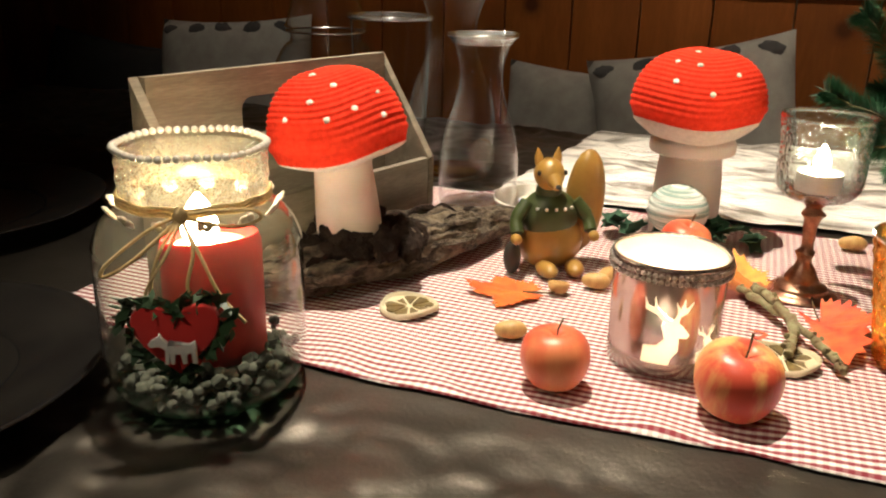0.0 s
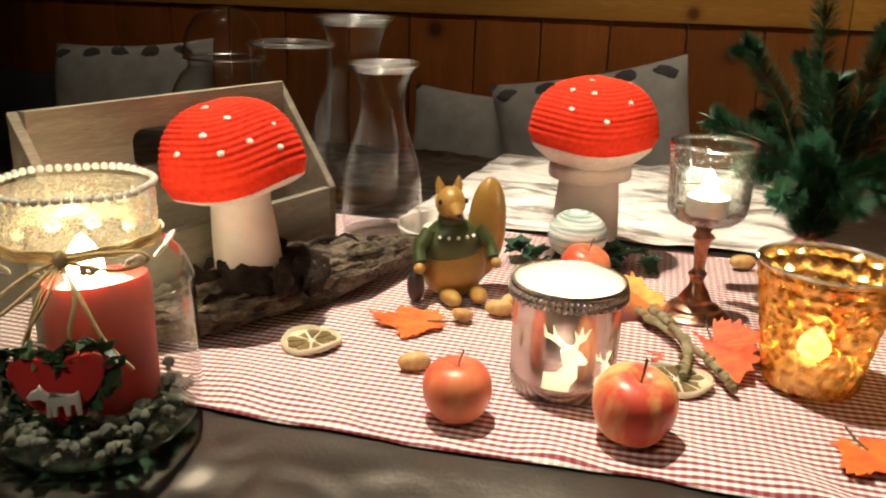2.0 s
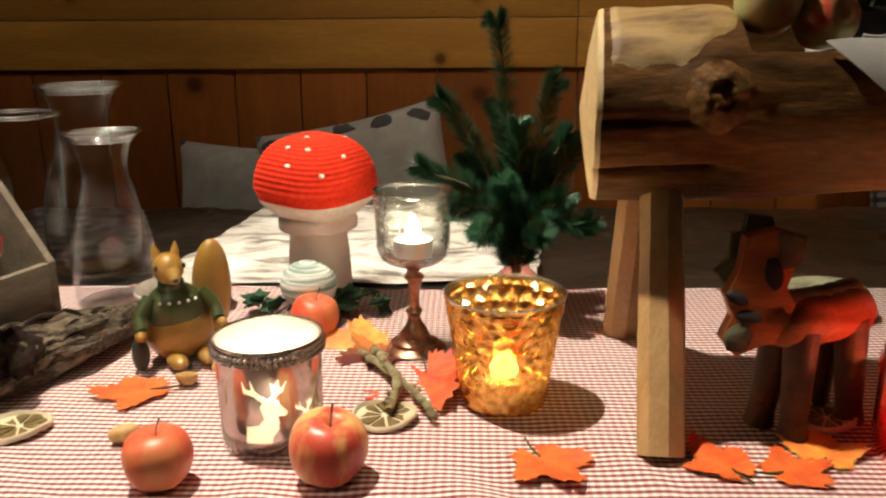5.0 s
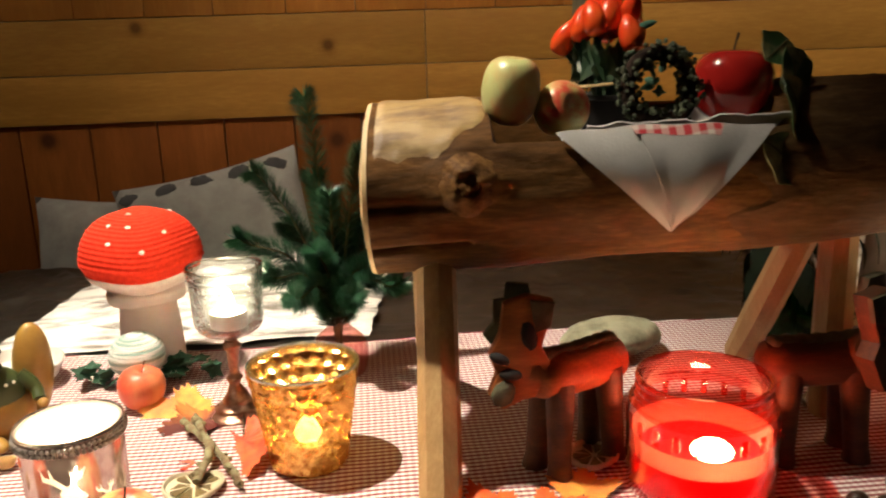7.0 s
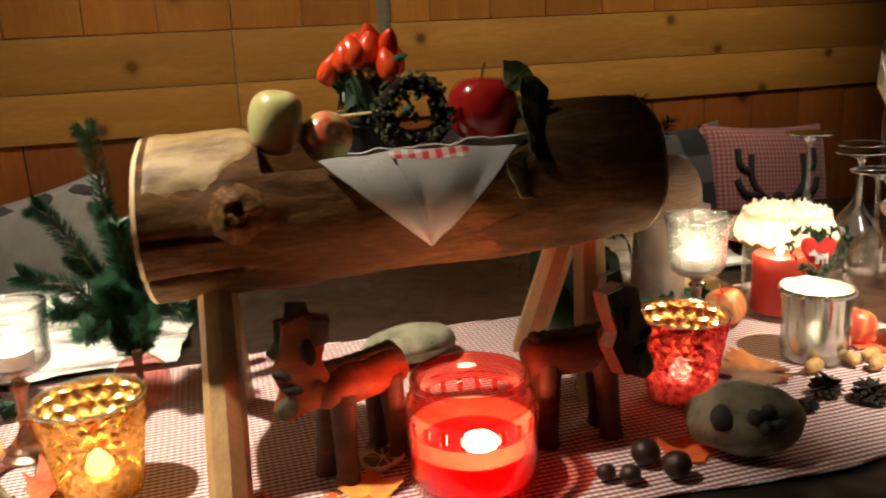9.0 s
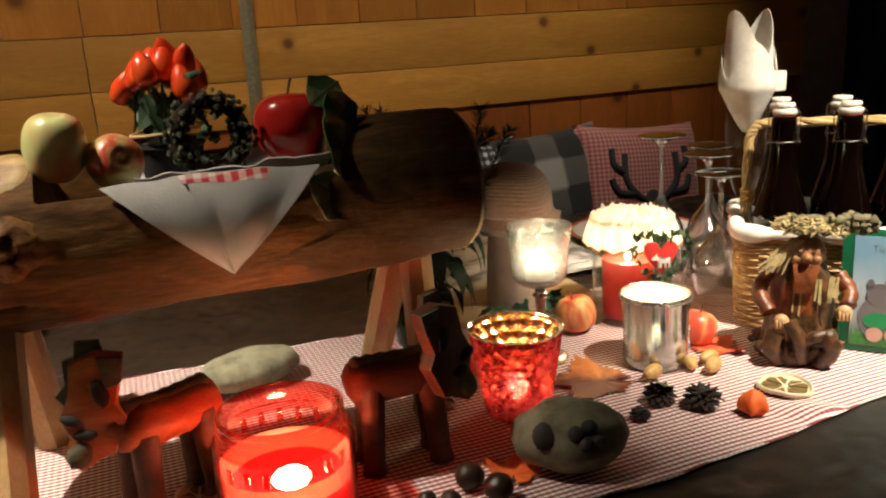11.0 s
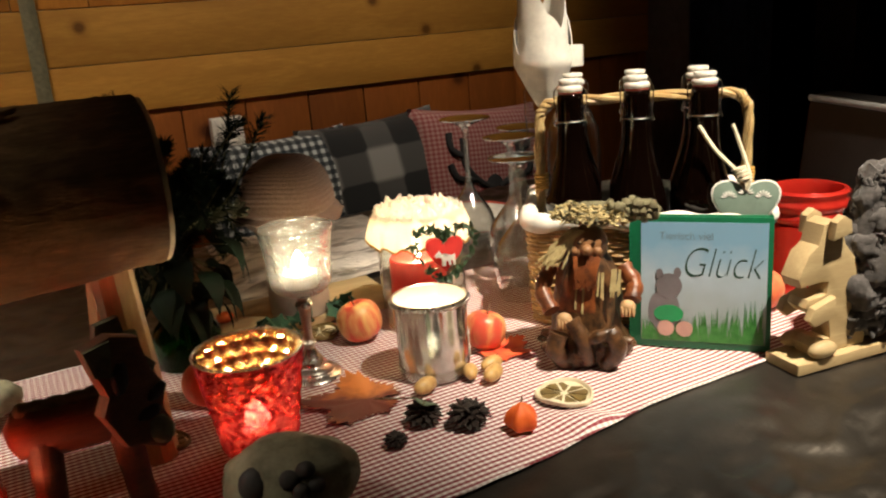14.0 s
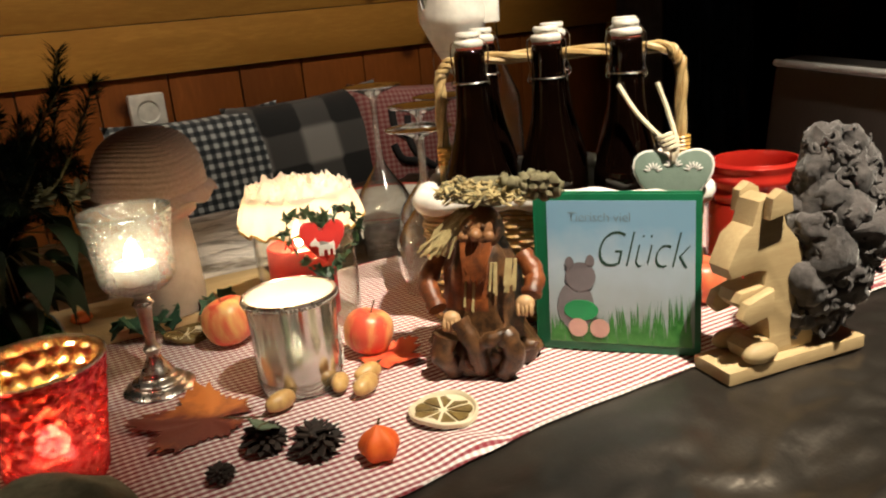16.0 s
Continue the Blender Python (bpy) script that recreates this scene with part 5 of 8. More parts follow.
part("cup", lathe(spline_profile([(0, 0.0), (0.006, 0.001), (0.0095, 0.006), (0.0095, 0.010), (0.008, 0.0095), (0.006, 0.005), (0, 0.003)], 3), 20), NUT, t)
for pts, r in ((((0.085, 0.836, 0.010), (0.100, 0.795, 0.016), (0.114, 0.755, 0.014), (0.110, 0.710, 0.010)), 0.004), (((0.072, 0.836, 0.008), (0.105, 0.785, 0.010), (0.134, 0.735, 0.009), (0.148, 0.704, 0.006)), 0.0035)):
    sp = spline(pts, 8)
    rt = random.Random(len(sp) + int(r * 1e5))
    bm = tube([p + Vector((rt.gauss(0, 0.0008), rt.gauss(0, 0.0008), RZ + rt.gauss(0, 0.0005))) for p in sp], [r * rt.uniform(0.75, 1.2) for p in sp], 8)
    for k in range(22):
        p = rt.choice(sp)
        blob(bm, (p.x + rt.gauss(0, 0.002), p.y + rt.gauss(0, 0.002), p.z + RZ + 0.003), rt.uniform(0.0015, 0.003), segs=6, rings=4, rough=0.5, seed=k)
    ob = part("twig", bm, TWIG)
    tagged(ob, "knobbly lichen-covered twig across the lime slice", "twig", "twigs")

# deer candle glass
VX, VY = 0.021, 0.686
vt = thing("deer_candle_glass", at(VX, VY, RZ), "pinkish silvered candle glass with a white stag and dark bead rim", "candle holder", "candle holders")
STAG = [(-0.62, -1.0), (-0.60, -0.55), (-0.28, -0.50), (-0.10, -0.30), (-0.20, 0.05), (-0.12, 0.16), (-0.34, 0.34), (-0.62, 0.44), (-0.66, 0.75), (-0.56, 0.54), (-0.40, 0.50), (-0.42, 0.80), (-0.32, 0.50), (-0.16, 0.36), (-0.02, 0.22), (0.10, 0.26), (0.16, 0.42), (0.10, 0.72), (0.22, 0.52), (0.30, 0.80), (0.34, 0.54), (0.52, 0.72), (0.40, 0.44), (0.24, 0.34), (0.20, 0.16), (0.34, 0.04), (0.50, -0.16), (0.44, -0.26), (0.24, -0.24), (0.26, -0.60), (0.10, -0.82), (0.06, -1.0)]
WINDOWS = (([(x, y) for x, y in STAG], 0.0280, -80, 0.042), ([(x * 0.55, y * 0.62) for x, y in STAG], 0.0235, -38, 0.031))


def cut_windows(bm):
    """Takes the film away where the motifs are left clear."""
    gone = []
    for f in bm.faces:
        c = f.calc_center_median()
        r_ = math.hypot(c.x, c.y)
        if r_ < 0.030:
            continue
        for outline, scale, azim, z0 in WINDOWS:
            d_ = (math.atan2(c.y, c.x) - radians(azim) + math.pi) % (2 * math.pi) - math.pi
            u, v = d_ * 0.040 / scale, (c.z - z0) / scale
            inside = False
            for (x0, y0), (x1, y1) in zip(outline, outline[1:] + outline[:1]):
                if (y0 > v) != (y1 > v) and u < x0 + (v - y0) / (y1 - y0) * (x1 - x0):
                    inside = not inside
            if inside:
                gone.append(f)
                break
    bmesh.ops.delete(bm, geom=gone, context="FACES")
    return bm


part("glass", cut_windows(lathe([(0, 0), (0.036, 0), (0.0385, 0.002), (0.039, 0.012)] + [(0.0395 + 0.0012 * i / 96, 0.012 + 0.072 * i / 96) for i in range(97)], 300)), MERC_SILVER, vt)
part("glass_foot", lathe([(0.0392, 0.0005), (0.0402, 0.002), (0.0404, 0.013), (0.0396, 0.014)], 56), GLASS_THICK, vt, "clear glass foot")
part("lining", cut_windows(lathe([(0.0408, 0.0845), (0.0388, 0.084)] + [(0.0388 - 0.0018 * i / 96, 0.084 - 0.074 * i / 96) for i in range(1, 97)] + [(0, 0.009)], 300)), WHITE_IN, vt, "bright pale lining")
bd = beads(0.0425, 0.080, 0.0019, 62)
beads(0.0425, 0.0755, 0.0019, 62, bd, 0.0004)
tube([(0.0415 * math.cos(2 * math.pi * i / 48), 0.0415 * math.sin(2 * math.pi * i / 48), 0.0850) for i in range(49)], 0.0012, 6, bd)
part("bead_trim", bd, DARKTRIM, vt, "dark metal bead trim")


def stag_window(name):
    """Unsilvered frosted glass that passes the candle's light."""
    m, nt, b, out = nodes_of(name)
    tr = add(nt, "ShaderNodeBsdfTranslucent", Color=(0.97, 0.96, 0.92, 1))
    df = add(nt, "ShaderNodeBsdfDiffuse", Color=(0.85, 0.83, 0.78, 1))
    mx = add(nt, "ShaderNodeMixShader", Fac=0.25)
    nt.links.new(tr.outputs[0], mx.inputs[1])
    nt.links.new(df.outputs[0], mx.inputs[2])
    nt.links.new(mx.outputs[0], out.inputs["Surface"])
    return m


STAG_CLEAR = stag_window("frosted_stag_window")


def wrapped(outline, scale, azim, z0, radius, thick=0.0008):
    """A flat motif bent round an upright glass."""
    one = slab(outline, thick)
    bmesh.ops.triangulate(one, faces=one.faces[:])
    for i in range(2):
        bmesh.ops.subdivide_edges(one, edges=one.edges[:], cuts=1)
    for v in one.verts:
        a = radians(azim) + v.co.x * scale / radius
        r = radius + v.co.z
        v.co = (r * math.cos(a), r * math.sin(a), z0 + v.co.y * scale)
    return one


part("stag_motif", wrapped(STAG, 0.0280, -80, 0.042, 0.0400), STAG_CLEAR, vt, "bright stag-shaped clear window")
part("stag_motif", wrapped([(x * 0.55, y * 0.62) for x, y in STAG], 0.0235, -38, 0.031, 0.0400), STAG_CLEAR, vt, "small white deer print")
tealight(at(VX, VY, RZ + 0.0095), "tealight burning inside the deer candle glass")
candle_light(VX, VY, RZ + 0.045, 0.9)


def goblet(name, x, y, h, r, foot_r, cup_h, cup_m, stem_m, label, swirl=False, bell=0.0):
    t = thing(name, at(x, y, RZ), label, "goblet", "candle goblets")
    s = h - cup_h
    sp = [(0, 0), (foot_r, 0), (foot_r, 0.003), (foot_r * 0.8, 0.006), (foot_r * 0.76, 0.009), (foot_r * 0.52, 0.013), (foot_r * 0.48, 0.017), (0.009, 0.026), (0.006, 0.034), (0.0085, 0.040), (0.005, 0.046), (0.0068, s - 0.018), (0.010, s - 0.012), (0.006, s - 0.006), (0.013, s), (0, s + 0.002)]

    def warp(rr, z, a):
        return rr * (1 + (0.10 * math.cos(3 * a + z * 260) if swirl and 0.02 < z < s - 0.004 else 0)), z
    part("stem", lathe(spline_profile(sp, 3), 36, warp=warp), stem_m, t, "turned metal stem and foot")
    cp = [(0, 0.001), (r * 0.55, 0.0015), (r * 0.86, 0.010), (r * 0.93, 0.022), (r * 0.94, cup_h * 0.66), (r * 1.0, cup_h), (r * 0.965, cup_h + 0.0006), (r * 0.90, cup_h * 0.66), (r * 0.88, 0.022), (r * 0.78, 0.011), (0, 0.006)]
    part("bowl_rim", lathe([(r * 0.985, h - 0.0006), (r * 1.012, h), (r * 1.012, h + 0.0016), (r * 0.975, h + 0.0014), (r * 0.985, h - 0.0006)], 56), GLASS_RIM, t, "smooth rim whitened to imitate highlights")
    part("bowl", lathe([(a * (1 - bell * (1 - min(1, b / cup_h) ** 2)), b + s) for a, b in spline_profile(cp, 3)], 48), cup_m, t, "crackled glass bowl")
    return t


goblet("candle_goblet", 0.123, 0.866, 0.160, 0.0385, 0.030, 0.072, GLASS_CRACKLE, COPPER, "crackled glass goblet on a twisted coppery stem, tealight inside", True)
tealight(at(0.123, 0.866, RZ + 0.160 - 0.072 + 0.0095), "tealight burning in the crackled goblet")
candle_light(0.123, 0.866, RZ + 0.127, 0.10)

GX, GY = 0.206, 0.747
votive("gold_candle_glass", at(GX, GY, RZ), "amber mercury-glass candle holder with a quilted pattern", 0.036, 0.0505, 0.098, MERC_GOLD, MERC_GOLD_IN, 0.0048, quilt=0.0019)
tealight(at(GX, GY, RZ + 0.0065), "tealight burning in the amber candle glass", spread=2.4)
candle_light(GX, GY, RZ + 0.034, 0.16)

# fir sprigs in a pink vase
FX, FY = 0.230, 0.955
t = thing("pink_vase", at(FX, FY, RZ), "squat pink glass bottle vase", "vase")
part("glass", lathe(spline_profile([(0, 0.002), (0.024, 0.0), (0.031, 0.006), (0.034, 0.022), (0.031, 0.040), (0.020, 0.052), (0.014, 0.058), (0.013, 0.068), (0.016, 0.073), (0.0145, 0.0735)], 3), 40), GLASS_PINK, t)
fir = thing("fir_bouquet", at(FX, FY, RZ + 0.006), "bunch of dark green fir sprigs standing in the pink vase", "fir sprigs")


def sprig(pts, length_n, seed, side=None, green=NEEDLE):
    rnd = random.Random(seed)
    sp = spline(pts, 10)
    st = part("twig", tube(sp, [0.0022 - 0.0013 * i / len(sp) for i in range(len(sp))], 6), STEMGREEN, fir)
    bm = bmesh.new()
    n = len(sp)
    for i in range(int(n * 0.22), n):
        d = (sp[min(i + 1, n - 1)] - sp[i - 1]).normalized()
        u = i / n
        for k in range(length_n):
            a = rnd.uniform(0, 2 * math.pi)
            o = d.orthogonal().normalized()
            if side:
                o = d.cross(Vector((0.2, -1.0, 0.3))).normalized() * (1 if k % 2 else -1)
                a = rnd.gauss(0, 0.55)
            o.rotate(Matrix.Rotation(a, 3, d))
            tip = (o * rnd.uniform(0.75, 1.0) + d * rnd.uniform(0.35, 0.95)).normalized() * rnd.uniform(0.018, 0.027) * (1.1 - 0.35 * u)
            p = sp[i - 1].lerp(sp[i], rnd.random())
            w = tip.cross(d).normalized() * 0.0009
            h = w.cross(tip).normalized() * 0.0004
            q = p + tip * 0.55
            vs = [bm.verts.new(v) for v in (p - w * 0.6, p + w * 0.6, q + w, p + tip, q - w, q + h)]
            bm.faces.new((vs[0], vs[1], vs[2], vs[5]))
            bm.faces.new((vs[5], vs[2], vs[3]))
            bm.faces.new((vs[0], vs[5], vs[4]))
            bm.faces.new((vs[5], vs[3], vs[4]))
    tagged(part("needles", bm, green, st, "flat dark green needles", 0), kind="stuff")


for i, (dx, dy, dz, b) in enumerate(((-0.022, 0.040, 0.312, 0.005), (-0.080, 0.020, 0.232, 0.012), (0.036, 0.010, 0.250, 0.0), (-0.100, -0.010, 0.165, 0.020), (0.088, 0.020, 0.205, 0.012), (-0.068, -0.030, 0.128, 0.022), (0.040, -0.050, 0.140, 0.015), (0.070, -0.030, 0.110, 0.022), (-0.040, -0.052, 0.108, 0.022), (0.000, 0.000, 0.205, 0.0), (0.020, -0.055, 0.105, 0.022), (-0.020, 0.050, 0.220, 0.01), (0.055, 0.050, 0.190, 0.012), (-0.052, 0.040, 0.165, 0.02), (0.024, 0.030, 0.165, 0.010), (-0.016, -0.030, 0.150, 0.012))):
    sprig(((0.002 * math.cos(i), 0.002 * math.sin(i), 0.002), (dx * 0.08, dy * 0.08, 0.066), (dx * 0.45, dy * 0.5, 0.066 + (dz - 0.066) * 0.5 + b), (dx * 0.9, dy * 0.9, dz * 0.95), (dx * 1.05, dy * 1.05, dz)), 32, 40 + i, True)

# ---- middle of the table: the log on legs ----
LA, LB = Vector((0.272, 0.776, 1.001)), Vector((0.751, 0.743, 1.016))
LR0, LR1 = 0.0765, 0.0700
TR0, TR1 = 0.22, 0.72                           # the trough's ends, as shares of the length


def log_axis(u):
    return LA.lerp(LB, u), LR0 + (LR1 - LR0) * u


def log_surface(u, a):
    """A place on the log's skin; a turns from straight down, turning to the front."""
    c, r = log_axis(u)
    k = 1 + 0.055 * fractal(u * 3.0, math.cos(a) * 1.1, math.sin(a) * 1.1, 3) + 0.012 * fractal(u * 22, math.cos(a) * 6, math.sin(a) * 6, 3)
    k += 0.16 * math.exp(-(((u - 0.17) / 0.055) ** 2 + ((a - 1.72) / 0.28) ** 2))
    k -= (0.085 * math.exp(-(((a - 1.52) / 0.035) ** 2)) + 0.075 * math.exp(-(((a - 0.98) / 0.045) ** 2)) * (u < 0.18) + 0.03 * (a < 0.98)) * max(0.0, 1 - u / 0.24) ** 0.5
    return c + Vector((0, -math.sin(a), -math.cos(a))) * r * k + Vector((0.010 * (1 - math.sin(a)) * (1 - u) ** 6, 0, 0))


log = thing("log_trestle", Matrix.Translation((0, 0, 0)), "hollowed log planter on four wooden legs, holding apples and a napkin", "log planter")


def log_pt(u, v):
    a = v * 2 * math.pi
    p = log_surface(u, a)
    c, r = log_axis(u)
    if TR0 < u < TR1 and -0.95 < a - math.pi < 0.70:
        edge = min(1, (u - TR0) / 0.025, (TR1 - u) / 0.025, (0.95 + a - math.pi) / 0.12, (0.70 - a + math.pi) / 0.12)
        p.z -= edge * (p.z - (c.z - 0.010))
    return p


part("log", sheet(170, 180, log_pt), LOGBARK, log, "brown oiled log with a knot and cracks", 60)


def bark_rest(u, v):
    """The darker bark still on the far third of the log."""
    edge = 0.66 + 0.05 * fractal(v * 9, 2.0) + 0.03 * math.sin(v * 23)
    uu = edge + u * (0.997 - edge)
    a = 0.25 + v * 3.4
    p = log_surface(uu, a)
    c, r = log_axis(uu)
    if a > 2.19 and uu < TR1 + 0.03:
        uu = TR1 + 0.03
        p = log_surface(uu, a)
        c, r = log_axis(uu)
    rim = min(1, 12 * min(u + 0.02, v, 1 - v))
    return p + (p - c).normalized() * (0.0022 * rim - 0.0004 + 0.0012 * abs(fractal(uu * 60, a * 8, 3.0, 3)))


part("bark_remnant", sheet(50, 70, bark_rest), wood("dark_log_bark", (0.15, 0.085, 0.036), (0.055, 0.030, 0.013), rings=7, stretch=(1.4, 7, 7), rough=0.75, bump=0.8, per_piece=False, spec=0.08), log, "dark brown bark left on the log")


def log_end(u, out):
    bm = bmesh.new()
    c, r = log_axis(u)
    n = 72
    rings = []
    for k, push in ((1.0, 0.0), (0.985, 0.004), (0.6, 0.0055), (0.25, 0.006)):
        ring = []
        for i in range(n):
            a = 2 * math.pi * i / n
            p = log_surface(u, a)
            ring.append(bm.verts.new(c + (p - c) * k + Vector((out * push + 0.001 * fractal(a * 4, k * 3), 0, 0))))
        rings.append(ring)
    mid = bm.verts.new(c + Vector((out * 0.006, 0, 0)))
    for a, b in zip(rings, rings[1:]):
        for i in range(n):
            bm.faces.new((a[i], a[(i + 1) % n], b[(i + 1) % n], b[i]))
    for i in range(n):
        bm.faces.new((rings[-1][i], rings[-1][(i + 1) % n], mid))
    return bm


part("cut_end", log_end(0.0, -1), PALEWOOD_X, log, "pale sawn end")
part("cut_end", log_end(1.0, 1), PALEWOOD_X, log, "pale sawn end")


def chip_pt(u, v):
    """The bare patch where the bark is peeled off near the end."""
    low = 1.98 + 0.55 * max(0.0, u - 0.55) / 0.45 + 0.05 * fractal(u * 7, 4.0) + 0.02 * math.sin(19 * u)
    a = low + v * (4.05 - low)
    uu = 0.004 + u * (0.205 + 0.012 * math.sin(9 * v))
    p = log_surface(uu, a)
    c, r = log_axis(uu)
    edge = min(1, 10 * min(u, 1 - u, v, 1 - v))
    return p + (p - c).normalized() * (0.0025 * edge - 0.001)


part("peeled_patch", sheet(60, 40, chip_pt), mat("mottled_bare_wood", (0.33, 0.215, 0.080), (0.14, 0.075, 0.027), rough=0.5, scale=16, stretch=(1, 3.4, 3.4), bump=0.5, mix=(0.42, 0.62)), log, "bare yellow wood where the bark is peeled")
kp = log_surface(0.17, 1.72)
knot = lathe([(0.027, -0.007), (0.022, -0.002), (0.018, 0.0015), (0.0150, 0.0042), (0.0125, 0.0060), (0.0105, 0.0066), (0.009, 0.0058), (0.0065, 0.0066), (0.004, 0.0074), (0, 0.0070)], 48,
             warp=lambda r, z, a: (r * (1 + 0.13 * fractal(math.cos(a) * 1.1, math.sin(a) * 1.1, r * 60, 3)), z + 0.0026 * fractal(r * math.cos(a) * 130, r * math.sin(a) * 130, 2.0, 3)))
kn = part("knot", knot, mat("knot_wood", (0.17, 0.085, 0.028), (0.050, 0.022, 0.008), rough=0.6, spec=0.08, scale=70, bump=0.5, fine=260, distance=0.002), log, "raised round knot")
kn.matrix_local = Matrix.Translation(kp + Vector((0, 0.004, 0))) @ pose(0, 0, 0, 84, 0, 0)
for foot, top in (((0.320, 0.656), (0.330, 0.748, 0.945)), ((0.337, 0.910), (0.330, 0.825, 0.945)), ((0.722, 0.770), (0.708, 0.752, 0.962)), ((0.706, 0.930), (0.712, 0.800, 0.962))):
    a, b = Vector((*foot, RZ)), Vector(top)
    bm = tube([a, a.lerp(b, 0.3), a.lerp(b, 0.7), b], [0.0185, 0.019, 0.018, 0.0175], 8)
    for v in bm.verts:
        v.co += 0.0007 * Vector((fractal(v.co.x * 60, v.co.y * 60, v.co.z * 20), fractal(v.co.y * 50, v.co.z * 20), 0))
        v.co.z = max(v.co.z, RZ - 0.0005)
    part("leg", bm, PALEWOOD, log, "pale hewn wooden leg", 30)

# what lies in the trough


def napkin_pt(u, v):
    """A corner of cloth hanging over the log's front."""
    x0, x1, xt = 0.426, 0.605, 0.521
    z_top, z_tip = 1.054, 0.969
    x = (x0 + u * (x1 - x0)) * (1 - v) + xt * v
    z = z_top + 0.004 * math.sin(u * 3) + (z_tip - z_top) * v
    c, r = log_axis((x - LA.x) / (LB.x - LA.x))
    s = min(0.98, max(-0.98, (z - c.z) / (r * 1.05)))
    y = c.y - r * 1.05 * math.sqrt(1 - s * s) - 0.0035 - 0.002 * abs(math.sin(u * 7))
    return (x, y, z + 0.0008 * math.sin(u * 20))


nap = thing("napkin", Matrix.Translation((0, 0, 0)), "pale grey napkin laid in the log, its corner hanging over", "napkin")
part("hanging_corner", sheet(40, 30, napkin_pt, 0.0012), NAPKIN, nap)


def napkin_fold(u, v):
    """The upper layer of the folded corner, its edge a step below the left one."""
    p = napkin_pt(0.36 + 0.63 * u, 0.03 + 0.80 * v)
    return (p[0], p[1] - 0.0016, p[2])


part("folded_layer", sheet(30, 24, napkin_fold, 0.0009), NAPKIN, nap, "second layer of the folded corner")


def napkin_bed(u, v):
    x = 0.454 + u * 0.171
    c, r = log_axis((x - LA.x) / (LB.x - LA.x))
    y = c.y - 0.058 + v * 0.105
    z = c.z + 0.012 + 0.040 * abs(2 * v - 1) ** 2 + 0.004 * fractal(u * 5, v * 5, 2)
    return (x, y, z)


part("folded_bed", sheet(30, 16, napkin_bed, 0.0015), NAPKIN, nap)
part("printed_strip", sheet(24, 4, lambda u, v: tuple(Vector(napkin_pt(0.34 + 0.42 * u, 0.002 + 0.075 * v + 0.03 * u * v)) + Vector((0, -0.0030, 0))), 0.0006), gingham("red_print", 0.012, (0.5, 0.03, 0.04), (0.7, 0.62, 0.55)), nap, "red and white printed edge")
tall_apple = apple("apple", 0.397, 0.738, 1.058, 0.049, APPLE_GREEN, "tall green apple with a reddish blush in the log", (6, 6, 0), False)
tall_apple.matrix_world = tall_apple.matrix_world @ Matrix.Diagonal((1, 1, 1.30, 1))
apple("apple", 0.441, 0.742, 1.048, 0.047, APPLE_BLUSH, "green and red apple lying in the log", (75, 0, 20), False)
apple("decorative_apple", 0.596, 0.752, 1.052, 0.070, APPLE_DECO, "large lacquered dark red apple in the log", (0, 0, 0))
pep = thing("pepper_plant", at(0.491, 0.790, 1.028), "small pot plant with orange-red ornamental peppers in the log", "pepper plant")
part("pot", lathe([(0, 0), (0.024, 0), (0.030, 0.045), (0.032, 0.046), (0.031, 0.050), (0.028, 0.048), (0, 0.046)], 32), BLACK, pep, "dark pot")
part("pot_ring", tube([(0.0335 * math.cos(i * 0.1571), 0.0335 * math.sin(i * 0.1571), 0.060 + 0.003 * math.cos(i * 0.157)) for i in range(41)], 0.0014, 6), TWINE, pep, "orange raffia ring")
rp = random.Random(21)
PEPPER = mat("glossy_orange_red_pepper", (0.80, 0.045, 0.014), (0.86, 0.11, 0.02), rough=0.22, scale=40, bump=0.0, coat=0.4)
leafm = bmesh.new()
fir_garland(leafm, 0.022, 60, 0.014, rp)
fir_garland(leafm, 0.012, 40, 0.014, rp)
for v in leafm.verts:
    v.co.z = 0.058 + v.co.z * 2.5 + 0.6 * abs(v.co.x)
part("foliage", leafm, LEAF_DARK, pep, "small dark leaves", 0)
for i in range(12):
    a = i * 2.4
    r = 0.008 + 0.0032 * i
    top = Vector((r * math.cos(a), r * math.sin(a) * 0.8, 0.112 - 0.0012 * i + rp.uniform(-0.006, 0.01)))
    b = part("pepper", lathe(spline_profile([(0, -0.012), (0.0075, -0.010), (0.0108, -0.001), (0.0092, 0.010), (0.0045, 0.019), (0, 0.0225)], 3), 14), PEPPER, pep)
    b.matrix_local = Matrix.Translation(top) @ pose(0, 0, 0, rp.uniform(-30, 30), rp.uniform(-30, 30), 0)
    part("pepper_stalk", tube([top + Vector((0, 0, -0.008)), top * 0.6 + Vector((0, 0, 0.02)), Vector((0, 0, 0.05))], 0.001, 5), STEMGREEN, b)
    b.children[0].matrix_parent_inverse = b.matrix_local.inverted()
hw = thing("moss_wreath", at(0.522, 0.718, 1.050, 6, 78), "small moss-covered ring wreath leaning in the log", "wreath")
wb = bmesh.new()
rw = random.Random(31)
for i in range(260):
    a = rw.uniform(0, 6.283)
    b_ = rw.uniform(0, 6.283)
    r = 0.0235 + 0.0085 * math.cos(b_) * rw.uniform(0.7, 1.1)
    blob(wb, (1.22 * r * math.cos(a), 0.036 + 1.22 * r * math.sin(a), 0.007 * math.sin(b_)), rw.uniform(0.0015, 0.003), segs=6, rings=4, rough=0.5, seed=i)
tagged(part("moss", wb, mat("grey_green_moss", (0.11, 0.125, 0.075), (0.035, 0.045, 0.025), rough=1.0, scale=120, bump=0.6), hw), kind="stuff")
tuft = bmesh.new()
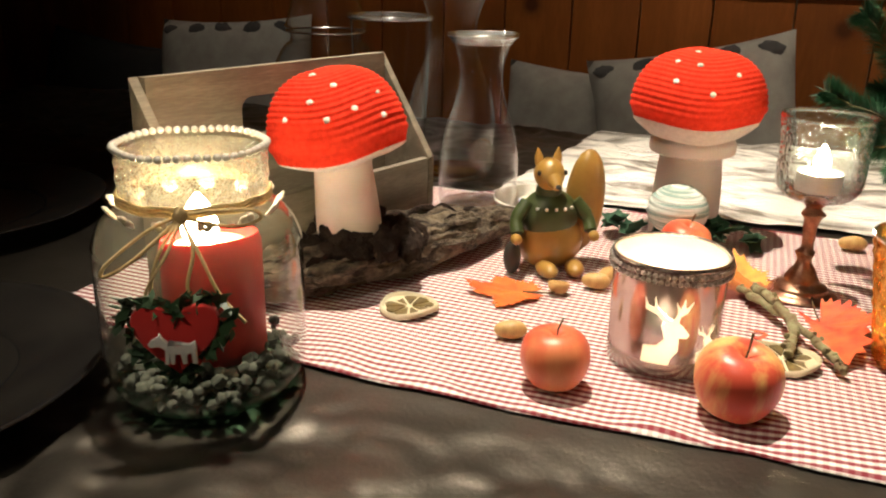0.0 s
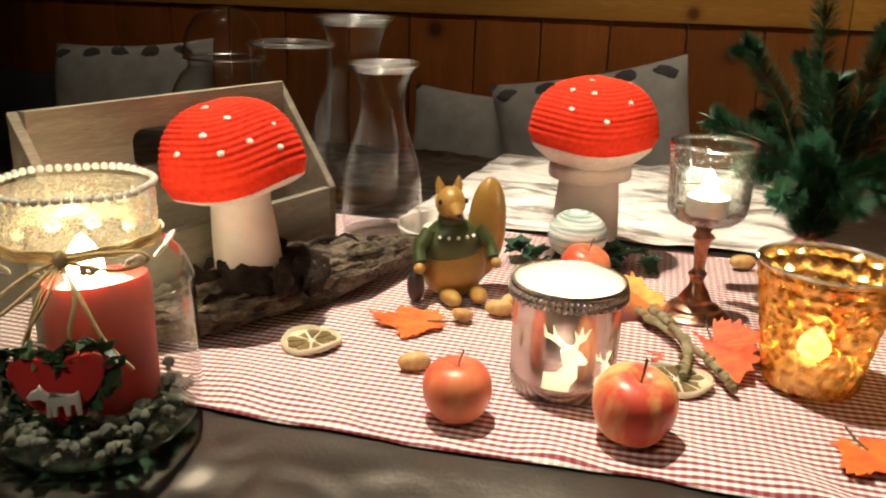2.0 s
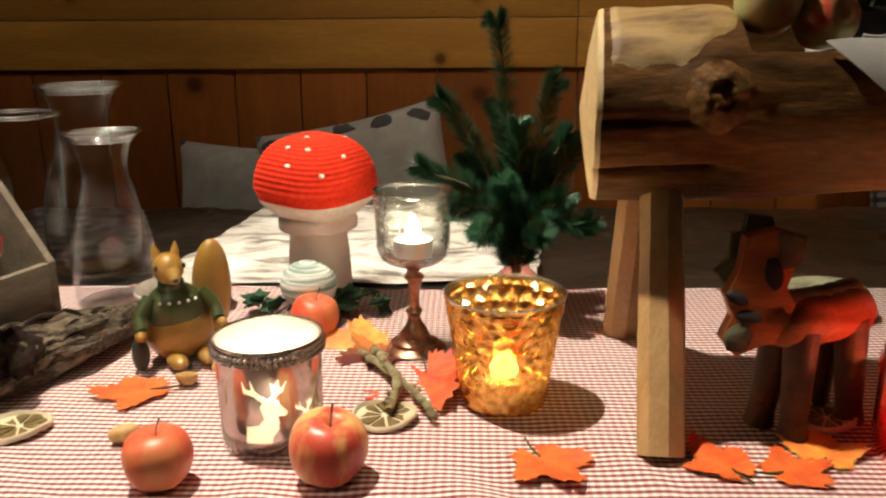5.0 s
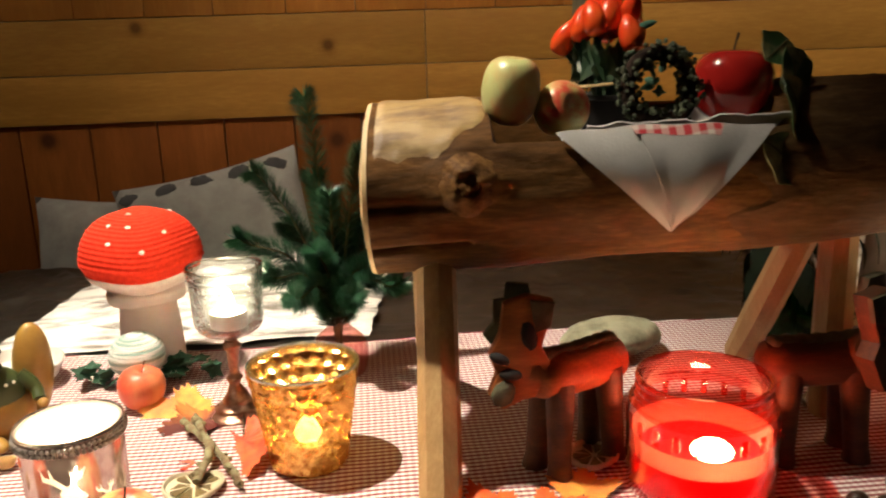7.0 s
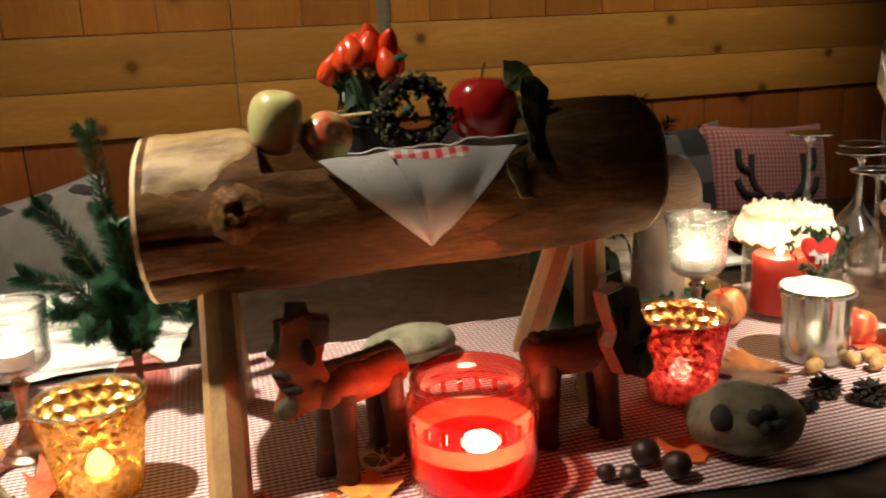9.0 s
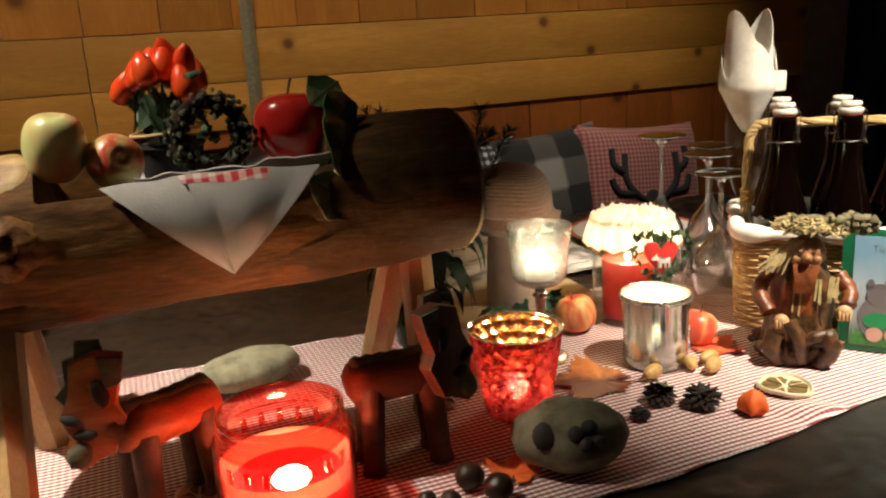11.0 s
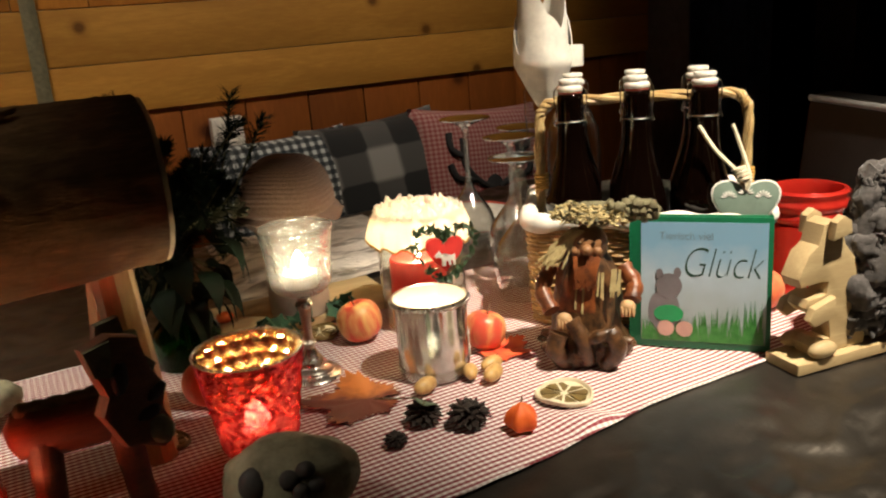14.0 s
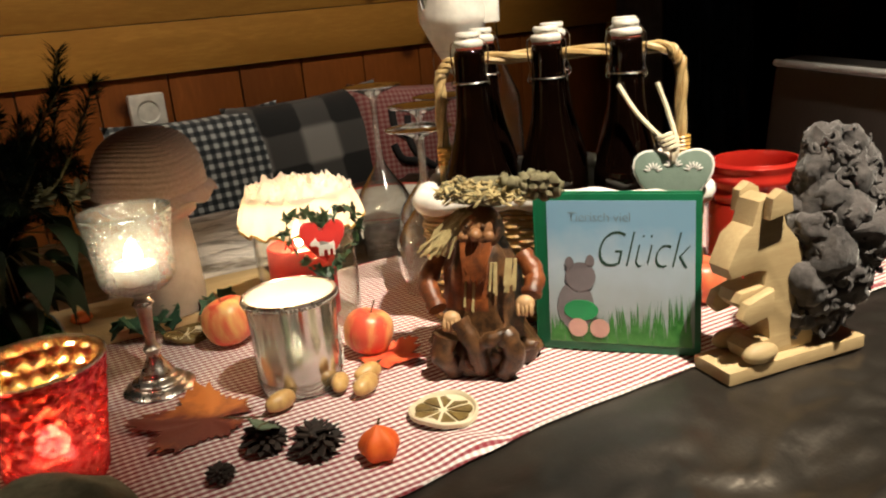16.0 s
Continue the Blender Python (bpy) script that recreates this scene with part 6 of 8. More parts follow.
for i in range(16):
    blob(tuft, (rw.gauss(0, 0.012), 0.048 + rw.gauss(0, 0.014), -0.010 + rw.gauss(0, 0.004)), (0.007, 0.0022, 0.004), (rw.uniform(0, 180), rw.uniform(0, 180), rw.uniform(0, 180)), 6, 4, rough=0.4, seed=i)
tagged(part("moss_tuft", tuft, IVY, hw, "dark green moss inside the ring"), kind="stuff")
part("ring", tube([(0.0287 * math.cos(i * 0.1571), 0.036 + 0.0287 * math.sin(i * 0.1571), 0) for i in range(41)], 0.0065, 8), BARKDARK, hw)


def big_leaf(name, x, y, z, size, material, label, rot, curl=0.3):
    def fn(u, v):
        w = math.sin(math.pi * min(1, u ** 0.8)) * 0.36
        a = (2 * v - 1)
        return ((u - 0.5) * size, a * w * size * (1 + 0.08 * math.sin(18 * u)), -curl * size * (u - 0.4) ** 2 + 0.10 * size * a * a * w + 0.02 * size * math.sin(9 * u))
    t = thing(name, pose(x, y, z, *rot), label, "leaf", "leaves")
    part("blade", sheet(20, 8, fn, 0.0008), material, t)
    part("midrib", tube([fn(i / 10, 0.5) for i in range(11)], 0.0009, 5), STEMGREEN, t)
    return t


VARIEGATED = mat("cream_edged_leaf", (0.055, 0.13, 0.050), (0.50, 0.47, 0.24), rough=0.35, scale=26, bump=0.3, mix=(0.48, 0.62))
PALE_LEAF = mat("pale_variegated_leaf", (0.40, 0.38, 0.18), (0.10, 0.14, 0.06), rough=0.6, scale=40)
big_leaf("ivy_leaf", 0.633, 0.700, 1.058, 0.078, VARIEGATED, "large dark green ivy leaf with cream patches hanging over the log", (62, 62, 20))
big_leaf("ivy_leaf", 0.628, 0.732, 1.115, 0.052, VARIEGATED, "curled cream-edged ivy leaf on the decorative apple", (50, -20, 40))
big_leaf("ivy_leaf", 0.636, 0.716, 1.088, 0.058, VARIEGATED, "twisted cream-edged ivy leaf beside the decorative apple", (74, 70, 10))
big_leaf("ivy_leaf", 0.618, 0.684, 1.024, 0.062, PALE_LEAF, "pale variegated leaf tip lying on the log", (72, 38, 10))

# wooden deer
LICHENWOOD = mat("grey_green_lichen_bark", (0.150, 0.150, 0.085), (0.060, 0.050, 0.028), rough=0.9, scale=40, bump=0.6, fine=300)
DEER_HEAD = [(0.010, 0.007), (-0.008, -0.002), (-0.020, 0.012), (-0.013, 0.030), (-0.019, 0.046), (-0.010, 0.064), (-0.006, 0.090), (0.014, 0.097), (0.036, 0.092), (0.032, 0.073), (0.026, 0.052), (0.033, 0.039), (0.020, 0.009)]
DEER_EAR = [(-0.014, 0.048), (-0.023, 0.060), (-0.014, 0.070), (-0.0135, 0.090), (-0.004, 0.091), (-0.002, 0.105), (0.017, 0.103), (0.022, 0.080), (0.004, 0.055)]


def upright(thick):
    return Matrix(((1, 0, 0, 0), (0, 0, -1, thick / 2), (0, 1, 0, 0), (0, 0, 0, 1)))


def wooden_deer(x, y, along, head, turn, flip, label, deer_wood):
    """A deer of split branch wood: round body and legs, a flat carved head turned aside."""
    t = thing("wooden_deer", at(x, y, RZ), label, "wooden deer", "wooden deer")
    d = Vector((math.cos(radians(along)), math.sin(radians(along)), 0))
    w = Vector((-d.y, d.x, 0))
    up = Vector((0, 0, 1))
    back = [d * k + up * (0.092 + h) for k, h in ((-0.020, 0.004), (-0.014, 0.003), (0.004, 0.0), (0.032, -0.002), (0.060, -0.002), (0.078, -0.002), (0.084, -0.003))]
    bm = tube(back, [0.008, 0.019, 0.0225, 0.0215, 0.0225, 0.019, 0.009], 20)
    for v in bm.verts:
        v.co += 0.0016 * Vector((0, fractal(v.co.x * 30, v.co.z * 60, 1.0), fractal(v.co.x * 40, v.co.y * 60, 3.0)))
    part("body", bm, deer_wood, t, "rounded stained wooden body")
    ridge = [p + up * (0.0160 if 0 < i < 6 else 0.008) for i, p in enumerate(back)][1:-1]
    part("bark_back", tube(spline(ridge, 4), [0.003] + [0.0095 + 0.001 * math.sin(3 * i) for i in range(15)] + [0.003], 12), LICHENWOOD, t, "strip of greyish bark along the back")
    for k, lean in ((0.002, -0.006), (0.060, 0.004)):
        for side in (-1, 1):
            foot, top = d * (k + lean) + w * side * 0.016, d * k + w * side * 0.010 + up * 0.088
            leg = tube([foot, foot.lerp(top, 0.15), foot.lerp(top, 0.5), top], [0.0125, 0.0105, 0.0115, 0.0135], 10)
            for v in leg.verts:
                v.co.z = max(v.co.z, 0.0002)
            part("leg", leg, DEERWOOD_DARKENED, t, "short dark hewn wooden leg", 40)
    s = -1 if flip else 1
    m = Matrix.Translation(Vector(head) - Vector((x, y, RZ))) @ pose(0, 0, 0, -6, 0, turn)
    centre = m @ Vector((s * 0.012, 0.010, 0.040))
    part("neck", tube([back[2], back[1].lerp(centre, 0.5), centre], [0.021, 0.018, 0.013], 14), deer_wood, t, "thick wooden neck")
    part("head", slab([(s * a, b) for a, b in DEER_HEAD], 0.020, 0.004, m @ upright(0.020)), deer_wood, t, "flat carved head", 40)
    part("ear", slab([(s * a, b) for a, b in DEER_EAR], 0.011, 0.002, m @ Matrix.Translation((0, 0.014, 0)) @ upright(0.011)), LICHENWOOD, t, "grey-green stepped ear piece", 30)
    part("ear", slab([(s * a, b) for a, b in ((0.020, 0.066), (0.016, 0.094), (0.037, 0.091), (0.033, 0.070))], 0.006, 0.0015, m @ Matrix.Translation((0, -0.009, 0)) @ upright(0.006)), LICHENWOOD, t, "grey-green ear tip", 30)
    for name, u, v_, r, rot, mm, lab in (("ear_patch", 0.0150, 0.0630, (0.0068, 0.003, 0.0125), -14, BLACK, "black inner ear"), ("brow_band", -0.0100, 0.0440, (0.0095, 0.003, 0.0048), 28, BLACK, "black painted brow"), ("nose_band", -0.0010, 0.0300, (0.0100, 0.003, 0.0050), 8, BLACK, "black painted nose band"), ("muzzle", -0.0075, 0.0135, (0.0100, 0.004, 0.0120), 25, LICHENWOOD, "grey-green muzzle")):
        b = blob(bmesh.new(), (s * u, -0.0100, v_), r, (0, s * rot, 0), 14, 8, rough=0.2, seed=u)
        bmesh.ops.transform(b, matrix=m, verts=b.verts)
        part(name, b, mm, t, lab)
    return t


# The two tones imitate a candle-lit deer and a shaded one.
wooden_deer(0.422, 0.697, 30, (0.386, 0.688, 0.824), -6, False, "stained wooden deer, orange raised to imitate candle light, with grey-green bark ears, under the log", DEERWOOD_LIT)
wooden_deer(0.692, 0.690, 176, (0.704, 0.648, 0.826), 16, True, "wooden deer darkened to imitate shade, with grey-green bark ears, under the log", DEERWOOD_DARKENED)

# red jar candle
RJ = (0.540, 0.652)
rj = thing("jar_candle", at(*RJ, RZ) @ Matrix.Diagonal((1.13, 1.13, 1.0, 1)), "red glass jar candle, burning", "jar candle")
part("glass", lathe(spline_profile([(0, 0.002), (0.046, 0), (0.052, 0.004), (0.054, 0.014), (0.054, 0.074), (0.051, 0.080), (0.049, 0.083), (0.050, 0.086), (0.048, 0.089), (0.049, 0.092), (0.0475, 0.095), (0.049, 0.100), (0.0475, 0.103), (0.045, 0.100), (0.0455, 0.085), (0.049, 0.074)], 3), 72), GLASS_RED, rj, "ruby glass with a threaded neck")
part("wax", lathe([(0, 0.006), (0.048, 0.006), (0.0515, 0.012), (0.0515, 0.030), (0.0512, 0.0375), (0.0440, 0.0365), (0.0435, 0.020), (0, 0.018)], 56), WAX_LIT, rj, "half-burnt red wax with a hollow round the wick")
for k in range(22):
    a = 2 * math.pi * k / 22
    rib = part("glass_rib", box(0.0050, 0.0012, 0.013, (0, 0, 0.066), bevel=0.0005), GLASS_RED, rj)
    rib.matrix_local = pose(0.0543 * math.cos(a), 0.0543 * math.sin(a), 0, 0, 0, math.degrees(a) + 90)
# Pale band added where the candle's glow is brightest.
part("molten_wax", lathe([(0.0512, 0.0377), (0.0510, 0.0545), (0.0470, 0.0515), (0.0445, 0.0367)], 56), WAX_PINK_GLOW, rj, "thin wax rim coloured pale pink to imitate candle glow")
part("wick_stand", lathe([(0, 0.018), (0.006, 0.018), (0.003, 0.026), (0, 0.045)], 16), WAX_LIT, rj)
# Flame flattened and widened to imitate the hot glow at the wax line.
flame(rj, (0.0, -0.020, 0.040), 1.1, FLAME_RED).scale = (4.4, 4.4, 0.80)
candle_light(RJ[0], RJ[1] - 0.014, RZ + 0.050, 0.75, (1.0, 0.30, 0.08))
citrus_slice("lime_slice", 0.466, 0.712, 0.047, "dried lime slice beside the deer's feet", 0)
citrus_slice("lime_slice", 0.730, 0.782, 0.046, "brown dried citrus slice near the pink candle glass", 0, peel=PULP)
maple("maple_leaf", 0.405, 0.632, 0.050, LEAF_ORANGE, "orange maple leaf beside the jar candle", 20, 0.008)
maple("maple_leaf", 0.742, 0.612, 0.050, LEAF_ORANGE, "orange leaf under the grey stone", 60, 0.012)
maple("maple_leaf", 0.441, 0.655, 0.055, LEAF_YELLOW, "yellow-orange maple leaf beside the jar candle", 75, 0.010)


def stone(name, x, y, size, label, seed, turn=0, extra=()):
    t = thing(name, at(x, y, RZ, turn), label, "stone", "stones")
    bm = bmesh.new()
    blob(bm, (0, 0, size[2] * 0.94), size, segs=36, rings=22, rough=0.10, seed=seed)
    low = min(v.co.z for v in bm.verts)
    for v in bm.verts:
        v.co.z -= low
    part("body", bm, STONE, t)
    for i, (px, py, pz, r) in enumerate(extra):
        b = bmesh.new()
        blob(b, (px, py, pz), r, rot=(60, 0, 0), rough=0.15, seed=i, segs=14)
        part("pebble", b, STONE_DARK, t, "dark pebble glued on")
    return t


stone("grey_stone", 0.797, 0.602, (0.056, 0.036, 0.034), "smooth grey-green stone with dark pebbles stuck on it", 3.3, -22, ((-0.026, -0.025, 0.046, (0.012, 0.013, 0.006)), (0.002, -0.029, 0.048, (0.009, 0.008, 0.006)), (0.014, -0.026, 0.053, (0.008, 0.007, 0.006)), (0.010, -0.034, 0.040, (0.007, 0.007, 0.006)), (0.022, -0.031, 0.042, (0.007, 0.006, 0.006))))
stone("grey_stone", 0.556, 0.955, (0.066, 0.040, 0.022), "flat grey-green stone behind the wooden deer", 9.1, 12)
for x, y, r in ((0.697, 0.612, 0.014), (0.712, 0.582, 0.014), (0.668, 0.588, 0.010), (0.650, 0.600, 0.009)):
    b = bmesh.new()
    blob(b, (0, 0, r * 0.9), (r, r * 0.95, r * 0.9), segs=18, rings=12, rough=0.08, seed=x * 50)
    ob = part("chestnut", b, mat("dark_chestnut", (0.03, 0.015, 0.01), (0.05, 0.025, 0.012), rough=0.4), None)
    ob.matrix_world = at(x, y, RZ)
    tagged(ob, "small dark brown chestnut on the runner", "chestnut", "chestnuts")

# green bottle vase with foliage
t = thing("green_bottle", at(0.800, 0.985, RZ), "dark green glass bottle used as a vase", "bottle")
part("glass", lathe(spline_profile([(0, 0.002), (0.036, 0), (0.041, 0.006), (0.042, 0.030), (0.034, 0.048), (0.016, 0.066), (0.012, 0.085), (0.012, 0.120), (0.0145, 0.122), (0.0125, 0.124)], 3), 40), glass("deep_green_glass", (0.06, 0.22, 0.08), gloss=1.4, milk=0.1, milk_tint=(0.03, 0.12, 0.04)), t)
# Needles, leaves and blossoms here carry the shade in their colours.
fir = thing("foliage_bunch", at(0.800, 0.985, RZ + 0.01), "bunch of evergreen twigs in the green bottle, darkened to imitate shade", "foliage")
for i in range(34):
    a = i * 2.4
    r = 0.060 + 0.008 * (i % 9)
    sprig(((0.001, 0, 0.004), (0.004 * math.cos(a), 0.004 * math.sin(a), 0.122), (0.6 * r * math.cos(a), 0.6 * r * math.sin(a), 0.16 + 0.012 * (i % 6)), (r * math.cos(a), r * math.sin(a), 0.12 + 0.030 * (i % 7))), 20, 80 + i, None, NEEDLE_SHADED)
for i in range(30):
    a, rr, zz = i * 2.4, 0.050 + 0.002 * (i % 20), 0.055 + 0.0045 * (i % 22)
    fx, fy = 0.800 + rr * math.cos(a), 0.985 + rr * math.sin(a)
    leaf = part("leaf", sheet(10, 6, lambda u, v: ((u - 0.5) * 0.052, (2 * v - 1) * 0.016 * math.sin(math.pi * min(1, u ** 0.8 + 0.02)), -0.016 * (u - 0.3) ** 2 * 4), 0.0006), LEAF_SHADED, fir)
    leaf.matrix_local = Matrix.Translation((rr * math.cos(a), rr * math.sin(a), zz)) @ pose(0, 0, 0, 20 * math.sin(i), 30, math.degrees(a))
    part("leaf_stalk", tube([(rr * math.cos(a) * 0.8, rr * math.sin(a) * 0.8, zz), (0.3 * rr * math.cos(a), 0.3 * rr * math.sin(a), max(0.115, zz)), (0, 0, 0.105)], 0.0009, 5), STEMGREEN, fir)
for dx, dy, dz in ((0.045, -0.030, 0.165), (0.080, -0.004, 0.160)):
    bl = bmesh.new()
    for k in range(14):
        a = k * 2.4
        blob(bl, (0.0065 * math.cos(a), 0.0065 * math.sin(a), 0.003 * (k % 3)), (0.009, 0.0035, 0.0022), (0, -25 - 12 * (k % 3), math.degrees(a)), 8, 5)
    b = part("blossom", bl, mat("dimmed_cream_blossom", (0.10, 0.10, 0.06), rough=0.8), fir, "small cream blossom, dimmed to imitate shade")
    b.matrix_local = Matrix.Translation((dx, dy, dz)) @ pose(0, 0, 0, 50, 0, 30)

# ---- right end of the table ----
PX, PY = 0.808, 0.728
votive("pink_candle_glass", at(PX, PY, RZ), "pink mercury-glass candle holder with a gold quilted lining", 0.036, 0.0505, 0.098, MERC_PINK, MERC_GOLD_IN, 0.0048, quilt=0.0019)
tealight(at(PX, PY, RZ + 0.0065), "tealight burning in the pink candle glass", spread=2.4)
candle_light(PX, PY, RZ + 0.034, 0.09)
SX, SY = 1.018, 0.767
sv = thing("silver_candle_glass", at(SX, SY, RZ), "silvered candle glass with a beaded rim", "candle holder", "candle holders")
part("glass", lathe([(0, 0), (0.034, 0), (0.0375, 0.002), (0.038, 0.012)] + [(0.0385 + 0.003 * (i / 10) ** 3, 0.012 + 0.076 * i / 10) for i in range(11)], 56), MERC_STEEL, sv)
part("glass_foot", lathe([(0.0382, 0.0005), (0.0392, 0.002), (0.0394, 0.013), (0.0386, 0.014)], 56), GLASS_THICK, sv, "clear glass foot")
part("lining", lathe([(0.0412, 0.0885), (0.0390, 0.088), (0.0372, 0.06), (0.036, 0.010), (0, 0.009)], 48), WHITE_IN, sv, "bright pale lining")
bd = beads(0.0425, 0.0850, 0.0018, 64)
tube([(0.0415 * math.cos(2 * math.pi * i / 48), 0.0415 * math.sin(2 * math.pi * i / 48), 0.0885) for i in range(49)], 0.0012, 6, bd)
part("bead_trim", bd, SILVER, sv, "silver bead trim")
part("stag_motif", wrapped(STAG, 0.018, -20, 0.034, 0.0400), WHITEPRINT, sv, "white stag print")
tealight(at(SX, SY, RZ + 0.0095), "tealight burning inside the silvered candle glass")
candle_light(SX, SY, RZ + 0.045, 0.6)
goblet("candle_goblet", 0.905, 0.848, 0.170, 0.0405, 0.031, 0.074, glass("mottled_silver_glass", (0.88, 0.90, 0.90), 0.10, 1.0, 300, 3.4, 1.5, 0.10, (0.85, 0.84, 0.80)), SILVER, "silvered goblet on a turned metal stem, tealight inside", bell=0.10)
tealight(at(0.905, 0.848, RZ + 0.170 - 0.074 + 0.0095), "tealight burning in the silvered goblet", spread=1.5)
candle_light(0.905, 0.848, RZ + 0.140, 0.11)
apple("apple", 0.992, 0.907, RZ, 0.055, APPLE_STRIPE, "red and yellow apple on the runner", (12, 8, 200))
apple("apple", 1.097, 0.787, RZ, 0.049, APPLE_STRIPE, "red and yellow apple beside the silvered glass", (6, 14, 20))
apple("apple", 0.790, 0.852, RZ, 0.050, APPLE_RED, "dark red apple behind the pink candle glass", (5, 5, 60))
apple("apple", 1.430, 0.672, RZ, 0.052, APPLE_RED, "red apple behind the book", (5, -5, 10))
maple("maple_leaf", 0.927, 0.748, 0.098, LEAF_BROWN_SHADE, "large brown and orange maple leaf, part darkened to imitate a shadow", 150, 0.012)
maple("maple_leaf", 1.100, 0.760, 0.060, LEAF_RED, "small red maple leaf by the apple", 20, 0.010)
citrus_slice("lime_slice", 1.091, 0.631, 0.058, "dried lime slice near the edge of the runner", 30)
citrus_slice("orange_slice", 0.955, 0.955, 0.048, "dark dried orange slice behind the goblet", 30, peel=PULP)
nut("acorn", 0.984, 0.726, 0.030, 20)
nut("acorn", 1.040, 0.727, 0.027, 60)
nut("acorn", 1.056, 0.707, 0.030, 30)
nut("acorn", 1.069, 0.730, 0.028, 10)
nut("acorn", 0.812, 0.835, 0.028, 50)


def husk(x, y, size, label, seed):
    """A dark open beech husk or cone of many curled scales."""
    rnd = random.Random(seed)
    bm = bmesh.new()
    for i in range(46):
        a, h = i * 2.4, i / 46
        r = size * (0.42 + 0.3 * math.sin(math.pi * h))
        m = pose(r * math.cos(a) * (1 - 0.4 * h), r * math.sin(a) * (1 - 0.4 * h), size * (0.16 + 0.62 * h), rnd.uniform(-40, 40), 40 - 70 * h, math.degrees(a))
        s = size * rnd.uniform(0.20, 0.32)
        slab([(-0.5 * s, -0.3 * s), (0.3 * s, -0.5 * s), (s, 0), (0.3 * s, 0.5 * s), (-0.5 * s, 0.3 * s)], 0.0014, 0, m, bm)
    blob(bm, (0, 0, size * 0.42), (size * 0.42, size * 0.42, size * 0.40), rough=0.3, seed=seed)
    low = min(v.co.z for v in bm.verts)
    ob = thing("seed_husk", at(x, y, RZ - low), label, "seed husk", "seed husks")
    tagged(part("husk", bm, CONE, ob), kind="stuff")
    return ob


husk(0.984, 0.640, 0.026, "dark open seed husk on the runner", 5)
husk(0.951, 0.670, 0.023, "dark seed husk with a grey-green leaf on top", 6)
husk(0.910, 0.648, 0.014, "tiny dark star-shaped seed husk", 7)
big_leaf("dry_leaf", 0.953, 0.668, RZ + 0.024, 0.034, mat("grey_green_dry_leaf", (0.16, 0.22, 0.13), (0.12, 0.16, 0.10), rough=0.8), "grey-green dry leaf curled over a husk", (20, 20, 60))
ph = thing("physalis", at(1.020, 0.603, RZ), "orange papery physalis lantern", "physalis")
part("husk", lathe(spline_profile([(0, 0.0), (0.009, 0.001), (0.0145, 0.008), (0.012, 0.018), (0.005, 0.025), (0, 0.028)], 3), 30, warp=lambda r, z, a: (r * (1 + 0.16 * math.cos(5 * a)), z)), mat("papery_orange_husk", (0.85, 0.16, 0.02), (0.75, 0.09, 0.015), rough=0.6, scale=60, sub=0.1), ph)
part("stalk", tube([(0, 0, 0.026), (0.003, 0.002, 0.032)], 0.0009, 5), STEM, ph)

# brown toadstool on a pale board
brd = thing("wooden_board", at(0.957, 1.052, RZ, -3), "pale rough wooden board under the brown toadstool", "board")
part("board", box(0.26, 0.125, 0.012, (0, 0, 0.006), bevel=0.002), PALEWOOD_X, brd, smooth=30)
mushroom("toadstool", at(0.957, 1.025, RZ + 0.012), "beige-brown knitted toadstool on a padded pale stem", 0.061, 0.068, 0.037, 0.141, YARN_BROWN, flange=False, stem_m=mat("greyish_felt", (0.34, 0.28, 0.24), rough=0.9), brim=0.009)
ivy(0.925, 0.985, 14, 0.035, 3)
ivy(1.005, 0.995, 10, 0.028, 4)
pet = bmesh.new()
blob(pet, (0, 0, 0.007), (0.012, 0.010, 0.007), rough=0.3)
ob = part("orange_petal", pet, LEAF_ORANGE)
ob.matrix_world = at(0.862, 1.052, RZ + 0.012)
tagged(ob, "small orange dried petal on the board", "petal")

# lace-covered jar with candle
J2 = (1.088, 0.915)
j2 = thing("lace_jar", at(*J2, RZ) @ Matrix.Diagonal((1, 1, 1.10, 1)), "glass jar with a lace-trimmed mouth and a heart wreath", "glass jar")
part("glass", lathe(spline_profile([(0, 0.003), (0.046, 0.0), (0.052, 0.006), (0.054, 0.03), (0.054, 0.10), (0.050, 0.112), (0.049, 0.128), (0.051, 0.130)], 3), 48), GLASS_THICK, j2)
rl = random.Random(44)
lb = lathe([(0.048, 0.128), (0.054, 0.134), (0.058, 0.130), (0.062, 0.120), (0.064, 0.108), (0.0655, 0.100)], 96, warp=lambda r, z, a: (r + 0.003 * math.cos(16 * a) * (0.134 - z) / 0.03, z + (0.0035 * math.cos(16 * a) if z < 0.112 else 0)))
bmesh.ops.solidify(lb, geom=lb.faces[:], thickness=0.001)
part("lace_cover", lb, LACE_SOFT, j2, "cream lace skirt round the mouth")
tb_ = tube([(0.0655 * math.cos(i * 0.0654) * (1 + 0.045 * math.cos(16 * i * 0.0654)), 0.0655 * math.sin(i * 0.0654) * (1 + 0.045 * math.cos(16 * i * 0.0654)), 0.100 + 0.0035 * math.cos(16 * i * 0.0654)) for i in range(97)], 0.0012, 5)
part("gold_cord", tb_, mat("gold_cord", (0.45, 0.28, 0.06), rough=0.4, metal=0.6), j2, "gold cord edging")


def ruffle_pt(u, v):
    """Crinkled lace over the mouth of the jar, its edge standing in small points."""
    a, r = 2 * math.pi * u, 0.058 * v
    x, y = r * math.cos(a), r * math.sin(a)
    lift = 0.0085 * fractal(x * 75, y * 75, 4.0, 3) + 0.006 * abs(fractal(x * 150, y * 150, 8.0, 2))
    return (x, y, 0.137 + lift - 0.012 * max(0, v - 0.75) / 0.25 + 0.0055 * abs(math.sin(11 * a + 3 * math.sin(2 * a))) * v ** 6)


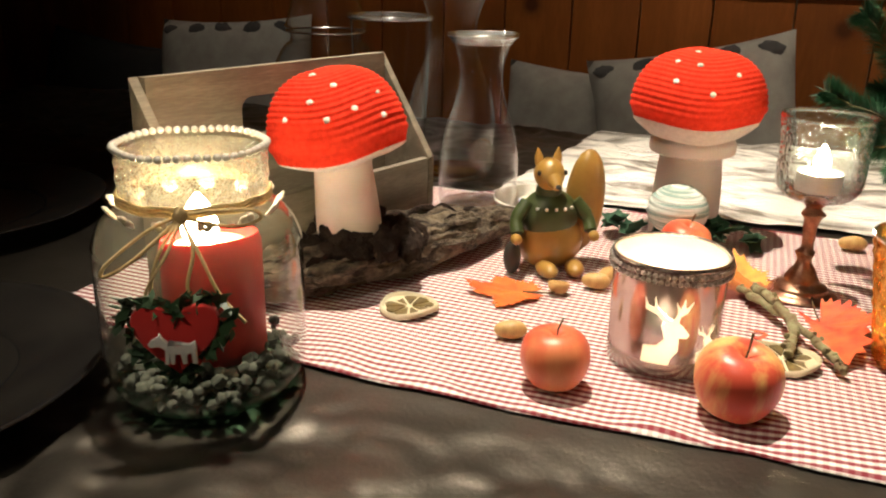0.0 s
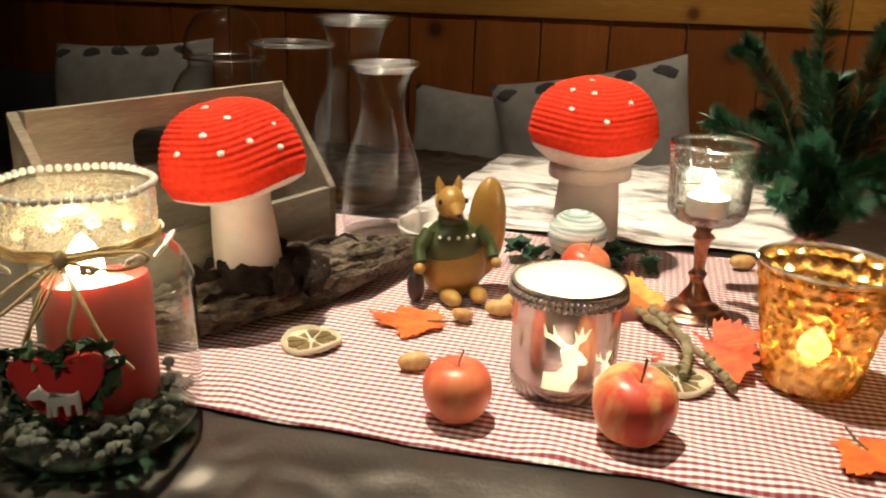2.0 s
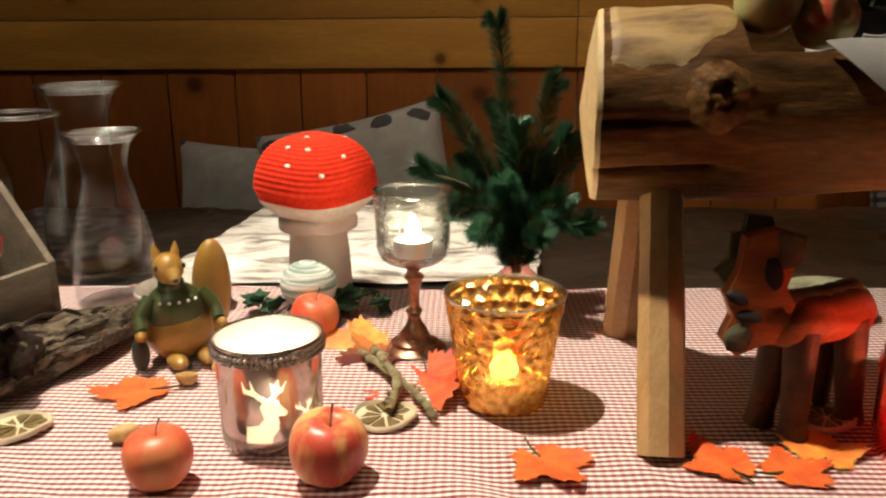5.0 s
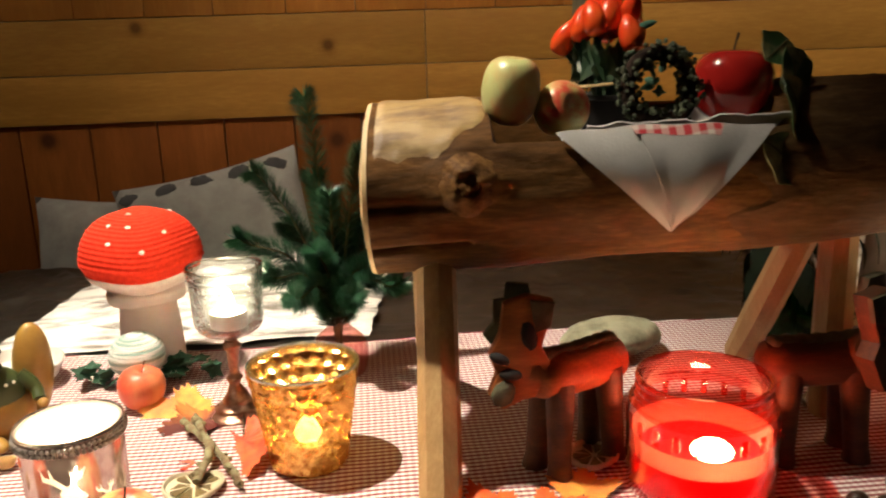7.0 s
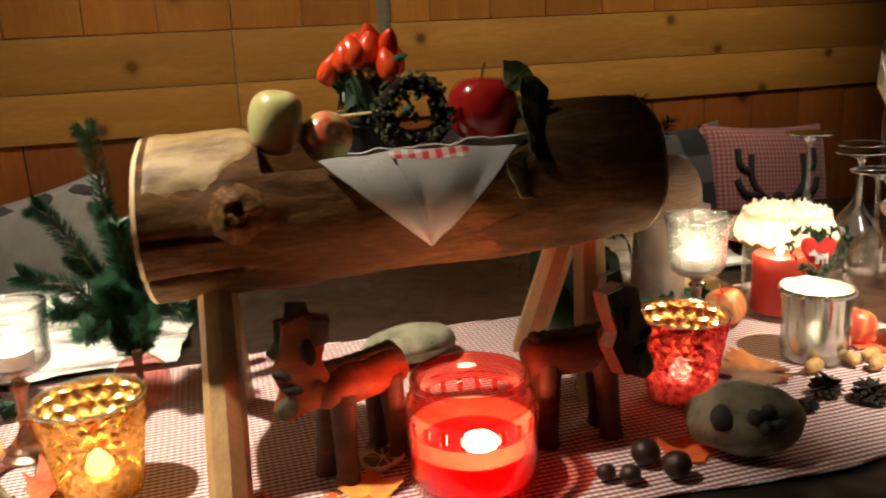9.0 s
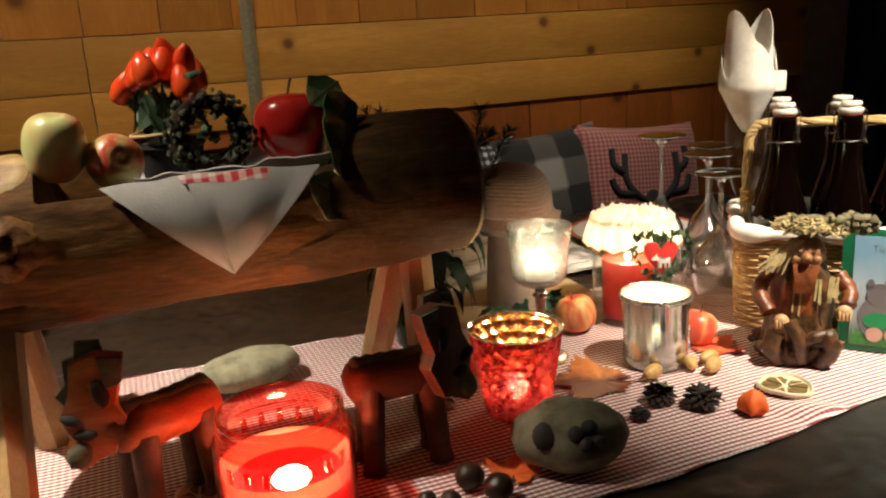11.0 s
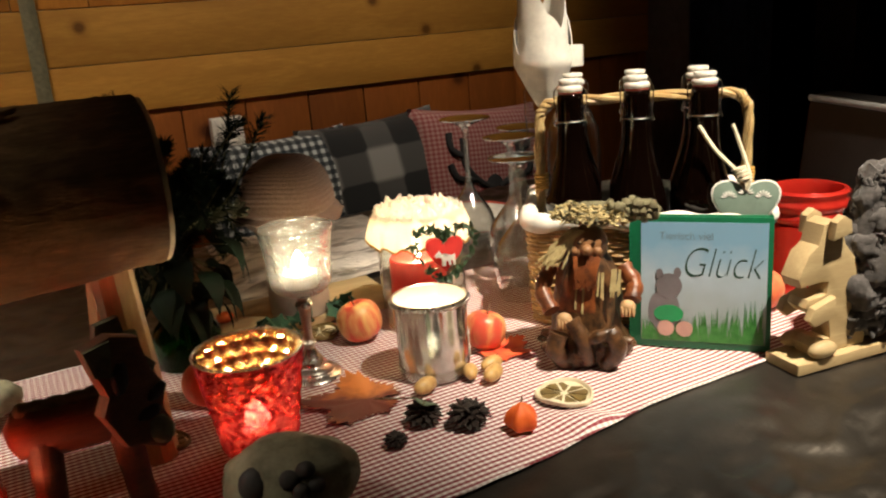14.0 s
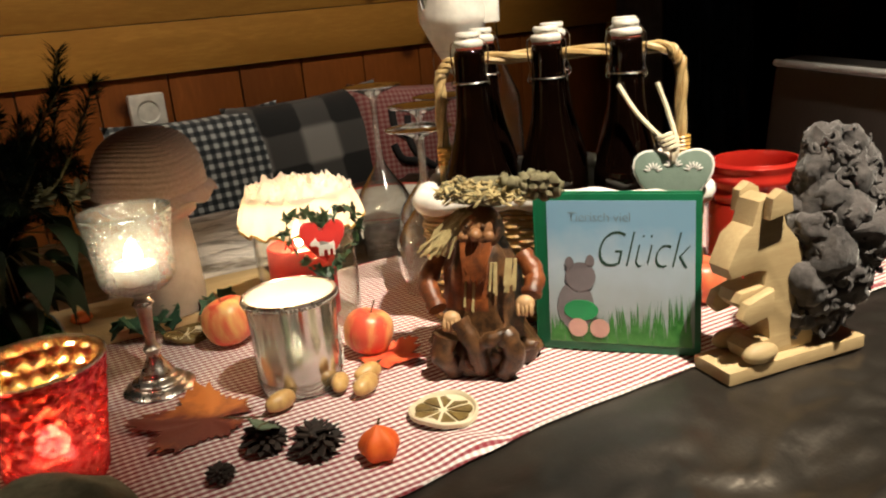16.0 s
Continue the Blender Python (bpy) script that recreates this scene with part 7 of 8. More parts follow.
part("lace_ruffle", sheet(220, 44, ruffle_pt, 0.0006), LACE_SOFT, j2, "crinkled cream lace over the mouth")
part("twine_tie", tube([(0.0545 * math.cos(i * 0.1571), 0.0545 * math.sin(i * 0.1571), 0.098) for i in range(41)], 0.0012, 6), TWINE, j2)
wf = -108
wreath_sign(j2, Matrix.Translation((0.068 * math.cos(radians(wf)) + 0.018, 0.068 * math.sin(radians(wf)) - 0.002, 0.098)), 0.036, pose(0, 0, 0, 90, 0, wf + 90), random.Random(6), 0.64)
pc = thing("pillar_candle", at(J2[0] - 0.006, J2[1], RZ + 0.006), "red pillar candle inside the lace jar", "candle", "pillar candles")
part("wax", lathe([(0, 0), (0.034, 0), (0.036, 0.002), (0.036, 0.078), (0.034, 0.081), (0.01, 0.076), (0, 0.076)], 40), WAX_RED, pc)
flame(pc, (0, 0, 0.079), 0.9)
candle_light(J2[0] - 0.006, J2[1], RZ + 0.112, 0.7)

# upturned wine glasses, plate
# Clear glass; the slight tint and milk imitate reflections on the bowls.
GLASS_WINE = glass("hazed_clear_wine_glass", (0.90, 0.91, 0.90), gloss=5.0, rough=0.07, milk=0.06)


def wine_glass(x, y, h, label, z=TZ):
    t = thing("wine_glass", at(x, y, z), label, "wine glass", "upturned wine glasses")
    k = h / 0.225
    prof = [(0.0315, 0.0), (0.0325, 0.001), (0.036, 0.025), (0.0385, 0.055), (0.034, 0.082), (0.020, 0.104), (0.008, 0.122), (0.0042, 0.140), (0.0038, 0.175), (0.0045, 0.205), (0.010, 0.214), (0.030, 0.2215), (0.0365, 0.223), (0.0365, 0.2255), (0.012, 0.2265), (0, 0.2265)]
    sp = spline_profile([(a, b * k) for a, b in prof], 3)
    part("bowl", lathe([p for p in sp if p[1] <= 0.124 * k], 48), GLASS_WINE, t, "thin clear bowl, mouth down")
    part("stem", lathe([p for p in sp if 0.118 * k <= p[1] <= 0.212 * k], 20), GLASS_RIM, t, "glass stem whitened to imitate highlights")
    part("foot", lathe([p for p in sp if p[1] >= 0.208 * k], 40), GLASS_WINE, t, "clear round foot, upwards")
    part("foot_rim", tube([(0.0368 * math.cos(i * 0.1571), 0.0368 * math.sin(i * 0.1571), 0.2243 * k) for i in range(41)], 0.0013, 6), GLASS_RIM, t, "edge of the foot, whitened like a highlight")
    return t


wine_glass(1.262, 1.079, 0.230, "tall clear wine glass standing upside down")
wine_glass(1.236, 0.908, 0.191, "clear wine glass standing upside down beside the basket", RZ)
wine_glass(1.280, 0.988, 0.205, "clear wine glass standing upside down behind another", RZ)
wine_glass(1.360, 1.075, 0.205, "clear wine glass standing upside down near the napkin")
t = thing("plate", at(1.36, 1.29, TZ), "white plate with a red rim on the dark cloth", "plate", "white plates")
part("dish", lathe(spline_profile([(0, 0.004), (0.07, 0.002), (0.085, 0.006), (0.125, 0.018), (0.128, 0.020), (0.12, 0.019), (0.084, 0.010), (0, 0.008)], 3), 56), CERAMIC, t)
part("red_rim", lathe([(0.1275, 0.0205), (0.1265, 0.0215), (0.120, 0.0200), (0.121, 0.0192)], 56), RUBBER, t, "red painted rim")

# root figure, one plain mesh
GN = [mat("dark_root_brown", (0.026, 0.013, 0.006), (0.14, 0.064, 0.024), rough=0.36, scale=90, bump=0.6), mat("straw", (0.50, 0.40, 0.19), (0.30, 0.23, 0.10), rough=0.8, scale=90), mat("tan_resin", (0.52, 0.33, 0.16), (0.42, 0.25, 0.12), rough=0.5), mat("rust_sleeve", (0.26, 0.075, 0.020), (0.07, 0.020, 0.008), rough=0.38, scale=70, bump=0.6), mat("grey_lichen", (0.20, 0.18, 0.10), (0.10, 0.085, 0.045), rough=0.95, scale=120), mat("tanned_resin", (0.34, 0.17, 0.075), (0.20, 0.09, 0.036), rough=0.42, scale=60)]
gn = bmesh.new()
rgn = random.Random(71)
lathe([(0, 0), (0.044, 0.0), (0.047, 0.010), (0.040, 0.030), (0.034, 0.060), (0.035, 0.085), (0.033, 0.098), (0.027, 0.112), (0.020, 0.124), (0, 0.128)], 56, gn, warp=lambda r, z, a: (r * (1 + 0.15 * fractal(math.cos(a) * 2, math.sin(a) * 2, z * 40, 3) + 0.05 * math.cos(9 * a + z * 60)), z))
for i in range(34):
    a, h = rgn.uniform(0, 6.28), rgn.uniform(0, 0.016)
    blob(gn, (0.044 * math.cos(a), 0.042 * math.sin(a), 0.005 + h), (rgn.uniform(0.006, 0.014), rgn.uniform(0.006, 0.012), 0.006), segs=8, rings=6, rough=0.6, seed=i)
for f in gn.faces:
    c = f.calc_center_median()
    if 0.066 < c.z < 0.112 and c.x < 0.014 and fractal(c.x * 40, c.y * 40, c.z * 30) > -0.25:
        f.material_index = 3
blob(gn, (0.004, -0.010, 0.130), (0.021, 0.021, 0.022), segs=18, rings=12, rough=0.12, mat_index=5)
blob(gn, (0.005, -0.032, 0.130), (0.0055, 0.0075, 0.0055), mat_index=5)
for s_ in (-1, 1):
    blob(gn, (0.004 + s_ * 0.011, -0.027, 0.127), (0.0055, 0.0045, 0.0048), mat_index=5)
    blob(gn, (0.004 + s_ * 0.0075, -0.0295, 0.1365), (0.0022, 0.0018, 0.0020), segs=8, rings=6)
for i in range(70):
    x0 = 0.004 + rgn.uniform(-0.014, 0.014)
    tube([(x0, -0.029, 0.120 + rgn.uniform(-0.002, 0.003)), (x0 * 0.8, -0.036, 0.108), (x0 * 0.6 + rgn.uniform(-0.003, 0.003), -0.037, 0.092 + rgn.uniform(-0.006, 0.008))], 0.0012, 4, gn, 3)
for i in range(420):
    u = rgn.random()
    a = rgn.uniform(-3.3, 0.2)
    r = 0.020 + 0.022 * rgn.random()
    x, y = 0.008 + r * math.cos(a) * 1.0, -0.004 + r * math.sin(a) * 0.85
    blob(gn, (x, y + 0.006, 0.170 - 0.42 * max(0, r - 0.018) - 0.25 * max(0, x - 0.02) + rgn.uniform(-0.003, 0.005)), (rgn.uniform(0.003, 0.008), rgn.uniform(0.001, 0.002), 0.0014), (rgn.uniform(-40, 40), rgn.uniform(-40, 40), rgn.uniform(0, 180)), 6, 4, mat_index=rgn.choice((1, 1, 1, 4)), rough=0.5, seed=i)
blob(gn, (0.008, 0.003, 0.160), (0.030, 0.026, 0.012), segs=18, rings=10, rough=0.4, mat_index=4)
for i in range(60):
    blob(gn, (0.042 + rgn.uniform(-0.018, 0.036), rgn.uniform(-0.014, 0.010), 0.162 + rgn.uniform(-0.006, 0.012)), rgn.uniform(0.003, 0.006), segs=6, rings=4, mat_index=4, rough=0.8, seed=i)
for i in range(46):
    x0 = -0.008 + rgn.uniform(-0.006, 0.010)
    tube([(x0, -0.016 + rgn.uniform(-0.008, 0.008), 0.148), (x0 - 0.014 + rgn.uniform(-0.006, 0.006), -0.024, 0.132), (x0 - 0.030 + rgn.uniform(-0.010, 0.008), -0.026 + rgn.uniform(-0.006, 0.006), 0.114 + rgn.uniform(-0.008, 0.006))], 0.0011, 4, gn, 1)
for x0, z0, n in ((0.016, 0.104, 4), (0.034, 0.108, 12), (-0.004, 0.088, 3)):
    for i in range(n):
        xx = x0 + rgn.uniform(-0.004, 0.005)
        tube([(xx, -0.030, z0), (xx - 0.002 + rgn.uniform(-0.002, 0.002), -0.036, z0 - 0.026 + rgn.uniform(-0.004, 0.004))], 0.0013, 4, gn, 1)
for pts, hand in ((((-0.036, -0.006, 0.104), (-0.046, -0.018, 0.082), (-0.034, -0.036, 0.062)), (-0.020, -0.044, 0.056)), (((0.040, -0.006, 0.104), (0.052, -0.016, 0.088), (0.050, -0.030, 0.074)), (0.046, -0.040, 0.070))):
    tube(spline(pts, 5), [0.0090 * (1 + 0.12 * math.sin(2.2 * q)) for q in range(11)], 12, gn, 3)
    for k in range(4):
        blob(gn, (hand[0] + 0.0036 * (k - 1.5), hand[1] - 0.004, hand[2] - 0.004), (0.0026, 0.0045, 0.0065), segs=8, rings=6, mat_index=2)
    blob(gn, hand, (0.0085, 0.007, 0.0075), mat_index=2)
for pts, r in ((((0.004, -0.040, 0.006), (0.000, -0.050, 0.034), (-0.012, -0.046, 0.056)), 0.009), (((0.024, -0.040, 0.004), (0.036, -0.048, 0.026), (0.026, -0.046, 0.046)), 0.011), (((-0.020, -0.036, 0.002), (-0.030, -0.046, 0.022), (-0.026, -0.044, 0.040)), 0.012), (((0.002, -0.046, 0.030), (0.014, -0.052, 0.040), (0.030, -0.048, 0.044)), 0.007)):
    tube(spline(pts, 5), [r * (0.8 + 0.3 * rgn.random()) for k in range(11)], 9, gn, 0)
for i in range(16):
    blob(gn, (0.012 + rgn.uniform(-0.010, 0.012), -0.050 + rgn.uniform(-0.003, 0.003), 0.036 + rgn.uniform(-0.006, 0.006)), rgn.uniform(0.0015, 0.003), segs=6, rings=4, mat_index=4, rough=0.5, seed=i)
gn_ob = part("root_figure", gn, GN)
gn_ob.matrix_world = at(1.180, 0.702, RZ, -44)
tagged(gn_ob, "brown resin root figure with straw and a lichen hat", "figurine")

# book
BK0, BK1 = Vector((1.230, 0.686)), Vector((1.326, 0.575))
bw, bh, bt = (BK1 - BK0).length, 0.149, 0.013
book = thing("book", pose(BK0.x, BK0.y, RZ + 0.0005, -3.5, 0, math.degrees(math.atan2(BK1.y - BK0.y, BK1.x - BK0.x))), "small green-edged gift book with a printed cover, standing upright", "book")
GREENCOVER = mat("green_book_cloth", (0.006, 0.13, 0.055), (0.005, 0.10, 0.042), rough=0.4, bump=0.1)
part("cover", box(bw, 0.002, bh, (bw / 2, 0, bh / 2), bevel=0.0006), GREENCOVER, book, "green front board", 30)
part("cover", box(bw, 0.002, bh, (bw / 2, bt, bh / 2), bevel=0.0006), GREENCOVER, book, "green back board", 30)
part("spine", box(0.002, bt + 0.002, bh, (-0.001, bt / 2, bh / 2), bevel=0.0006), GREENCOVER, book, "green spine", 30)
part("pages", box(bw - 0.006, bt - 0.003, bh - 0.006, (bw / 2 - 0.001, bt / 2, bh / 2)), WHITEPRINT, book, "cream page block", 30)


def sky_print():
    """Cover print: pale blue sky, lighter in the middle, soft clouds."""
    m, nt, b, out = nodes_of("sky_print")
    tc = add(nt, "ShaderNodeTexCoord")
    sp = add(nt, "ShaderNodeSeparateXYZ")
    nt.links.new(tc.outputs["Generated"], sp.inputs[0])
    no = add(nt, "ShaderNodeTexNoise", Scale=4, Detail=3)
    nt.links.new(tc.outputs["Generated"], no.inputs["Vector"])
    ad = add(nt, "ShaderNodeMath", operation="MULTIPLY_ADD")
    ad.inputs[1].default_value = 0.35
    nt.links.new(no.outputs["Fac"], ad.inputs[0])
    nt.links.new(sp.outputs["Z"], ad.inputs[2])
    col = ramp(nt, ad.outputs[0], [(0.15, (0.07, 0.13, 0.05)), (0.42, (0.34, 0.40, 0.42)), (0.75, (0.42, 0.52, 0.60)), (1.0, (0.22, 0.40, 0.56))])
    nt.links.new(col, b.inputs["Base Color"])
    b.inputs["Roughness"].default_value = 0.35
    return m


part("cover_print", box(bw - 0.016, 0.0006, bh - 0.014, (bw / 2 + 0.003, -0.0014, bh / 2 + 0.001)), sky_print(), book, "sky and meadow cover picture", 30)
gr = bmesh.new()
rgr = random.Random(9)
for i in range(230):
    x0 = 0.012 + rgr.random() * (bw - 0.020)
    hgt = rgr.uniform(0.012, 0.040) * (0.6 + 0.8 * x0 / bw)
    dx = rgr.uniform(-0.004, 0.004)
    w = rgr.uniform(0.0008, 0.0016)
    yy = -0.0018 - rgr.uniform(0, 0.0004)
    x1 = min(max(x0 + dx, 0.012), bw - 0.008)
    vs = [gr.verts.new(p) for p in ((x0 - w, yy, 0.0085), (x0 + w, yy, 0.0085), (x1, yy, 0.0085 + hgt))]
    gr.faces.new(vs)
tagged(part("printed_grass", gr, mat("printed_grass", (0.03, 0.16, 0.03), (0.06, 0.24, 0.05), rough=0.4, scale=120), book, "printed green grass", 0), kind="stuff")
TOY = mat("printed_grey", (0.20, 0.18, 0.19), rough=0.4)
TOYG = mat("printed_green", (0.02, 0.30, 0.10), rough=0.4)
TOYP = mat("printed_pink", (0.62, 0.36, 0.30), rough=0.4)


def disc(cx, cz, rx, rz, layer):
    return slab([(cx + rx * math.cos(i * 0.2618), cz + rz * math.sin(i * 0.2618)) for i in range(24)], 0.0003, 0, Matrix(((1, 0, 0, 0), (0, 0, -1, -0.0022 - 0.00035 * layer), (0, 1, 0, 0), (0, 0, 0, 1))))


for cx, cz, rx, rz, layer, m in ((0.036, 0.044, 0.017, 0.024, 0, TOY), (0.041, 0.072, 0.014, 0.014, 1, TOY), (0.031, 0.085, 0.004, 0.006, 1, TOY), (0.050, 0.087, 0.004, 0.006, 1, TOY), (0.041, 0.040, 0.016, 0.010, 2, TOYG), (0.038, 0.023, 0.009, 0.009, 3, TOYP), (0.058, 0.023, 0.009, 0.009, 3, TOYP)):
    part("printed_shape", disc(cx, cz, rx, rz, layer), m, book, smooth=30)


def lettering(text, size, place, material, parent, shear=0.0, squeeze=1.0, thin=0.0):
    cu = bpy.data.curves.new("lettering", "FONT")
    cu.body, cu.size, cu.offset, cu.shear = text, size, thin, shear
    cu.space_character = 0.95
    tmp = bpy.data.objects.new("lettering", cu)
    me = bpy.data.meshes.new_from_object(tmp)
    bpy.data.objects.remove(tmp)
    me.materials.append(material)
    ob = new("lettering", me)
    ob.parent = parent
    ob.matrix_local = Matrix(((squeeze, 0, 0, place[0]), (0, 0, -1, place[1]), (0, 1, 0, place[2]), (0, 0, 0, 1)))
    return ob


INK = mat("dark_green_ink", (0.035, 0.075, 0.055), rough=0.4, bump=0.0)
INK_PALE = mat("grey_ink", (0.20, 0.25, 0.26), rough=0.4, bump=0.0)
lettering("Tierisch viel", 0.0125, (0.030, -0.0020, 0.124), INK_PALE, book, 0.0, 1.0, -0.00022)["label"] = "grey printed words"
lettering("Glück", 0.050, (0.052, -0.0020, 0.082), INK, book, 0.30, 0.74, -0.00120)["label"] = "large dark script word"

# bottle basket
BC = Vector((1.338, 0.784))
bang = -41
CANE = mat("varnished_pale_cane", (0.52, 0.38, 0.18), (0.36, 0.22, 0.08), rough=0.35, scale=60, bump=0.3)
bk = thing("bottle_basket", at(BC.x, BC.y, RZ, bang), "wicker bottle basket with a rattan handle and white cloth lining", "basket")
BLN, BWD, BHT = 0.268, 0.175, 0.130


def basket_ring(z, grow, n=20):
    pts = []
    cr = 0.025
    for cx, cy, a0 in ((1, 1, 0), (-1, 1, 90), (-1, -1, 180), (1, -1, 270)):
        for k in range(n // 4 + 1):
            a = radians(a0 + 90 * k / (n // 4))
            pts.append(Vector((cx * (BLN / 2 + grow - cr) + cr * math.cos(a), cy * (BWD / 2 + grow - cr) + cr * math.sin(a), z)))
    return pts + [pts[0]]


def dense(pts, step=0.006):
    out = []
    for a, b in zip(pts, pts[1:]):
        n = max(1, int((b - a).length / step))
        out += [a.lerp(b, k / n) for k in range(n)]
    return out + [pts[0]]


wk = bmesh.new()
rows = 24
for i in range(rows):
    z = 0.004 + (BHT - 0.008) * i / (rows - 1)
    base = dense(basket_ring(z, 0.004 * i / rows))
    c = Vector((0, 0, z))
    tube([p + (p - c).normalized() * 0.0014 * (1 if (k // 2 + i) % 2 else -1) for k, p in enumerate(base[:-1])] + [base[0]], 0.0027, 5, wk, cap=False)
tagged(part("wicker_weave", wk, RATTAN, bk, "brown woven wicker"), kind="stuff")
inner = bmesh.new()
r0, r1 = basket_ring(0.003, -0.005), basket_ring(BHT, -0.002)
va, vb = [inner.verts.new(p) for p in r0[:-1]], [inner.verts.new(p) for p in r1[:-1]]
for k in range(len(va)):
    inner.faces.new((va[k], va[(k + 1) % len(va)], vb[(k + 1) % len(va)], vb[k]))
inner.faces.new(va)
part("lining", inner, NAPKIN_WHITE, bk, "white cloth lining")
rimr = dense(basket_ring(BHT + 0.001, 0.004))
part("cloth_rim", tube(rimr, [0.010 + 0.0035 * math.sin(k * 0.5) * math.sin(k * 0.23) for k in range(len(rimr))], 10, cap=False), NAPKIN_WHITE, bk, "white cloth turned over the rim")
hx, hz = 0.124, 0.263
hp = spline([(-hx - 0.004, 0, 0.10), (-hx - 0.002, 0, 0.16), (-hx, 0, 0.236), (-hx + 0.005, 0, hz - 0.010), (-hx + 0.018, 0, hz - 0.001), (-0.05, 0, hz), (0.05, 0, hz), (hx - 0.018, 0, hz - 0.001), (hx - 0.005, 0, hz - 0.010), (hx, 0, 0.236), (hx - 0.001, 0, 0.16), (hx, 0, 0.10)], 12)
for k in range(3):
    strand = []
    for i, p in enumerate(hp):
        d = (hp[min(i + 1, len(hp) - 1)] - hp[max(i - 1, 0)]).normalized()
        side = Vector((0, 1, 0))
        w = i * 0.32 + k * 2.094
        strand.append(p + 0.0034 * (math.cos(w) * side + math.sin(w) * d.cross(side)))
    part("handle_strand", tube(strand, 0.0036, 7), CANE, bk, "twisted pale cane of the handle")
for s in (-1, 1):
    wr = bmesh.new()
    for k in range(5):
        tube([(s * hx + 0.0078 * math.cos(i * 0.5236), 0.0078 * math.sin(i * 0.5236), 0.155 + 0.0040 * k) for i in range(13)], 0.0020, 5, wr)
    part("handle_binding", wr, mat("gold_brown_cane", (0.55, 0.32, 0.08), rough=0.35), bk, "cane binding on the handle")


def swing_bottle(lx, ly):
    m = at(BC.x, BC.y, RZ, bang) @ Matrix.Translation((lx, ly, 0.006))
    t = thing("swing_top_bottle", m, "dark brown swing-top bottle with a white stopper, in the basket", "bottle", "bottles in the basket")
    part("glass", lathe(spline_profile([(0, 0.002), (0.030, 0), (0.0335, 0.004), (0.034, 0.02), (0.034, 0.132), (0.0325, 0.146), (0.027, 0.166), (0.0215, 0.186), (0.0180, 0.205), (0.0164, 0.226), (0.0158, 0.250), (0.0158, 0.262), (0.0148, 0.268), (0.012, 0.270), (0, 0.270)], 3), 32), GLASS_DARK, t)
    part("seal", lathe([(0, 0.270), (0.0130, 0.270), (0.0138, 0.271), (0.0130, 0.2725), (0, 0.2725)], 20), RUBBER, t, "red rubber seal")
    part("stopper", lathe([(0, 0.2725), (0.0140, 0.2725), (0.0150, 0.274), (0.0150, 0.2775), (0.0142, 0.2788), (0.0118, 0.2795), (0.0116, 0.2820), (0.0128, 0.2828), (0.0128, 0.2855), (0.0118, 0.2868), (0, 0.2870)], 24), CERAMIC, t, "white ceramic stopper")
    for s in (-1, 1):
        part("wire_bail", tube(spline([(s * 0.0135, -0.002, 0.279), (s * 0.0185, 0, 0.273), (s * 0.0185, 0, 0.258), (s * 0.0165, -0.004, 0.246), (s * 0.0195, -0.004, 0.236), (s * 0.0165, 0.002, 0.232)], 5), 0.0008, 6), WIRE, t, "steel wire bail")
    part("wire_collar", tube([(0.0178 * math.cos(i * 0.2618), 0.0162 * math.sin(i * 0.2618), 0.238) for i in range(25)], 0.0012, 5), WIRE, t, "steel wire collar")


for ly in (-0.040, 0.040):
    for lx in (-0.083, -0.006, 0.070):
        swing_bottle(lx, ly)
ht = thing("heart_tag", at(1.358, 0.640, 0.873, -45, 82), "grey-green wooden heart tag with white leaf prints, hung on twine", "heart tag")
part("heart", slab([(x, y + 0.030) for x, y in heart_outline(0.035, 40)], 0.005, 0.0012), mat("grey_green_paint", (0.20, 0.27, 0.22), (0.16, 0.22, 0.18), rough=0.6, scale=40), ht, "grey-green heart")
part("heart_edge", tube([(x * 1.02, (y) * 1.02 + 0.030, 0.0025) for x, y in heart_outline(0.035, 40) + heart_outline(0.035, 40)[:1]], 0.0014, 6), WHITEPRINT, ht, "white painted edge")
lp = bmesh.new()
for cx in (-0.018, 0.0, 0.018):
    for k in range(7):
        a = radians(90 + (k - 3) * 24)
        blob(lp, (cx + 0.006 * math.cos(a), 0.040 - 0.004 * (cx != 0) + 0.006 * math.sin(a), 0.0055), (0.0032, 0.0010, 0.0005), (0, 0, math.degrees(a)), 8, 4)
part("leaf_print", lp, WHITEPRINT, ht, "white leaf prints")
tw = bmesh.new()
for s in (-1, 1):
    tube(spline([(0, 0.046, 0.006), (s * 0.004, 0.060, 0.006), (s * 0.014 - 0.018, 0.090, -0.006), (s * 0.018 - 0.032, 0.118, -0.010)], 6), 0.0024, 6, tw)
for k in range(4):
    tube([(0.006 * math.cos(i * 0.5236) - 0.002 - 0.002 * k, 0.058 + 0.0036 * k + 0.002 * math.cos(i * 0.52), 0.004 + 0.006 * math.sin(i * 0.5236)) for i in range(13)], 0.0022, 6, tw)
part("twine_loop", tw, mat("cream_cord", (0.70, 0.62, 0.46), (0.58, 0.50, 0.36), rough=0.9, scale=200, bump=0.6), ht, "knotted cream cord")

# napkin in a glass, water bottle
t = thing("wine_glass", at(1.322, 0.955, TZ), "upright wine glass holding a folded napkin", "wine glass")
part("bowl", lathe(spline_profile([(0.004, 0.130), (0.014, 0.145), (0.025, 0.180), (0.030, 0.225), (0.031, 0.268), (0.0308, 0.270)], 3), 40), GLASS, t)
part("stem", lathe([(0.0365, 0.002), (0.030, 0.003), (0.010, 0.008), (0.0045, 0.02), (0.0038, 0.08), (0.0045, 0.125), (0.006, 0.133)], 24), GLASS_THICK, t)
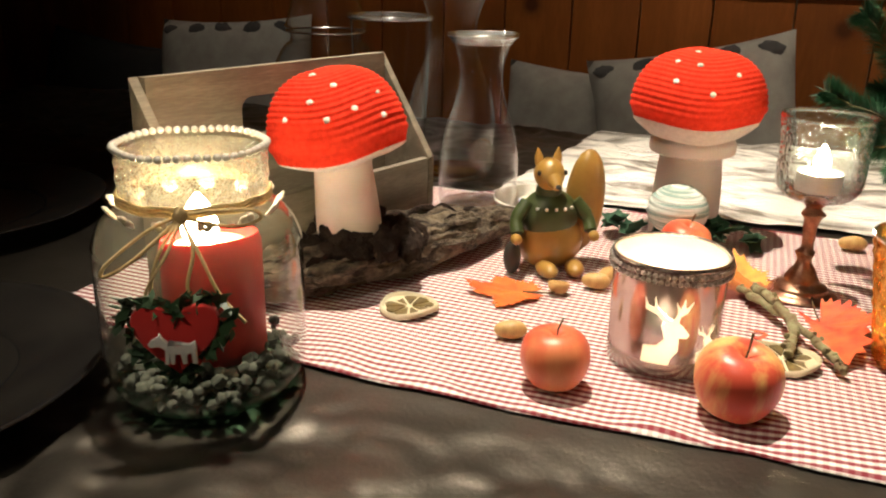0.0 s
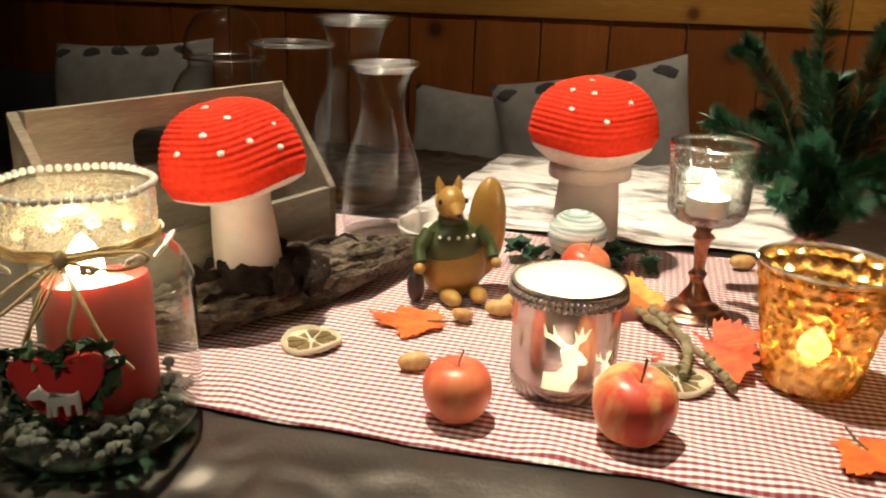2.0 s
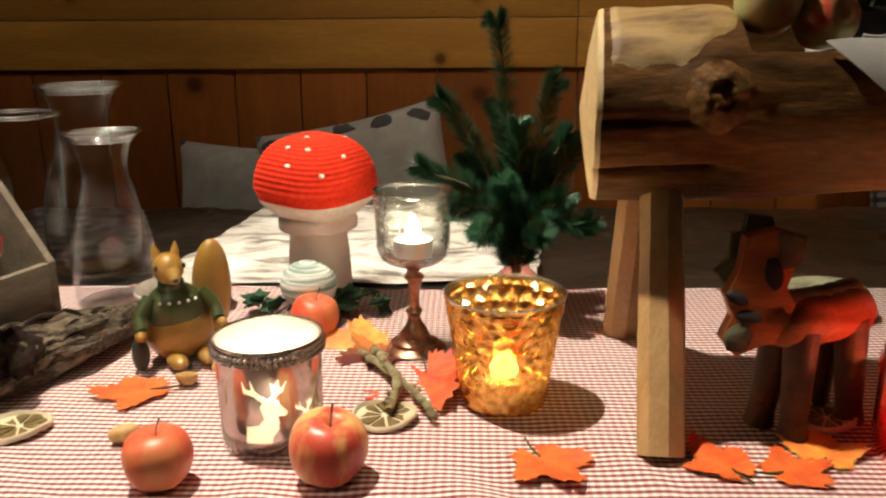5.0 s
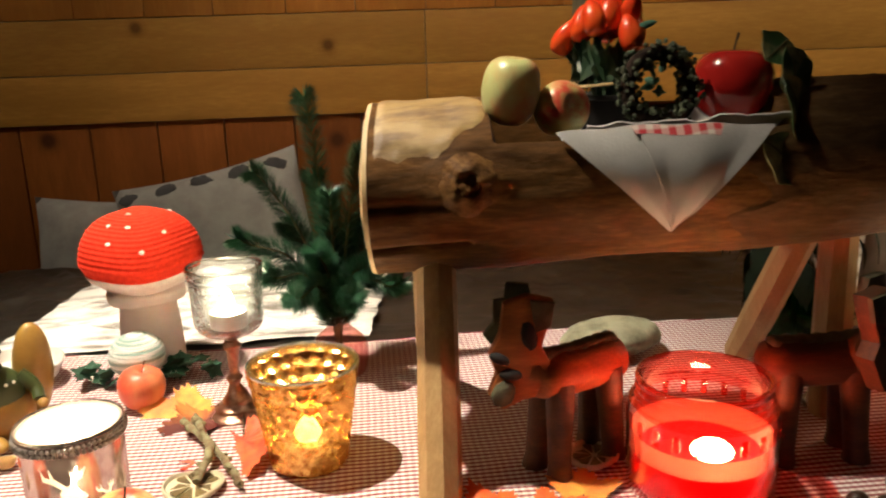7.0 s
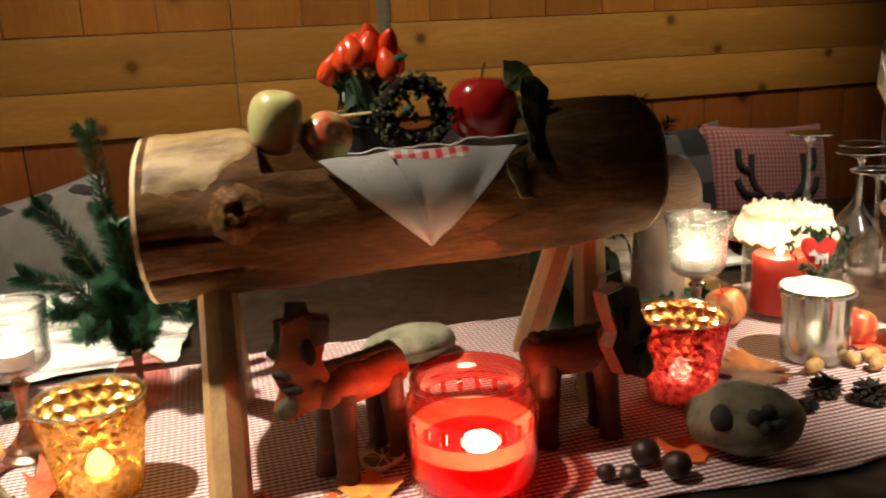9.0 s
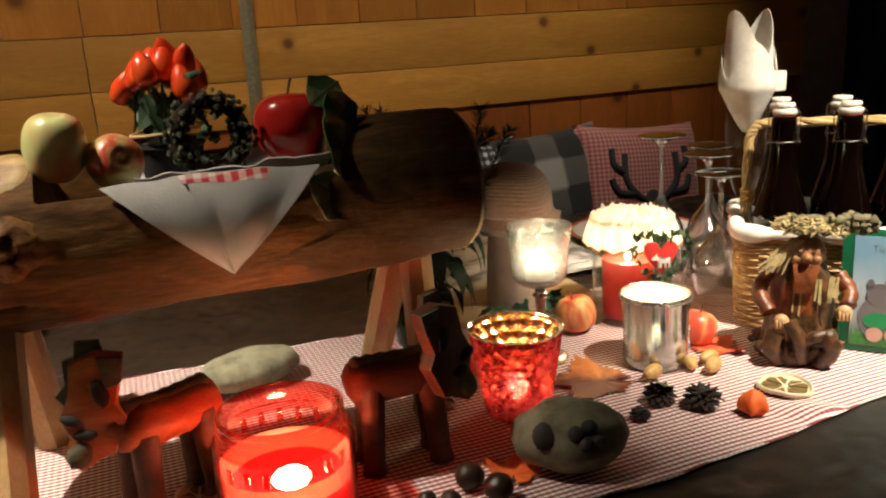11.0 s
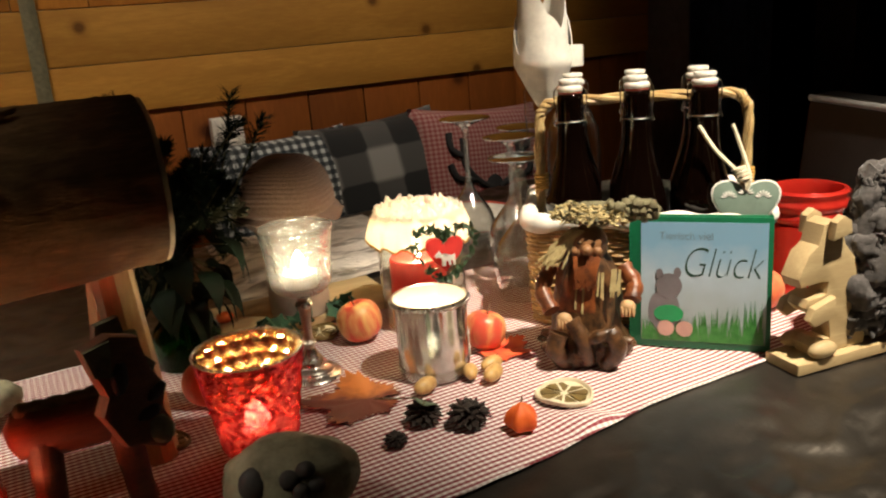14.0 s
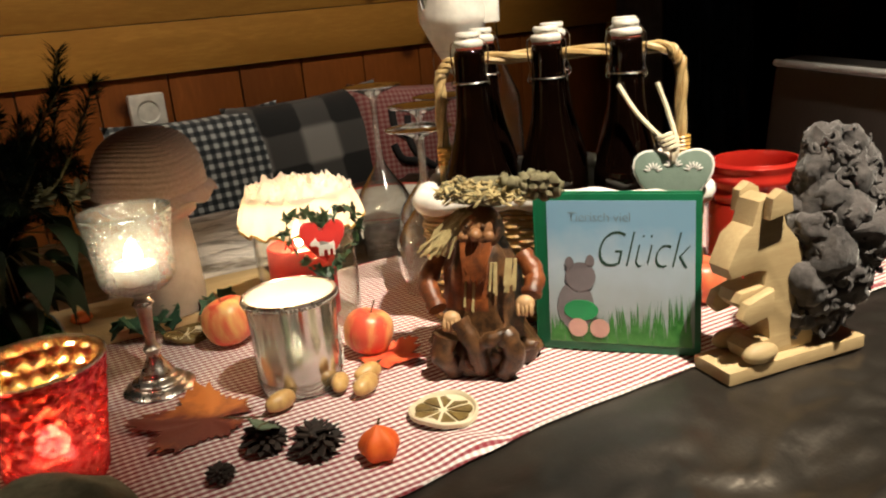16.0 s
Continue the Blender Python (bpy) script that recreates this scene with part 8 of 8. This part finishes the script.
part("foot", lathe([(0, 0.0), (0.0365, 0.0), (0.0370, 0.0015), (0.0365, 0.003), (0, 0.004)], 40), GLASS_THICK, t)
nk = thing("folded_napkin", at(1.322, 0.955, TZ + 0.240, 0) @ Matrix.Diagonal((0.86, 0.86, 0.86, 1)), "white paper napkin folded into pointed petals in a glass", "napkin")
def napkin_cone(tall, wide, phase, points, gap):
    """A paper cone, slim at the foot and opening into pointed petals."""
    def fn(u, v):
        a = 2 * math.pi * u + phase
        peak = abs(math.cos(a * points / 2)) ** 1.2
        z = v * tall * (0.60 + 0.40 * peak)
        k = z / tall
        r = wide * (0.16 + 1.02 * min(1.0, k / 0.50) ** 0.85 - 0.30 * max(0.0, k - 0.62)) + gap
        return (r * math.cos(a) * (1 + 0.05 * math.sin(3 * a)), r * math.sin(a), z)
    return sheet(72, 24, fn, 0.0010)


part("outer_fold", napkin_cone(0.152, 0.040, 0.75, 3, 0.0), NAPKIN_WHITE, nk, "outer pointed folds", 40)
part("inner_fold", napkin_cone(0.205, 0.036, 2.3, 2, -0.003), NAPKIN_WHITE, nk, "taller inner fold", 40)
wbt = thing("water_bottle", at(1.352, 0.935, TZ), "clear water bottle with a white cap", "bottle")
part("glass", lathe(spline_profile([(0, 0.002), (0.034, 0), (0.037, 0.01), (0.037, 0.19), (0.030, 0.225), (0.016, 0.262), (0.0135, 0.29), (0.0135, 0.305)], 3), 36), GLASS, wbt)
part("cap", lathe([(0, 0.328), (0.0160, 0.3275), (0.017, 0.325), (0.017, 0.300), (0.0155, 0.299)], 28), CERAMIC, wbt, "white screw cap")

# wooden squirrel with a wool tail
SQW = thing("wooden_squirrel", at(1.384, 0.537, TZ, -8), "pale wooden squirrel with a grey wool tail on a small board", "wooden squirrel")
part("base_board", box(0.150, 0.046, 0.012, (0, 0, 0.006), bevel=0.001), PALEWOOD_X, SQW, "pale base board", 30)
SBODY = [(-0.046, 0.012), (-0.050, 0.024), (-0.040, 0.030), (-0.024, 0.028), (-0.026, 0.044), (-0.034, 0.062), (-0.052, 0.060), (-0.060, 0.068), (-0.056, 0.076), (-0.032, 0.078), (-0.030, 0.090), (-0.040, 0.092), (-0.066, 0.090), (-0.070, 0.100), (-0.058, 0.124), (-0.046, 0.132), (-0.040, 0.152), (-0.028, 0.156), (-0.016, 0.150), (-0.010, 0.128), (0.004, 0.112), (0.020, 0.080), (0.028, 0.046), (0.024, 0.012)]
part("body", slab(SBODY, 0.026, 0.003, upright(0.026)), PALEWOOD_X, SQW, "pale cut-out body", 30)
for yy in (-0.019, 0.019):
    part("ear", slab([(-0.038, 0.138), (-0.036, 0.156), (-0.026, 0.162), (-0.016, 0.156), (-0.014, 0.142)], 0.010, 0.002, Matrix.Translation((0, yy, 0)) @ upright(0.010)), PALEWOOD_X, SQW, smooth=30)
    part("paw", slab([(-0.030, 0.056), (-0.056, 0.050), (-0.064, 0.058), (-0.058, 0.070), (-0.030, 0.078)], 0.010, 0.003, Matrix.Translation((0, yy, 0)) @ upright(0.010)), PALEWOOD_X, SQW, smooth=30)
    ft = bmesh.new()
    blob(ft, (-0.040, yy, 0.021), (0.018, 0.009, 0.009))
    part("foot", ft, PALEWOOD_X, SQW)
tl = bmesh.new()
rtl = random.Random(17)
for i in range(46):
    u = (i + rtl.random()) / 46
    cx, cz = 0.026 + 0.032 * math.sin(u * 2.2), 0.026 + 0.166 * u
    rad = 0.010 + 0.024 * math.sin(math.pi * min(1, u * 0.95 + 0.05))
    a = i * 2.4
    s_ = rtl.uniform(0.015, 0.024) * (0.75 + 0.45 * math.sin(math.pi * u))
    old = len(tl.verts)
    blob(tl, (cx + rad * math.cos(a), rad * math.sin(a) * 0.75, cz), (s_, s_ * 0.85, s_ * 0.8), (rtl.uniform(0, 180), rtl.uniform(0, 180), 0), 22, 16, rough=0.3, seed=i)
    tl.verts.ensure_lookup_table()
    for v in tl.verts[old:]:
        v.co += 0.0016 * Vector((fractal(v.co.x * 160, v.co.y * 160, v.co.z * 160, 3), fractal(v.co.y * 160, v.co.z * 160, v.co.x * 160, 3), fractal(v.co.z * 160, v.co.x * 160, v.co.y * 160, 3)))
blob(tl, (0.040, 0, 0.12), (0.030, 0.024, 0.080), segs=14, rings=10, rough=0.3)
for i in range(260):
    u, a = rtl.random(), rtl.uniform(0, 6.283)
    rad = 0.016 + 0.030 * math.sin(math.pi * min(1, u * 0.9 + 0.08))
    c = Vector((0.026 + 0.032 * math.sin(u * 2.2) + rad * math.cos(a), 0.8 * rad * math.sin(a), 0.022 + 0.172 * u))
    w_, ph, s_ = rtl.uniform(0.003, 0.007), rtl.uniform(0, 6.283), rtl.choice((-1, 1))
    n_ = Vector((math.cos(a), math.sin(a), rtl.uniform(-0.4, 0.8))).normalized()
    e1 = n_.orthogonal().normalized()
    e2 = n_.cross(e1)
    tube([c + w_ * (math.cos(ph + s_ * k * 0.75) * e1 + math.sin(ph + s_ * k * 0.75) * e2) + n_ * (0.0012 * k) for k in range(6)], [0.0022, 0.0026, 0.0024, 0.0022, 0.0018, 0.0010], 6, tl)
tagged(part("wool_tail", tl, WOOL, SQW, "fluffy tail of grey raw wool"), kind="stuff")

# red lantern
rlm = thing("red_lantern", at(1.530, 0.690, TZ), "red metal candle lantern behind the wooden squirrel", "lantern")
REDMETAL = mat("red_lacquered_metal", (0.60, 0.035, 0.02), (0.48, 0.02, 0.015), rough=0.22, metal=0.3, bump=0.05, coat=0.4)
part("body", lathe(spline_profile([(0, 0.002), (0.046, 0), (0.050, 0.008), (0.050, 0.085), (0.046, 0.094), (0.050, 0.102), (0.047, 0.110), (0.051, 0.118), (0.048, 0.126), (0.050, 0.134), (0.044, 0.136), (0.043, 0.124), (0.044, 0.012), (0, 0.010)], 3), 48), REDMETAL, rlm)

# ---- cushions, socket, chair, opening ----
cushion("cushion", pose(0.01, 1.715, 0.475, -14, -12, 0), 0.40, 0.43, 0.13, LINEN, "pale grey linen cushion with a dark printed border, on the bench")
cushion("cushion", pose(-0.275, 1.78, 0.46, -12, 3, 0), 0.38, 0.37, 0.12, LINEN, "plain pale grey linen cushion on the bench")
cushion("cushion", pose(-1.09, 1.72, 0.475, -12, -4, 0), 0.42, 0.43, 0.13, LINEN, "pale linen cushion with a dark printed border in the corner")
cushion("cushion", pose(-1.50, 1.72, 0.46, -12, 6, 0), 0.42, 0.38, 0.13, BLACK, "dark cushion in the corner of the bench")


def checked(name, pitch, dark, pale, weight=0.78):
    """Check woven in the upright plane of a cushion."""
    m = gingham(name, pitch, dark, pale, weight, weight)
    for n in m.node_tree.nodes:
        if n.bl_idname == "ShaderNodeSeparateXYZ":
            for link in list(n.outputs["Y"].links):
                target = link.to_socket
                m.node_tree.links.remove(link)
                m.node_tree.links.new(n.outputs["Z"], target)
    return m


cushion("cushion", pose(1.195, 1.715, 0.492, -14, -1, 0), 0.36, 0.42, 0.13, checked("dark_white_check", 0.020, (0.012, 0.018, 0.024), (0.46, 0.48, 0.48), 0.85), "dark and white small-checked cushion on the bench")
cushion("cushion", pose(1.445, 1.705, 0.495, -15, -3, 0), 0.36, 0.43, 0.13, checked("grey_black_plaid", 0.155, (0.010, 0.010, 0.011), (0.26, 0.25, 0.24)), "grey and black plaid cushion on the bench")
PC = cushion("cushion", pose(1.675, 1.690, 0.487, -12, 4, 0), 0.37, 0.43, 0.13, checked("faded_red_fine_check", 0.011, (0.26, 0.055, 0.055), (0.42, 0.24, 0.22), 0.6), "faded red fine-checked cushion with dark antlers on it")
ANT = mat("black_antler_print", (0.03, 0.028, 0.03), rough=0.9)
for s in (-1, 1):
    for pts in ([(0.01, 0.22), (0.05, 0.24), (0.085, 0.28), (0.085, 0.345)], [(0.085, 0.30), (0.12, 0.32), (0.122, 0.36)], [(0.055, 0.245), (0.11, 0.25), (0.13, 0.285)]):
        pp = []
        for x, z in pts:
            a, b = s * x / 0.205, z / 0.215 - 1
            pp.append(on_cushion(0.37, 0.43, 0.13, a, b, 0.0005))
        part("antler_motif", tube(spline(pp, 6), 0.0085, 8), ANT, PC, "dark antler motif")
part("skull_motif", blob(bmesh.new(), on_cushion(0.37, 0.43, 0.13, 0, 0.02, -0.002), (0.028, 0.007, 0.035)), ANT, PC, "dark deer head motif")
PRINTED = [o for o in bpy.data.objects if "dark printed border" in o.get("label", "")]
for RC, k in [(o, i) for o in PRINTED for i in range(5)]:
    a = -0.78 + 0.39 * k
    b = bmesh.new()
    blob(b, on_cushion(0.40, 0.43, 0.13, a, 0.84, -0.001), (0.024, 0.004, 0.013), (0, 12 * (-1) ** k, 0), rough=0.3, seed=k)
    part("printed_motif", b, LINEN_PRINT, RC, "dark grey printed motif")
tagged(part("hanging_strap", sheet(6, 60, lambda u, v: (0.742 + 0.028 * u + 0.004 * math.sin(5 * v), WALL_Y - 0.010 - 0.003 * math.cos(3.1 * (2 * u - 1)) + 0.002 * math.sin(9 * v), 0.93 + 1.30 * v), 0.0025), mat("grey_green_webbing", (0.17, 0.15, 0.085), (0.12, 0.105, 0.06), rough=0.8, scale=120)), "grey-green webbing strap hanging down the pine wall", "strap")
sk = thing("wall_socket", pose(1.113, WALL_Y, 0.909), "white plastic socket box on the pine wall", "wall socket")
part("plate", box(0.072, 0.030, 0.072, (0, -0.016, 0), bevel=0.006), CERAMIC, sk)
part("insert", lathe([(0, -0.004), (0.018, -0.004), (0.020, 0.0), (0.024, 0.001)], 28, m=pose(0, -0.0315, 0, 90, 0, 0)), CERAMIC, sk)

ch = thing("leather_chair", at(1.690, 0.855, 0, -109.4), "black leather chair with grey piping beside the table", "chair")
part("seat", box(0.46, 0.46, 0.10, (0, 0, 0.44), bevel=0.03), LEATHER, ch)
bkst = box(0.50, 0.075, 0.56, (0, 0.21, 0.665), (-6, 0, 0), bevel=0.03)
part("backrest", bkst, LEATHER, ch)
part("piping", tube([(-0.225, 0.195, 0.935), (0.225, 0.195, 0.935)], 0.006, 8), PIPING, ch, "grey piping along the top")
for sx in (-1, 1):
    for sy in (-1, 1):
        part("leg", box(0.04, 0.04, 0.40, (sx * 0.19, sy * 0.19, 0.20), bevel=0.004), DARKPOST, ch)


def curtain_pt(u, v):
    x = 3.00 + 0.43 * u
    return (x, 2.30 + 0.03 * math.sin(u * 40) + 0.01 * math.sin(u * 17 + v * 3), 0.02 + 2.2 * v)


tagged(part("curtain", sheet(120, 12, curtain_pt, 0.003), CURTAIN), "dark blue curtain hanging in the opening", "curtain")
post = part("door_post", box(0.16, 0.16, 2.3, (3.42, 1.95, 1.15), bevel=0.006), DARKPOST)
tagged(post, "dark brown wooden post of the opening", "door post", kind="structure")
